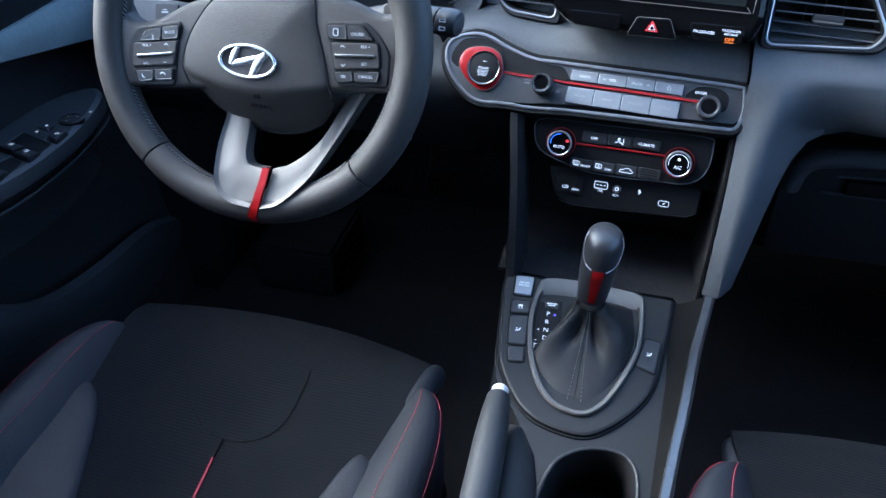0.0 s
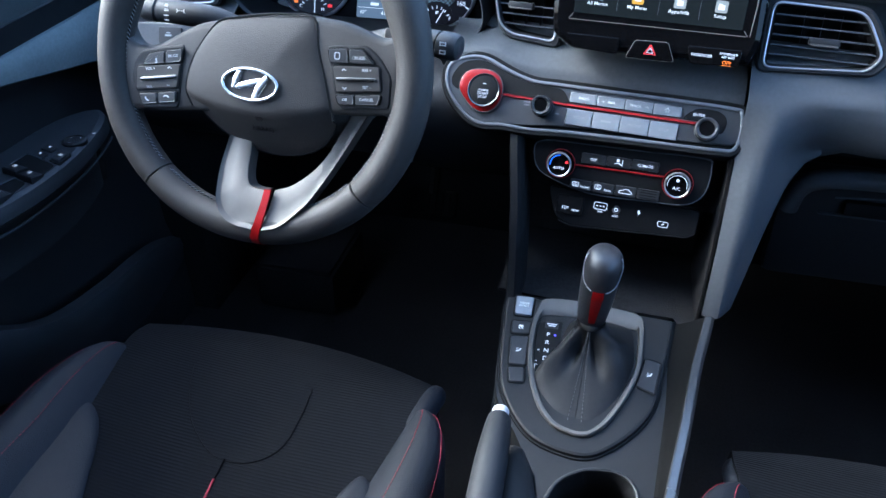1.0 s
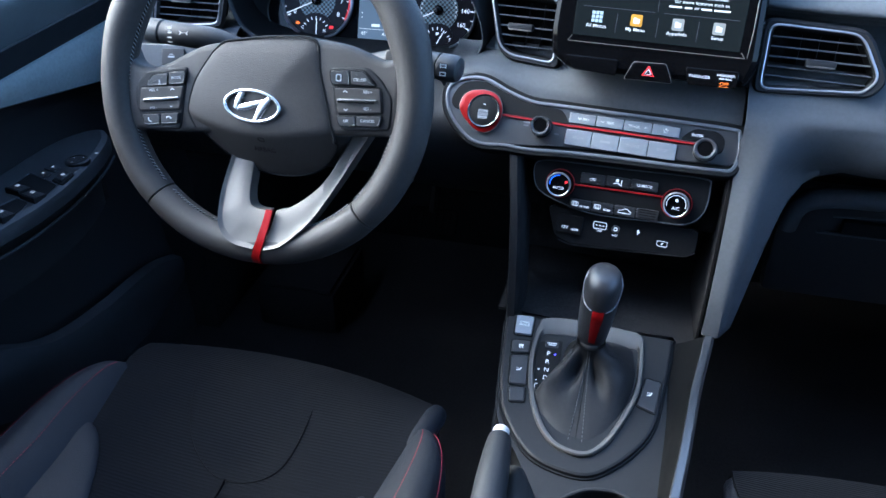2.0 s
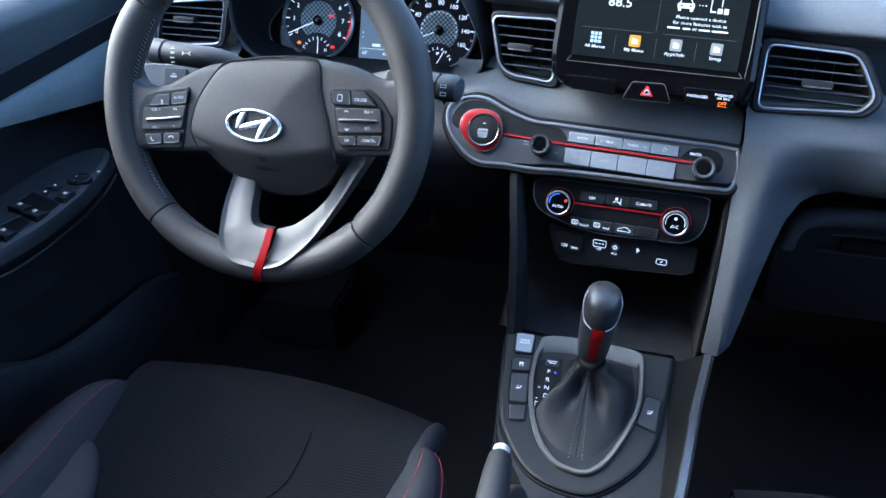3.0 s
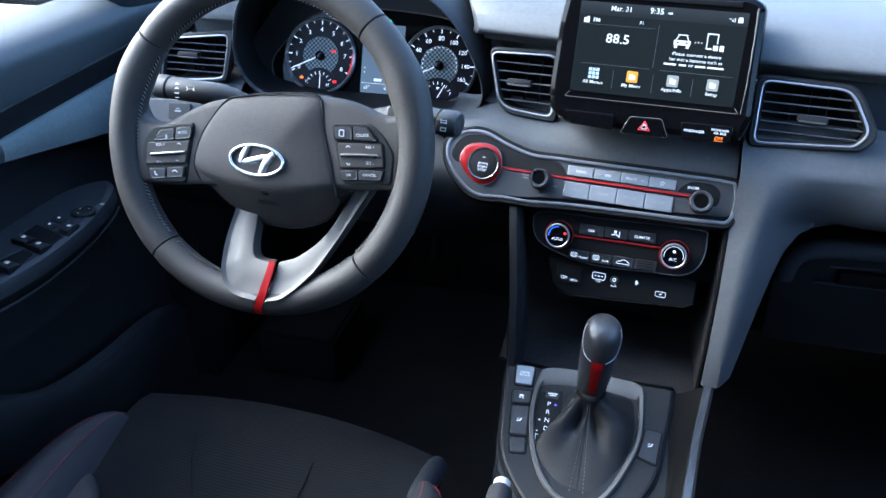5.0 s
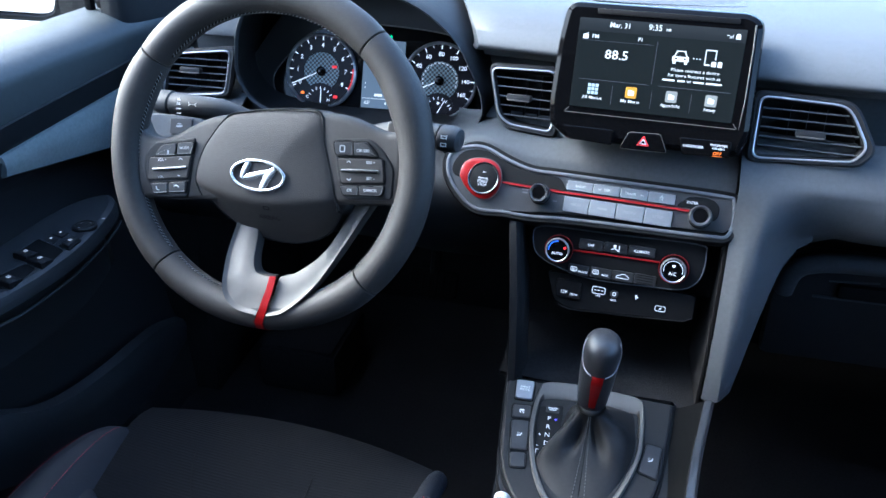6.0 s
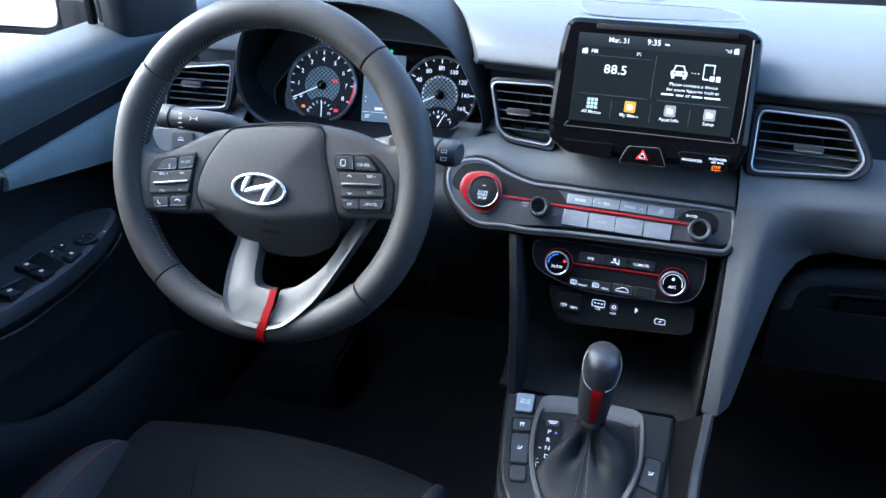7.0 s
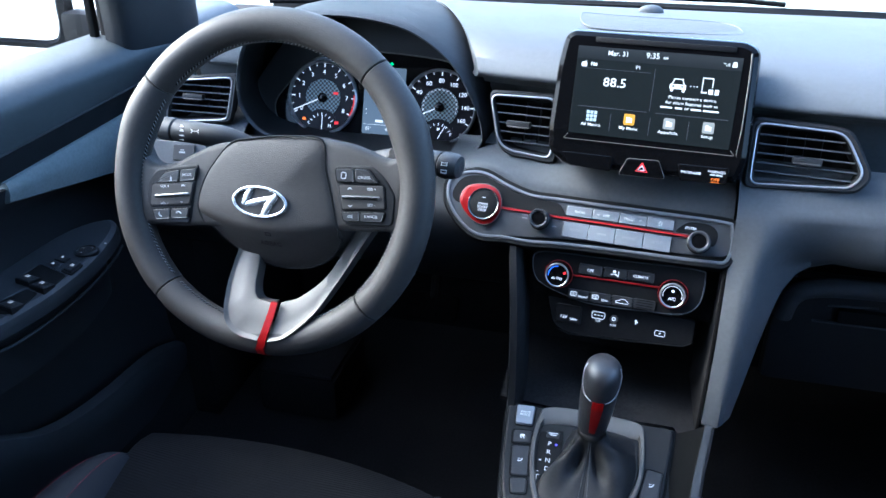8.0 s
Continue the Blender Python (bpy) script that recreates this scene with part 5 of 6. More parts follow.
def handbrake():
    h = thing("handbrake", "leather-clad handbrake lever with silver release button", "handbrake")
    a, b = Vector((-0.0765, 0.526, 0.3885)), Vector((-0.0640, 0.300, 0.4130))
    course = [tuple(a.lerp(b, i / 12)) for i in range(13)]
    lv = part("lever", tube(course, lambda t: 0.0110 + 0.0032 * min(1, t * 4) ** 0.6 + 0.001 * t, 20, flat=1.12), SLEEVE, h)
    d = (a - b).normalized()
    part("release_button", tube([tuple(a - d * 0.006), tuple(a + d * 0.004), tuple(a + d * 0.0135), tuple(a + d * 0.0145)], lambda t: 0.0080 if t < 0.9 else 0.0070, 18), RING, h, "silver release button")
    part("button_collar", tube([tuple(a - d * 0.002), tuple(a + d * 0.0012)], 0.0108, 18), DEEP, h)
    for ox, oz in ((0.0100, 0.0105), (-0.0050, 0.0142)):
        part("seam", tube([(x + ox * (0.80 + 0.02 * i), y, z + oz * (0.84 + 0.02 * i)) for i, (x, y, z) in enumerate(course[1:])], 0.0006, 5), DEEP, lv)
    rows = []
    for y, x, z, w, hh in ((0.532, -0.061, 0.330, 0.004, 0.010), (0.526, -0.060, 0.338, 0.012, 0.022), (0.500, -0.0555, 0.342, 0.0185, 0.030), (0.460, -0.0510, 0.345, 0.0225, 0.034), (0.40, -0.0470, 0.350, 0.024, 0.035), (0.30, -0.044, 0.352, 0.024, 0.034)):
        rows.append([(x + w * math.copysign(abs(math.cos(t)) ** 0.8, math.cos(t)), y, z + hh * math.sin(t)) for t in np.linspace(-0.9, math.pi + 0.9, 19)])
    bm = bmesh.new()
    loops(bm, rows, True, True, True)
    bt = part("lever_boot", bm, GAITER, h, "soft black boot beside the lever")
    ridge = [rows[i][5] for i in range(2, 6)]
    part("boot_seam", tube(spline([(x + 0.0004, y, z + 0.0004) for x, y, z in ridge], k=5), 0.0007, 6), DEEP, bt)


handbrake()


# ---- steering wheel ----
def wheel():
    n = Vector((-0.0511, -0.9355, 0.3496)).normalized()
    u = Vector((0, 0, 1)).cross(n).normalized()
    v = n.cross(u)
    o = (-0.3690, 0.7136, 0.6258)
    m = Matrix(((u.x, v.x, n.x, o[0]), (u.y, v.y, n.y, o[1]), (u.z, v.z, n.z, o[2]), (0, 0, 0, 1)))
    w = thing("steering_wheel", "black leather steering wheel with silver lower spokes", "steering wheel", m)
    R, r = 0.1668, 0.0176

    def ring_at(a, off, q):
        """Point on the rim's skin at wheel angle a, round the section by q (0 outwards, 90 to the driver)."""
        rr = r * (1 + 0.10 * math.exp(-((a - 160) / 10) ** 2) + 0.10 * math.exp(-((a - 385) / 10) ** 2)) + off
        k = R - 0.0035 * math.exp(-((a - 270) / 34) ** 2) + rr * math.cos(radians(q)) * 1.02
        return (k * math.cos(radians(a)), k * math.sin(radians(a)), rr * math.sin(radians(q)) * 1.06)

    for a0, a1, nm in ((49, 145, "rim_top"), (145, 228.5, "rim_grip"), (228.5, 318, "rim_bottom"), (318, 409, "rim_grip")):
        k = 40
        rows = []
        for i in range(k + 1):
            a = a0 + 0.16 + (a1 - a0 - 0.32) * i / k
            e = min(i, k - i)
            rows.append([ring_at(a, (-0.0016, -0.0003, 0.0)[min(e, 2)], 360 * j / 22) for j in range(22)])
        rows.insert(1, [ring_at(a0 + 0.45, -0.0004, 360 * j / 22) for j in range(22)])
        rows.insert(-1, [ring_at(a1 - 0.45, -0.0004, 360 * j / 22) for j in range(22)])
        bm = bmesh.new()
        loops(bm, rows, True, True, True)
        part(nm, bm, LEATHER, w)
    # stitches along the inner seam
    for a0, a1 in ((60, 140), (148, 226), (231, 254), (296, 316), (320, 352)):
        st = bmesh.new()
        for a in np.arange(a0, a1, 1.6):
            p, q = Vector(ring_at(a, 0.0006, 160)), Vector(ring_at(a + 1.1, 0.0006, 170))
            tube([tuple(p), tuple(q)], 0.00042, 5, bm=st)
        part("seam", tube([ring_at(a, 0.0, 165) for a in np.arange(a0, a1 + 1, 2.0)], 0.0007, 6), SEAM, w)
        part("stitching", st, THREAD, w, "grey stitching")
    dx, dy = 0.0064, 0.0008
    ab = [(-0.0480, 0.0405), (-0.0670, 0.0170), (-0.0780, -0.0042), (-0.0830, -0.0270), (-0.0790, -0.0400), (-0.0690, -0.0520), (-0.0453, -0.0734), (-0.0133, -0.0870), (0.0270, -0.0875), (0.0580, -0.0761), (0.0760, -0.0570), (0.0820, -0.0430), (0.0780, -0.0291), (0.0710, -0.0035), (0.0620, 0.0247), (0.0555, 0.0535), (0.0280, 0.0545), (0.0021, 0.0520), (-0.0250, 0.0470)]
    out = spline([(x + dx, y + dy) for x, y in ab], True, 4)
    def fall(x, y):
        """How the cover drops away below its crease and along its upper edge."""
        crease = -0.0440 + 0.011 * (x / 0.075) ** 2
        d, u = crease - y, y - 0.024
        low = 0.0 if d < -0.004 else (d + 0.004) ** 2 / 0.016 if d < 0.004 else d
        return -0.72 * low - 3.0 * max(0.0, u) ** 2

    def swell(q):
        return 0.0075 * max(0.0, 1 - q * q) + 0.0012 * max(0.0, 1 - q ** 30)

    mx, my = (sum(p[i] for p in out) / len(out) for i in (0, 1))

    def cover_z(x, y):
        """Height of the airbag cover's skin."""
        ang = math.atan2(y - my, x - mx)
        e = min(out, key=lambda p: abs((math.atan2(p[1] - my, p[0] - mx) - ang + math.pi) % (2 * math.pi) - math.pi))
        q = min(1.0, math.hypot(x - mx, y - my) / math.hypot(e[0] - mx, e[1] - my))
        return 0.0074 + swell(q) + fall(x, y)
    bm = bmesh.new()
    rows = [[(x, y, -0.03) for x, y in out]]
    for q in (1, 0.997, 0.99, 0.975, 0.95, 0.92, 0.88, 0.84, 0.80, 0.75, 0.70, 0.65, 0.60, 0.54, 0.48, 0.42, 0.36, 0.30, 0.22, 0.14, 0.06):
        row = [(mx + (x - mx) * q, my + (y - my) * q) for x, y in out]
        rows.append([(x, y, 0.0074 + swell(q) + fall(x, y)) for x, y in row])
    loops(bm, rows, True, True, True)
    part("airbag_cover", bm, LEATHER, w, "dark domed airbag cover")
    part("cover_gap", tube([(x, y, 0.0074 + (fall(x, y) if y < -0.045 else max(fall(x, y), -0.0002))) for x, y in out], 0.0010, 6, True), DEEP, w)
    # side spokes: padded webs between the rim and the cover
    left = ([(-0.1640, 0.0420), (-0.1500, 0.0160), (-0.1340, 0.0090), (-0.1150, 0.0140), (-0.0950, 0.0250), (-0.0700, 0.0370), (-0.0400, 0.0440)], [(-0.1640, -0.0900), (-0.1520, -0.0640), (-0.1360, -0.0585), (-0.1180, -0.0575), (-0.1000, -0.0560), (-0.0800, -0.0530), (-0.0500, -0.0500)])
    right = ([(0.1640, 0.0800), (0.1510, 0.0530), (0.1360, 0.0420), (0.1180, 0.0425), (0.1000, 0.0480), (0.0800, 0.0530), (0.0500, 0.0550)], [(0.1640, -0.0750), (0.1520, -0.0370), (0.1380, -0.0320), (0.1200, -0.0335), (0.1000, -0.0355), (0.0800, -0.0370), (0.0500, -0.0380)])
    for nm, (te, be) in (("left_spoke", left), ("right_spoke", right)):
        te, be = spline(te, k=6), spline(be, k=6)
        rows = []
        for i, ((x0, y0), (x1, y1)) in enumerate(zip(te, be)):
            z = 0.0070 - 0.004 * max(0.0, 1 - i / 8)
            ln = math.hypot(x1 - x0, y1 - y0)
            sec = [(0.0, -0.024), (0.0, -0.0075), (0.0013, -0.0040), (0.0040, -0.0012), (0.0080, 0.0), (ln / 2, 0.0004), (ln - 0.0070, 0.0), (ln - 0.0030, -0.0014), (ln - 0.0006, -0.0045), (ln, -0.009), (ln, -0.024)]
            f = 1 if abs(x0) < 0.13 else 0.3
            rows.append([(x0 + (x1 - x0) * d / ln + dx * f, y0 + (y1 - y0) * d / ln + dy, z + dz) for d, dz in sec])
        bm = bmesh.new()
        loops(bm, rows, True, True, True)
        part(nm, bm, LEATHER, w)
    lp = rounded([(-0.1460, -0.0100), (-0.1355, 0.0040), (-0.0844, 0.0150), (-0.0905, -0.0510), (-0.1318, -0.0560), (-0.1470, -0.0300)][::-1], 0.006)
    rp = rounded([(0.0710, 0.0290), (0.1130, 0.0335), (0.1270, 0.0230), (0.1400, 0.0065), (0.1400, -0.0250), (0.0890, -0.0310), (0.080, -0.01)][::-1], 0.006)
    lpad = part("left_switch_pad", slab([(x + dx, y + dy) for x, y in lp], 0.0, 0.0085, 0.002), CONSOLE, w)
    rpad = part("right_switch_pad", slab([(x + dx, y + dy) for x, y in rp], 0.0, 0.0085, 0.002), CONSOLE, w)
    def sw(nm, pts, parent, mt=PADGREY, z1=0.0115):
        rr = rounded([(x + dx, y + dy) for x, y in pts][::-1], 0.003)
        b = part(nm, slab(rr, 0.008, z1, 0.0012), mt, parent)
        part("key_gap", tube([(x, y, 0.0084) for x, y in inset(rr, -0.0006)], 0.0009, 6, True), DEEP, b)
        if mt is PADGREY:
            # the glint on the key's edge is drawn as a satin rod
            part("key_edge", tube([(x, y, z1 - 0.0004) for x, y in inset(rr, 0.0005)], 0.00035, 5, True), TRIM, b, "satin rod drawn as the key's lit edge")
        return b
    k = sw("switch", [(-0.1325, -0.0105), (-0.1240, 0.0022), (-0.1062, 0.0060), (-0.1070, -0.0068)], lpad)
    bars(k, GREYINK, [(-0.1155 + dx, -0.0045 + dy, 0.0018, 0.0036, 8), (-0.1155 + dx, -0.0070 + dy, 0.0030, 0.0006, 8)], 0.0118, "voice_icon")
    k = sw("switch", [(-0.1050, 0.0062), (-0.0856, 0.0102), (-0.0874, -0.0030), (-0.1058, -0.0066)], lpad)
    text("MODE", -0.0960 + dx, 0.0016 + dy, 0.0041, GREYINK, k, 0.0118, turn=8)
    k = sw("switch", [(-0.1395, -0.0130), (-0.0880, -0.0055), (-0.0915, -0.0300), (-0.1400, -0.0370)], lpad, LEATHER, 0.0105)
    text("VOL +", -0.1230 + dx, -0.0140 + dy, 0.0041, KEYINK, k, 0.0108, turn=8)
    text("VOL -", -0.1225 + dx, -0.0325 + dy, 0.0037, GREYINK, k, 0.0108, turn=8)
    bars(k, KEYINK, [(-0.1015 + dx, -0.0105 + dy, 0.003, 0.0008, 40), (-0.0995 + dx, -0.0105 + dy, 0.003, 0.0008, -30), (-0.1015 + dx, -0.0285 + dy, 0.003, 0.0006, 0)], 0.0108, "arrow")
    part("roller_bar", tube([(-0.1337 + dx, -0.0255 + dy, 0.0105), (-0.1130 + dx, -0.0222 + dy, 0.0125), (-0.0927 + dx, -0.0185 + dy, 0.0105)], 0.0020, 12, flat=0.8), TRIM, k, "dark chrome thumb bar")
    for pts, a in (([(-0.1364, -0.0405), (-0.1152, -0.0372), (-0.1145, -0.0480), (-0.1320, -0.0512)], 1), ([(-0.1140, -0.0370), (-0.0924, -0.0335), (-0.0930, -0.0445), (-0.1133, -0.0478)], 2)):
        k = sw("switch", pts, lpad)
        cx, cy = sum(p[0] for p in pts) / 4 + dx, sum(p[1] for p in pts) / 4 + dy
        arc = [(cx + 0.0032 * math.cos(radians(t)), cy + 0.0024 * math.sin(radians(t)) - (0.0010 if a == 2 else 0), 0.0118) for t in (range(150, 281, 26) if a == 1 else range(20, 161, 28))]
        part("phone_icon", tube(arc, 0.0007, 5), KEYINK, k)
    k = sw("switch", [(0.0734, 0.0265), (0.0935, 0.0285), (0.0955, 0.0150), (0.0764, 0.0135)], rpad)
    pts = [(x + 0.084 + dx, y + 0.0205 + dy, 0.0118) for x, y in rounded(rect(-0.0025, -0.003, 0.0025, 0.003), 0.001, 2)]
    part("page_icon", tube(pts + [pts[0]], 0.0005, 5), KEYINK, k)
    k = sw("switch", [(0.0946, 0.0287), (0.1093, 0.0290), (0.1222, 0.0165), (0.0966, 0.0150)], rpad)
    text("CRUISE", 0.1060 + dx, 0.0205 + dy, 0.0042, KEYINK, k, 0.0118, turn=4)
    k = sw("switch", [(0.0790, 0.0105), (0.1270, 0.0145), (0.1310, -0.0085), (0.0850, -0.0140)], rpad, LEATHER, 0.0105)
    text("RES +", 0.1150 + dx, 0.0098 + dy, 0.0039, KEYINK, k, 0.0108, turn=4)
    text("SET -", 0.1160 + dx, -0.0060 + dy, 0.0039, KEYINK, k, 0.0108, turn=4)
    bars(k, KEYINK, [(0.0905 + dx, 0.0082 + dy, 0.003, 0.0008, 40), (0.0925 + dx, 0.0082 + dy, 0.003, 0.0008, -30), (0.0925 + dx, -0.0095 + dy, 0.003, 0.0008, -35), (0.0945 + dx, -0.0093 + dy, 0.003, 0.0008, 45)], 0.0108, "arrow")
    part("roller_bar", tube([(0.0846 + dx, -0.0012 + dy, 0.0105), (0.1045 + dx, 0.0006 + dy, 0.0125), (0.1248 + dx, 0.0020 + dy, 0.0105)], 0.0020, 12, flat=0.8), TRIM, k, "dark chrome thumb bar")
    for pts, t in (([(0.0842, -0.0165), (0.1035, -0.0142), (0.1045, -0.0238), (0.0876, -0.0258)], "OK"), ([(0.1045, -0.0140), (0.1310, -0.0115), (0.1285, -0.0215), (0.1055, -0.0237)], "CANCEL")):
        k = sw("switch", pts, rpad)
        text(t, sum(p[0] for p in pts) / 4 + dx, sum(p[1] for p in pts) / 4 + dy, 0.0039, KEYINK, k, 0.0118, turn=5)
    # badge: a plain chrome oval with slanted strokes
    bx, by = 0.0015, -0.0160
    bz = cover_z(bx, by) + 0.0008
    bd = part("badge", tube([(bx + 0.0300 * math.cos(t), by + 0.0152 * math.sin(t), bz) for t in np.linspace(0, 2 * math.pi, 49)[:-1]], 0.0019, 10, True), BADGE, w, "chrome oval badge")
    for pts, rr in (([(-0.0105, 0.0133), (-0.0150, 0.0040), (-0.0180, -0.0045)], 0.0040), ([(0.0190, 0.0088), (0.0112, -0.0010), (0.0048, -0.0138)], 0.0042), ([(-0.0170, -0.0040), (-0.0035, -0.0002), (0.0165, 0.0062)], 0.0033)):
        part("badge_stroke", tube(spline([(bx + x, by + y, bz) for x, y in pts], k=4), lambda t, rr=rr: rr * (0.72 + 0.32 * math.sin(math.pi * t)), 10, flat=0.42), BADGE, bd)
    word = text("AIRBAG", 0.0105, -0.0600, 0.0070, DEEP, w, 0.0)
    for v in word.data.vertices:
        v.co.z += cover_z(0.0105 + v.co.x, -0.0600 + v.co.y) + 0.0003
    mk = [(0.0105 + x, -0.0490 + y) for x, y in rect(-0.0030, -0.0016, 0.0030, 0.0016)]
    part("airbag_mark", tube([(x, y, cover_z(x, y) + 0.0003) for x, y in mk], 0.0004, 5, True), DEEP, w)
    # lower spokes
    ox, oy = 0.006, 0.001
    lo = [(-0.0405, -0.0640), (-0.0436, -0.0949), (-0.0415, -0.1228), (-0.0348, -0.1469), (-0.0178, -0.1600), (0.0060, -0.1630), (0.0120, -0.1400), (0.0140, -0.1222), (0.0030, -0.1222), (-0.0060, -0.1190), (-0.0118, -0.1058), (-0.0153, -0.0800), (-0.020, -0.062)]
    ro = [(0.1123, -0.0344), (0.0907, -0.0728), (0.0692, -0.1181), (0.0547, -0.1388), (0.0361, -0.1560), (0.0175, -0.1625), (0.0215, -0.1400), (0.0240, -0.1210), (0.0362, -0.1171), (0.0517, -0.1056), (0.0665, -0.0882), (0.0828, -0.0560), (0.092, -0.038)]
    for nm, pts in (("left_lower_spoke", lo), ("right_lower_spoke", ro)):
        P = [(x + ox, y + oy) for x, y in pts]
        oe, ie = spline(P[:6], k=8), spline(P[7:][::-1], k=8)
        rows = []
        for i in range(33):
            (x0, y0), (x1, y1) = (l[round(i / 32 * (len(l) - 1))] for l in (oe, ie))
            def zz(y):
                q = max(0.0, min(1.0, (y + 0.140) / 0.075))
                return 0.012 + 0.008 * max(0, min(1, (-0.125 - y) / 0.03)) - 0.026 * q * q * (3 - 2 * q)
            ln = math.hypot(x1 - x0, y1 - y0)
            b1, b2 = min(0.30, 0.0050 / ln), 1 - min(0.2, 0.0018 / ln)
            za, zb = zz(y0), zz(y1)
            rows.append([(x0, y0, za - 0.018), (x0, y0, za - 0.0005)] + [(x0 + (x1 - x0) * k, y0 + (y1 - y0) * k, za + (zb - za) * k + dz) for k, dz in ((b1 * 0.15, 0.0016), (b1 * 0.9, -0.0012), (b1 * 1.1, -0.0014), (0.5, -0.0012), (b2, -0.0004))] + [(x1, y1, zb - 0.0015), (x1, y1, zb - 0.018)])
        bm = bmesh.new()
        loops(bm, rows, True, True, True)
        part(nm, bm, SATIN, w, "satin silver lower spoke")
    rows = []
    for x0, x1, y, z in ((0.0145, 0.0212, -0.1205, 0.0125), (0.0128, 0.0198, -0.135, 0.0160), (0.0098, 0.0175, -0.150, 0.0195), (0.0068, 0.0150, -0.1620, 0.0206), (0.0040, 0.0125, -0.1715, 0.0190), (0.0030, 0.0115, -0.1792, 0.0115), (0.0030, 0.0115, -0.1828, 0.0)):
        xm, xw = (x0 + x1) / 2 + ox + 0.0008, (x1 - x0) * 0.54
        rows.append([(xm - xw, y + oy, z - 0.003), (xm - xw, y + oy, z), (xm + xw, y + oy, z), (xm + xw, y + oy, z - 0.003)])
    bm = bmesh.new()
    loops(bm, rows, True, True, True)
    part("red_stripe", bm, RED, w, "red lacquered stripe")


wheel()


# ---- column, stalks, switches ----
def column():
    c = thing("steering_column", "dark grey steering column shroud", "steering column")
    rows = []
    for y, cx, z, a, b in ((0.745, -0.372, 0.595, 0.050, 0.040), (0.755, -0.372, 0.590, 0.066, 0.052), (0.80, -0.373, 0.572, 0.074, 0.056), (0.88, -0.374, 0.545, 0.080, 0.056), (0.97, -0.375, 0.520, 0.085, 0.055)):
        rows.append([(cx + a * math.copysign(abs(math.cos(t)) ** 0.7, math.cos(t)), y, z + b * math.copysign(abs(math.sin(t)) ** 0.7, math.sin(t))) for t in np.linspace(0, 2 * math.pi, 33)[:-1]])
    bm = bmesh.new()
    loops(bm, rows, True, True, True)
    part("shroud", bm, HARD, c)


column()


def stalk(name, label, pts, r0, marks):
    s = thing(name, label, "stalk", group="column stalks")
    course = spline(pts, k=5)
    part("lever", tube(course, lambda t: r0 * (0.62 + 0.38 * min(1, t * 2.2)), 16, flat=0.85), STALKGREY, s)
    a, b = Vector(course[-1]), Vector(course[-2])
    d = (a - b).normalized()
    part("twist_end", tube([tuple(a + d * k) for k in (0.001, 0.003, 0.012, 0.018, 0.0220, 0.0240)], lambda t: r0 * (0.90 if t < 0.1 else 1.06 - 0.62 * max(0.0, (t - 0.4) / 0.6) ** 3), 18, flat=0.85), STALKGREY, s)
    part("collar_gap", tube([tuple(a + d * k) for k in (-0.001, 0.001)], r0 * 0.97, 16, flat=0.85), DEEP, s)
    mk = new("markings")
    mk.parent = s
    mk.matrix_local = marks[0]
    bars(mk, INK, marks[1], 0.0, "marking")
    return s


stalk("wiper_stalk", "dark grey wiper stalk with white symbols", [(-0.300, 0.790, 0.630), (-0.250, 0.775, 0.645), (-0.215, 0.765, 0.650), (-0.192, 0.760, 0.650)], 0.0150,
      (face_frame((-0.184, 0.7425, 0.654), (1, -0.1, 0), 15), [(0.0, 0.004, 0.005, 0.0008, 0), (0, 0.0015, 0.006, 0.0008, 0), (-0.003, 0.0028, 0.0008, 0.004, 0), (0.0028, 0.0028, 0.0008, 0.004, 0), (0, -0.0035, 0.006, 0.0008, 0), (0, -0.0065, 0.005, 0.0008, 0), (-0.0028, -0.005, 0.0008, 0.004, 0), (0.0028, -0.005, 0.0008, 0.004, 0)]))
stalk("light_stalk", "dark grey indicator stalk with white symbols", [(-0.425, 0.810, 0.630), (-0.455, 0.806, 0.640), (-0.490, 0.800, 0.645), (-0.522, 0.800, 0.647)], 0.0150,
      (face_frame((-0.505, 0.7845, 0.650), (1, 0, 0), 20), [(-0.002, 0.007, 0.0045, 0.0008, 0), (-0.002, 0.0085, 0.003, 0.0007, 0), (-0.002, 0.002, 0.0050, 0.0008, 0), (-0.002, 0.0035, 0.004, 0.0006, 0), (-0.002, -0.003, 0.0055, 0.0010, 0), (-0.001, -0.008, 0.0050, 0.0008, 0), (0.011, 0.002, 0.0028, 0.0009, 45), (0.011, 0.0038, 0.0028, 0.0009, -45), (0.013, 0.003, 0.0035, 0.0006, 0), (0.019, 0.002, 0.0028, 0.0009, -45), (0.019, 0.0038, 0.0028, 0.0009, 45), (0.017, 0.003, 0.0035, 0.0006, 0)]))
pd = thing("shift_paddle", "small satin shift paddle tip behind the wheel", "paddle")
part("paddle_tip", slab(rounded(rect(-0.010, -0.012, 0.010, 0.012), 0.004), -0.004, 0.002, 0.0015), SATIN, pd, m=face_frame((-0.2385, 0.757, 0.651), (1, -0.1, 0), 20))


def switches():
    s = thing("lamp_switch_panel", "grey dashboard switch panel beside the column", "switch panel", face_frame((-0.556, 0.850, 0.598), (1, 0.15, 0), 30))
    part("plate", slab(rounded(rect(-0.040, -0.016, 0.034, 0.016), 0.006), -0.012, 0.0, 0.002), SOFT, s)
    k = key("switch", -0.008, -0.010, 0.020, 0.010, HARD, s, 0, 0.003)
    bars(k, GREYINK, [(0.004, 0.0, 0.008, 0.002, 0), (0.004, 0.003, 0.005, 0.001, 0)], 0.0033, "lamp_icon")


switches()


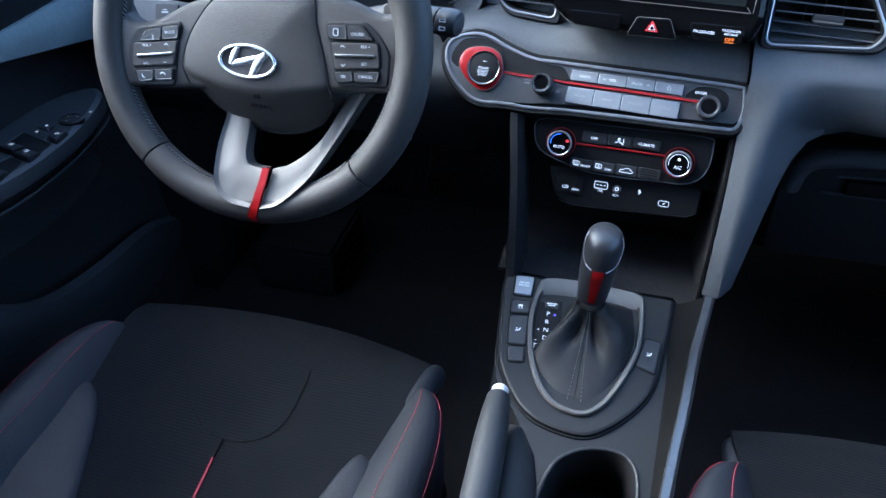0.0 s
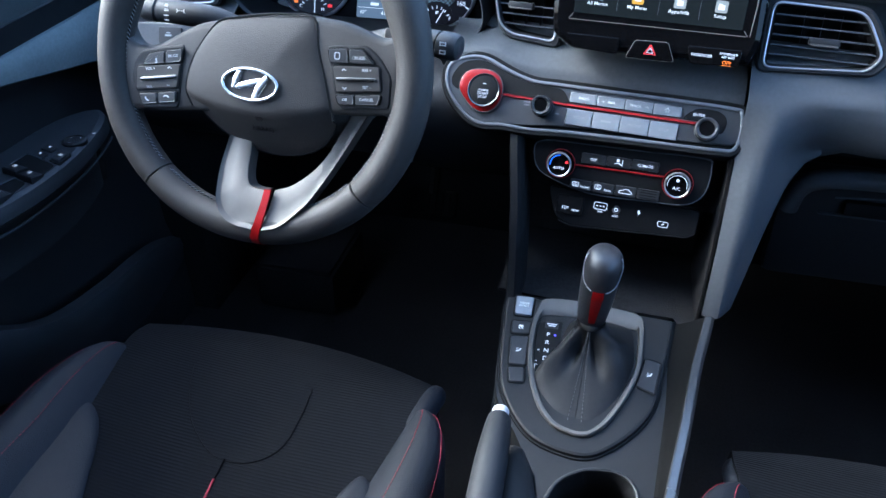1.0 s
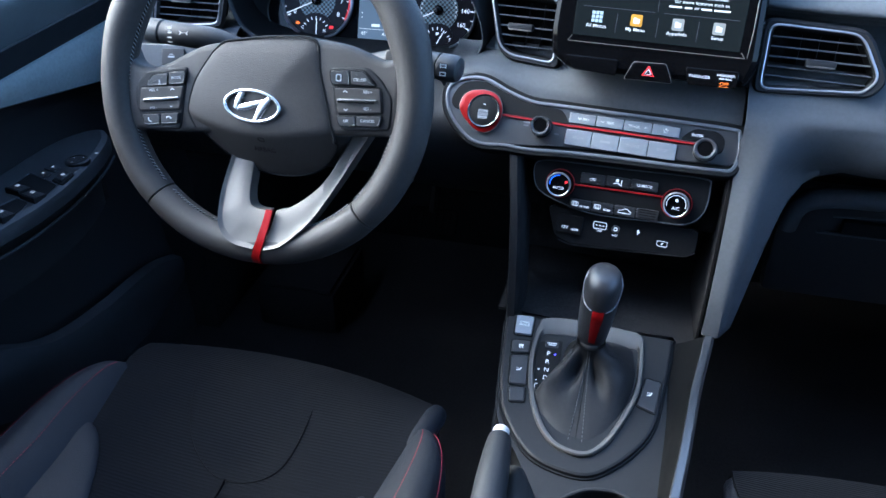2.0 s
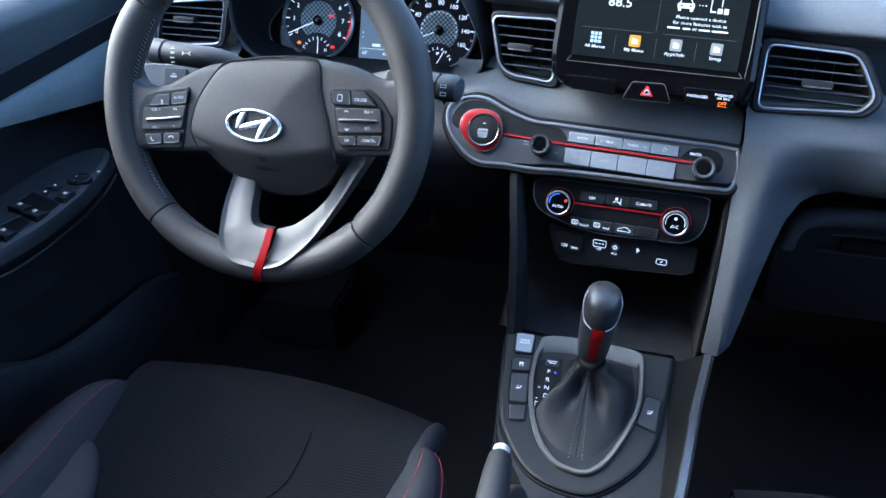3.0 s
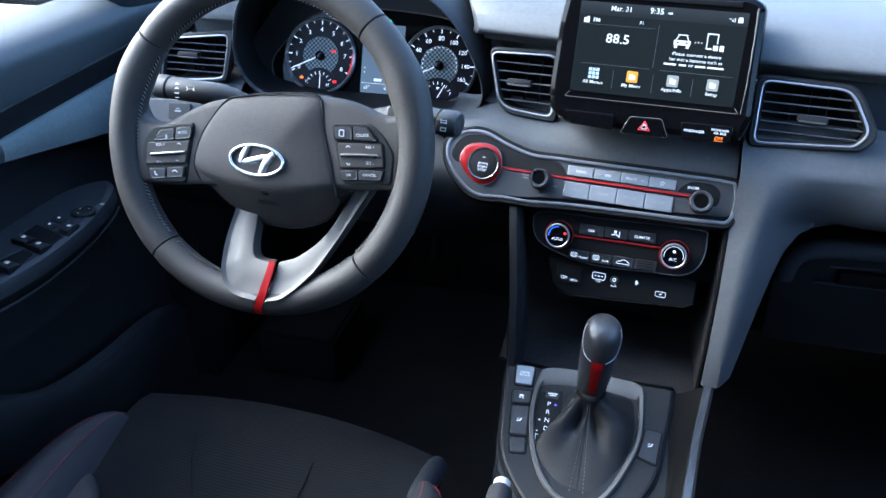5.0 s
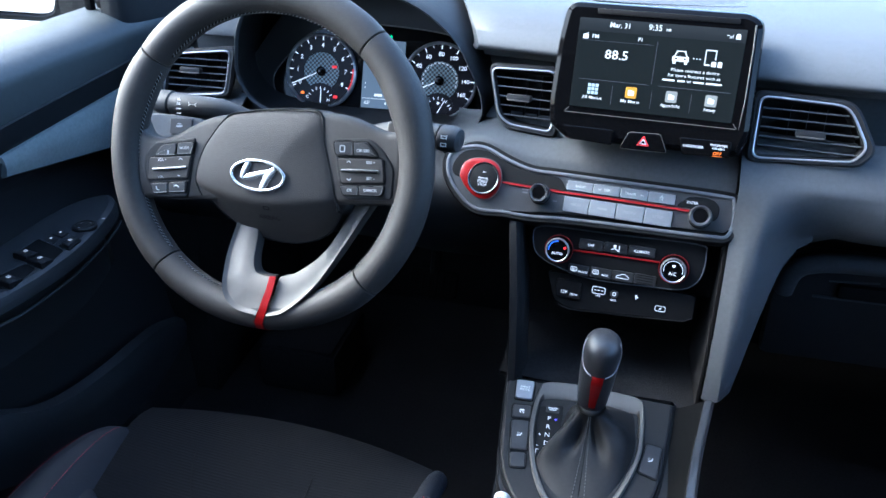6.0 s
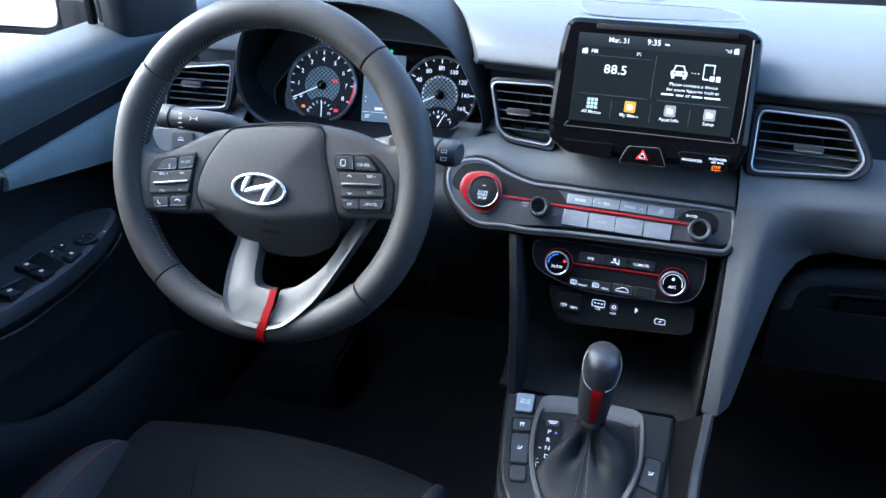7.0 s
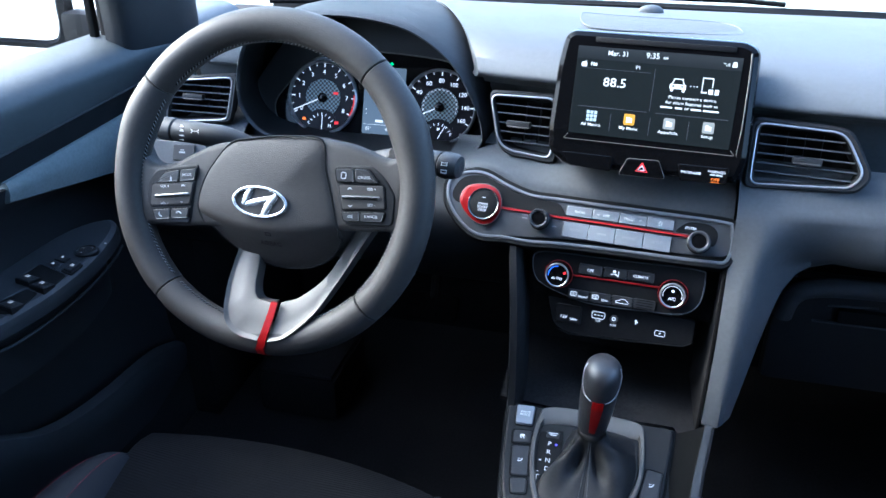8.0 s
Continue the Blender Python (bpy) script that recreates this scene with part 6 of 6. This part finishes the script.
# ---- driver's door ----
def door():
    d = thing("door_1", "dark grey driver's door panel with switch-bearing armrest", "door", kind="structure")
    ys = [0.05, 0.25, 0.45, 0.6, 0.7, 0.8, 0.9, 1.0, 1.1, 1.2, 1.3, 1.40]
    def run(prof, y0=0.05, y1=1.40, k=3):
        P = spline(prof, k=k)
        return [[(x, y, z) for x, z in P] for y in ys if y0 <= y <= y1]
    P = [(-0.815, 0.690), (-0.795, 0.6885), (-0.768, 0.684), (-0.750, 0.676), (-0.7395, 0.6655), (-0.7365, 0.658), (-0.7370, 0.648), (-0.7405, 0.628), (-0.7440, 0.609), (-0.7490, 0.604)]
    part("sill_pad", sheet([[(x, y, z + 0.038 * (y - 0.76) * max(0.0, min(1.0, (0.655 - z) / 0.045))) for x, z in spline(P, k=3)] for y in ys], 0.004), DOORPAD, d, "grey soft sill pad")
    part("dark_band", sheet([[(-0.746 - 0.020 * k, y, 0.606 + 0.038 * (y - 0.76) + (-0.036 + 0.002 * (y - 0.76)) * k) for k in (-0.1, 0.1, 0.35, 0.7, 1.0, 1.15)] for y in ys], 0.003), BAND, d)
    rows = []
    for y in (0.772, 0.777, 0.785, 0.80, 0.83, 0.90, 0.97, 1.05, 1.15, 1.25):
        lo, hi = 0.5325 - 0.186 * (y - 0.787), 0.567 + 0.040 * (y - 0.778)
        rows.append([(-0.776, y, hi + 0.003), (-0.760, y, hi), (-0.757, y, hi - 0.006), (-0.7565, y, (hi + lo) / 2), (-0.760, y, lo + 0.005), (-0.772, y, lo)])
    rows.insert(0, [(x - 0.022, y - 0.006, z) for x, y, z in rows[0]])
    part("light_insert", sheet(rows, 0.003), INSERT, d, "lighter grey insert")
    part("lower_skin", sheet(run([(-0.764, 0.56), (-0.775, 0.53), (-0.790, 0.50), (-0.790, 0.44), (-0.775, 0.36), (-0.770, 0.28), (-0.765, 0.18), (-0.745, 0.12), (-0.740, 0.02), (-0.740, -0.04)]), 0.004), HARD, d)
    # pocket lip low on the door
    course = spline([(-0.708, 0.40, 0.335), (-0.708, 0.55, 0.318), (-0.709, 0.616, 0.291), (-0.710, 0.674, 0.252), (-0.710, 0.736, 0.228), (-0.712, 0.827, 0.211), (-0.716, 0.90, 0.202), (-0.722, 0.97, 0.187), (-0.735, 1.05, 0.150)], k=5)
    bm = bmesh.new()
    loops(bm, [[(x - 0.02, y, z + 0.004), (x - 0.004, y, z), (x, y, z - 0.012), (x - 0.006, y, z - 0.05), (x - 0.02, y, max(0.01, z - 0.12))] for x, y, z in course], False)
    part("pocket_lip", bm, ARMREST, d)
    # armrest
    out = spline([(-0.800, 0.10), (-0.800, 0.55), (-0.798, 0.80), (-0.785, 0.90), (-0.757, 0.940), (-0.730, 0.928), (-0.708, 0.885), (-0.688, 0.80), (-0.685, 0.72), (-0.693, 0.66), (-0.710, 0.56), (-0.715, 0.30), (-0.72, 0.10)][::-1], True, 4)
    arm = part("armrest", slab(out, 0.424, 0.445, 0.010), ARMREST, d)
    bm = bmesh.new()
    loops(bm, [[(x, y, z) for x, y in inset(out, q)] for q, z in ((0.001, 0.4245), (0.010, 0.417), (0.020, 0.408), (0.026, 0.396), (0.027, 0.34))])
    part("armrest_underside", bm, HARD, arm)
    part("armrest_trim", tube([(x, y, 0.4005) for x, y in spline([(-0.738, 0.938), (-0.7255, 0.905), (-0.7115, 0.850), (-0.7025, 0.790), (-0.7010, 0.740), (-0.7035, 0.690), (-0.7120, 0.655), (-0.730, 0.630)], k=6)], 0.0020, 6), SOFT, arm)
    def wk(nm, pts, z=0.4460):
        rr = rounded(pts, 0.004)
        b = part(nm, slab(rr, 0.440, z, 0.0006), DEEP, arm, "black switch well")
        return b
    w1 = wk("window_switch_well", [(-0.7519, 0.7440), (-0.7513, 0.7860), (-0.6975, 0.7670), (-0.6945, 0.7330), (-0.7000, 0.7230), (-0.7280, 0.7310)][::-1])
    w2 = wk("window_switch_well", [(-0.7400, 0.6640), (-0.7330, 0.6900), (-0.7224, 0.7240), (-0.7020, 0.7180), (-0.6975, 0.6740), (-0.7060, 0.6660)][::-1])
    w3 = wk("lock_switch_well", [(-0.7125, 0.7745), (-0.7150, 0.8060), (-0.6945, 0.7990), (-0.6920, 0.7690)][::-1])
    # raised back edges of the wells, with the light on them as paler plastic
    for wl, pts in ((w1, [(-0.7519, 0.7440), (-0.7513, 0.7860), (-0.6975, 0.7670)]), (w2, [(-0.7330, 0.6900), (-0.7224, 0.7240), (-0.7020, 0.7180)])):
        part("well_edge", tube(spline([(x, y, 0.4468) for x, y in rounded(pts, 0.006)[3:-3]], k=2), 0.0007, 6), SOFT, wl)
    w4 = part("mirror_switch", lathe([(0.0165, 0.440), (0.0165, 0.4475), (0.0150, 0.4490), (0.0125, 0.4494), (0.0115, 0.4480), (0.0001, 0.4478)], 28, (-0.7143, 0.833)), CONSOLE, arm)
    for pr, (x, y) in ((w1, (-0.7354, 0.7440)), (w1, (-0.7058, 0.7335)), (w2, (-0.7105, 0.6830))):
        bm = bmesh.new()
        loops(bm, [[(x + px_, y + py_, z) for px_, py_, z in row] for row in ([(-0.0125, 0.012, 0.444), (0.0125, 0.007, 0.444), (0.0125, -0.015, 0.444), (-0.0125, -0.010, 0.444)], [(-0.0120, 0.0115, 0.4475), (0.0120, 0.0065, 0.4475), (0.0120, -0.0145, 0.4520), (-0.0120, -0.0095, 0.4520)], [(-0.0105, 0.0100, 0.4485), (0.0105, 0.0052, 0.4485), (0.0105, -0.0125, 0.4528), (-0.0105, -0.0080, 0.4528)])], True, True, True)
        t = part("rocker", bm, CONSOLE, pr)
        bars(t, LITDIM, [(x, y - 0.0025, 0.0048, 0.0007, -12), (x - 0.0022, y - 0.0005, 0.0007, 0.0042, -12), (x + 0.0024, y - 0.0014, 0.0007, 0.0042, -12), (x + 0.0004, y + 0.0014, 0.0048, 0.0007, -12), (x + 0.0012, y - 0.0012, 0.0022, 0.0024, -12)], 0.4526, "window_icon")
    t = part("rocker", slab(rounded([(-0.7105, 0.7775), (-0.7130, 0.8030), (-0.6965, 0.7970), (-0.6945, 0.7725)][::-1], 0.003), 0.444, 0.4495, 0.0015), HARD, w3)
    bars(t, LITDIM, [(-0.7030, 0.7860, 0.0045, 0.0007, -12), (-0.7026, 0.7895, 0.0045, 0.0007, -12), (-0.7049, 0.7882, 0.0007, 0.004, -12), (-0.7005, 0.7872, 0.0007, 0.004, -12), (-0.7028, 0.7877, 0.0050, 0.0006, 35), (-0.7028, 0.7877, 0.0050, 0.0006, -50)], 0.4498, "lock_icon")
    for x, y in ((-0.7343, 0.7893), (-0.7336, 0.8080)):
        t = part("lock_switch", slab(rounded([(x - 0.010, y - 0.006), (x - 0.010, y + 0.008), (x + 0.011, y + 0.002), (x + 0.011, y - 0.012)][::-1], 0.002), 0.442, 0.4470, 0.001), HARD, arm)
        bars(t, LITDIM, [(x, y, 0.0035, 0.0026, -12), (x - 0.0010, y + 0.0020, 0.0008, 0.0024, 0)], 0.4473, "lock_icon")
    bars(w4, LITDIM, [(x, y, 0.0013, 0.0013, 0) for x, y in ((-0.7263 + 0.0045, 0.8375), (-0.7100, 0.8405), (-0.7165, 0.8250), (-0.7040, 0.8285))], 0.4482, "dot")
    bars(arm, LITDIM, [(-0.705, 0.862, 0.004, 0.002, 20)], 0.4454, "fold_icon")
    part("door_pull", tube([(-0.768, 0.60, 0.525), (-0.752, 0.65, 0.535), (-0.748, 0.70, 0.540), (-0.760, 0.735, 0.538)], 0.010, 10), SATIN, d, "satin inner handle")
    # glass run, quarter panel and pillar
    part("window_channel", box(-0.806, 1.046, 0.66, -0.795, 1.058, 1.05, 0.003), RUBBER, d)
    part("window_channel", box(-0.800, 1.064, 0.66, -0.785, 1.078, 1.05, 0.003), CONSOLE, d)


door()


def pillar():
    p = thing("door_pillar", "dark grey windscreen pillar trim rising from the sill", "pillar", kind="structure")
    rows = []
    for t in np.linspace(0, 1, 18):
        y, z, x = 1.175 - 0.10 * t - 0.42 * t * t, 0.655 + 0.48 * t, -0.750 + 0.10 * t
        w = 0.125 - 0.06 * t
        rows.append(spline([(x - 0.035, y - w, z), (x - 0.012, y - w - 0.003, z), (x + 0.004, y - w + 0.012, z), (x + 0.012, y - 0.02, z), (x + 0.016, y + 0.025, z), (x + 0.010, y + 0.07, z), (x - 0.020, y + 0.09, z)], k=4))
    part("pillar_trim", sheet(rows, 0.004), HARD, p)


pillar()


def mirror():
    m = thing("wing_mirror", "dark wing mirror with bright reflective glass outside", "mirror")
    f = face_frame((-1.013, 1.100, 0.728), (1, 0.20, 0), -4)
    out = rounded([(-0.105, -0.060), (0.088, -0.070), (0.100, -0.050), (0.104, 0.040), (0.085, 0.075), (-0.095, 0.070), (-0.110, 0.04)], 0.022)
    bm = bmesh.new()
    loops(bm, [[(x, y, 0.0) for x, y in out], [(x, y, 0.004) for x, y in inset(out, -0.003)], [(x + 0.004, y, 0.003) for x, y in inset(out, -0.010)], [(x + 0.006, y, -0.010) for x, y in inset(out, -0.015)], [(x * 1.02, y * 1.0, -0.05) for x, y in out], [(x * 0.7, y * 0.6, -0.08) for x, y in out]], True, False, True)
    part("shell", bm, DEEP, m, m=f)
    part("glass", slab(inset(out, 0.001), -0.006, -0.001, 0.001), MIRROR, m, "bright mirror glass", m=f)
    part("foot", box(-0.890, 1.090, 0.640, -0.800, 1.135, 0.714, 0.012), DEEP, m)


mirror()


# ---- seats ----
def seat(cx):
    s = thing("front_seat", "black ribbed-cloth seat with leather bolsters and red stitching", "seat", pose(cx, 0, 0.003, 0, 0, -3), group="front seats")
    def surf(x, y):
        """Height of the cloth at x (from the seat's middle) and y."""
        f = max(0.0, (y - 0.56) / 0.10)
        return 0.293 + 0.022 * max(0, min(1, (y - 0.35) / 0.25)) - 0.022 * f ** 2.2 + 0.010 * (abs(x) / 0.19) ** 2 - 0.012 * max(0, (0.5 - y))
    def halfw(y):
        return 0.150 + 0.027 * max(0, min(1, (y - 0.46) / 0.17))
    def bow(x):
        return 0.038 * (1 - (x / 0.19) ** 2) - 0.006
    rows = []
    for i in range(25):
        t = i / 24
        row = []
        for j in range(23):
            k = -1 + j / 11
            y = 0.10 + 0.548 * t
            w = halfw(y)
            x = k * (w + (0.012 if k > 0 else 0.0))
            yy = y + bow(x) * max(0, (t - 0.6) / 0.4)
            row.append((x, yy, surf(x, y)))
        rows.append(row)
    last = rows[-1]
    for dy, dz in ((0.008, -0.010), (0.010, -0.025), (0.004, -0.06), (-0.02, -0.14)):
        rows.append([(x, y + dy, z + dz) for x, y, z in last])
    part("cushion", sheet(rows, 0.006), FABRIC, s, "ribbed black cloth")
    def on(x, y, up=0.0006):
        return (x, y, surf(x, y) + up)
    # sewn-in panel outline
    c = spline([(-0.098, 0.648), (-0.083, 0.600), (-0.060, 0.548), (-0.031, 0.511), (0.006, 0.4875), (0.042, 0.490), (0.065, 0.5135), (0.067, 0.560), (0.060, 0.610), (0.056, 0.645)], k=6)
    part("panel_seam", tube([on(x, y, -0.0002) for x, y in c], 0.0006, 6), RUBBER, s)
    part("centre_seam", tube([on(x, y, 0.0004) for x, y in spline([(0.0165, 0.4865), (0.0175, 0.475), (0.0178, 0.463)], k=4)], 0.0008, 6), SEAM, s)
    part("red_tag", tube([on(0.0178, 0.463, 0.0005), on(0.0205, 0.44, 0.0005), on(0.026, 0.39, 0.0005)], 0.0013, 6), REDTHREAD, s, "red piping")
    for sx in (-1, 1):
        rows = []
        N = 26
        for i in range(N + 1):
            t = 1 - (1 - i / N) ** 1.8
            y = 0.10 + 0.488 * t
            e = math.sqrt(max(0.0, 1 - max(0, (y - 0.33) / 0.260) ** 2))
            x0 = halfw(y) - 0.006 + (0.018 if sx > 0 else 0.0)
            wdt = (0.086 if sx > 0 else 0.098) * (0.10 + 0.90 * e)
            z0 = surf(x0, y)
            hgt = 0.031 * (0.15 + 0.85 * e) * (1 - 0.15 * t)
            sec = [(0.0, -0.012), (0.004, 0.002), (0.16, 0.42), (0.38, 0.82), (0.58, 1.0), (0.78, 0.88), (0.92, 0.45), (1.0, -0.3), (0.99, -1.8), (0.85, -4.2)]
            rows.append([(sx * (x0 + a * wdt), y, z0 + (b * hgt if b > -1 else b * 0.036)) for a, b in sec])
        end = rows[-1]
        rows.append([(x * 0.97, y + 0.012, z - 0.012) for x, y, z in end])
        rows.append([(x * 0.93, y + 0.014, z - 0.05) for x, y, z in end])
        b = part("bolster", sheet(rows, 0.005), SEATLEATHER, s, "smooth dark leather bolster")
        # stitched seams along the bolster
        for q in (3, 6):
            line = [(rows[i][q][0], rows[i][q][1], rows[i][q][2] + 0.0012) for i in range(N)]
            st = bmesh.new()
            P = spline(line, k=9)
            for i in range(0, len(P) - 3, 2):
                tube([P[i], lerp(P[i], P[i + 1], 1.15)], 0.00042, 4, bm=st)
            part("stitching", st, REDTHREAD, b, "red stitching")
        w = halfw(0.62) + (0.010 if sx > 0 else 0.0)
        dip = 0.007 if sx < 0 else 0.0
        lobe = [(sx * (w + a - dip), y, surf(w, y) + z - dip) for a, y, z in ((-0.004, 0.545, -0.012), (0.000, 0.580, -0.010), (0.003, 0.615, -0.010), (0.002, 0.640, -0.014), (-0.006, 0.655, -0.024))]
        part("corner_cap", tube(spline(lobe, k=5), lambda t: 0.0125 * math.sqrt(max(0.05, 1 - (2 * t - 1) ** 4)), 14), SEATLEATHER, s, "leather corner cap")
        # second leather wedge at the seat's rear
        k = 0.022 if sx < 0 else 0.0
        w = spline([(sx * (0.112 - 1.4 * k), 0.36), (sx * (0.135 - 1.4 * k), 0.44), (sx * (0.147 - 0.7 * k), 0.485 + 0.3 * k), (sx * 0.160, 0.500 + 0.3 * k), (sx * (0.166 + (0.010 if sx > 0 else 0.0)), 0.47), (sx * (0.167 + (0.010 if sx > 0 else 0.0)), 0.36)][::sx], True, 5)
        bm = dome(w, 0.0, 0.006, None, 5)
        for v in bm.verts:
            v.co.z += surf(v.co.x, v.co.y) + 0.001
        part("inner_bolster", bm, SEATLEATHER, s)
    # backrest and headrest, behind the cushion: unseen, added to block light from behind
    def shell_row(t, hw, dp):
        y, z = 0.075 - 0.24 * t, 0.27 + 0.60 * t
        return [(hw * math.copysign(abs(math.cos(a)) ** 0.45, math.cos(a)), y - dp * 0.5 + dp * 0.5 * math.copysign(abs(math.sin(a)) ** 0.6, math.sin(a)), z) for a in np.linspace(0, 2 * math.pi, 33)[:-1]]
    bm = bmesh.new()
    loops(bm, [shell_row(t, hw, dp) for t, hw, dp in ((0, 0.20, 0.09), (0.15, 0.225, 0.11), (0.5, 0.235, 0.11), (0.8, 0.215, 0.09), (0.95, 0.16, 0.07), (1.0, 0.10, 0.04))], True, True, True)
    part("backrest", bm, SEATLEATHER, s, "dark leather backrest")
    hr = part("headrest", box(-0.12, -0.245, 0.90, 0.12, -0.155, 1.05, 0.035), SEATLEATHER, s, "dark leather headrest")
    for x in (-0.05, 0.05):
        part("headrest_post", tube([(x, -0.19, 0.84), (x, -0.20, 0.93)], 0.006, 10), FRAME, hr)
    part("seat_base", box(-0.22, 0.08, 0.10, 0.22, 0.60, 0.19, 0.02), DEEP, s)
    part("seat_rail", box(-0.19, 0.10, 0.0, -0.15, 0.62, 0.10, 0.004), DEEP, s)
    part("seat_rail", box(0.15, 0.10, 0.0, 0.19, 0.62, 0.10, 0.004), DEEP, s)
    return s


ds = seat(-0.3840)
ps = copy_thing(ds, pose(0.2920, -0.027, -0.008, 0, 0, -3))


# ---- footwell ----
def pedals():
    p = thing("brake_pedal", "black ribbed brake pedal hanging in the footwell", "pedal")
    f = face_frame((-0.330, 1.25, 0.168), (1, 0, 0), 35)
    part("pad", slab(rounded(rect(-0.046, -0.026, 0.046, 0.026), 0.008), -0.01, 0.0, 0.003), RUBBER, p, m=f)
    for i in range(6):
        part("rib", box(-0.036 + 0.013 * i, -0.020, -0.001, -0.031 + 0.013 * i, 0.020, 0.003, 0.001), RUBBER, p, m=f)
    part("arm", tube([(-0.33, 1.262, 0.18), (-0.335, 1.33, 0.30), (-0.34, 1.40, 0.42), (-0.34, 1.455, 0.46)], 0.010, 8), DEEP, p)
    q = thing("footrest_box", "black plastic box low in the driver's footwell", "footrest")
    part("box_body", box(-0.62, 1.08, 0.0, -0.468, 1.25, 0.090, 0.012), CARPET, q)
    part("tread", box(-0.612, 1.085, 0.088, -0.476, 1.245, 0.096, 0.003), CARPET, q)


pedals()
tagged(part("door_2", box(0.765, -1.3, 0.0, 0.80, 1.45, 0.74, 0.01), HARD), "dark grey passenger door panel", "door", kind="structure")
tagged(part("wall_rear_quarter", box(-0.81, -1.3, 0.0, -0.785, 0.05, 1.16, 0.01), HARD), "unseen dark grey rear side panel that closes the cabin", "wall", kind="structure")
# out of view, added to block daylight from the right rear
tagged(part("wall_rear_quarter", box(0.785, -1.3, 0.74, 0.81, -0.25, 1.16, 0.01), HARD), "unseen dark grey rear side panel that closes the cabin", "wall", kind="structure")
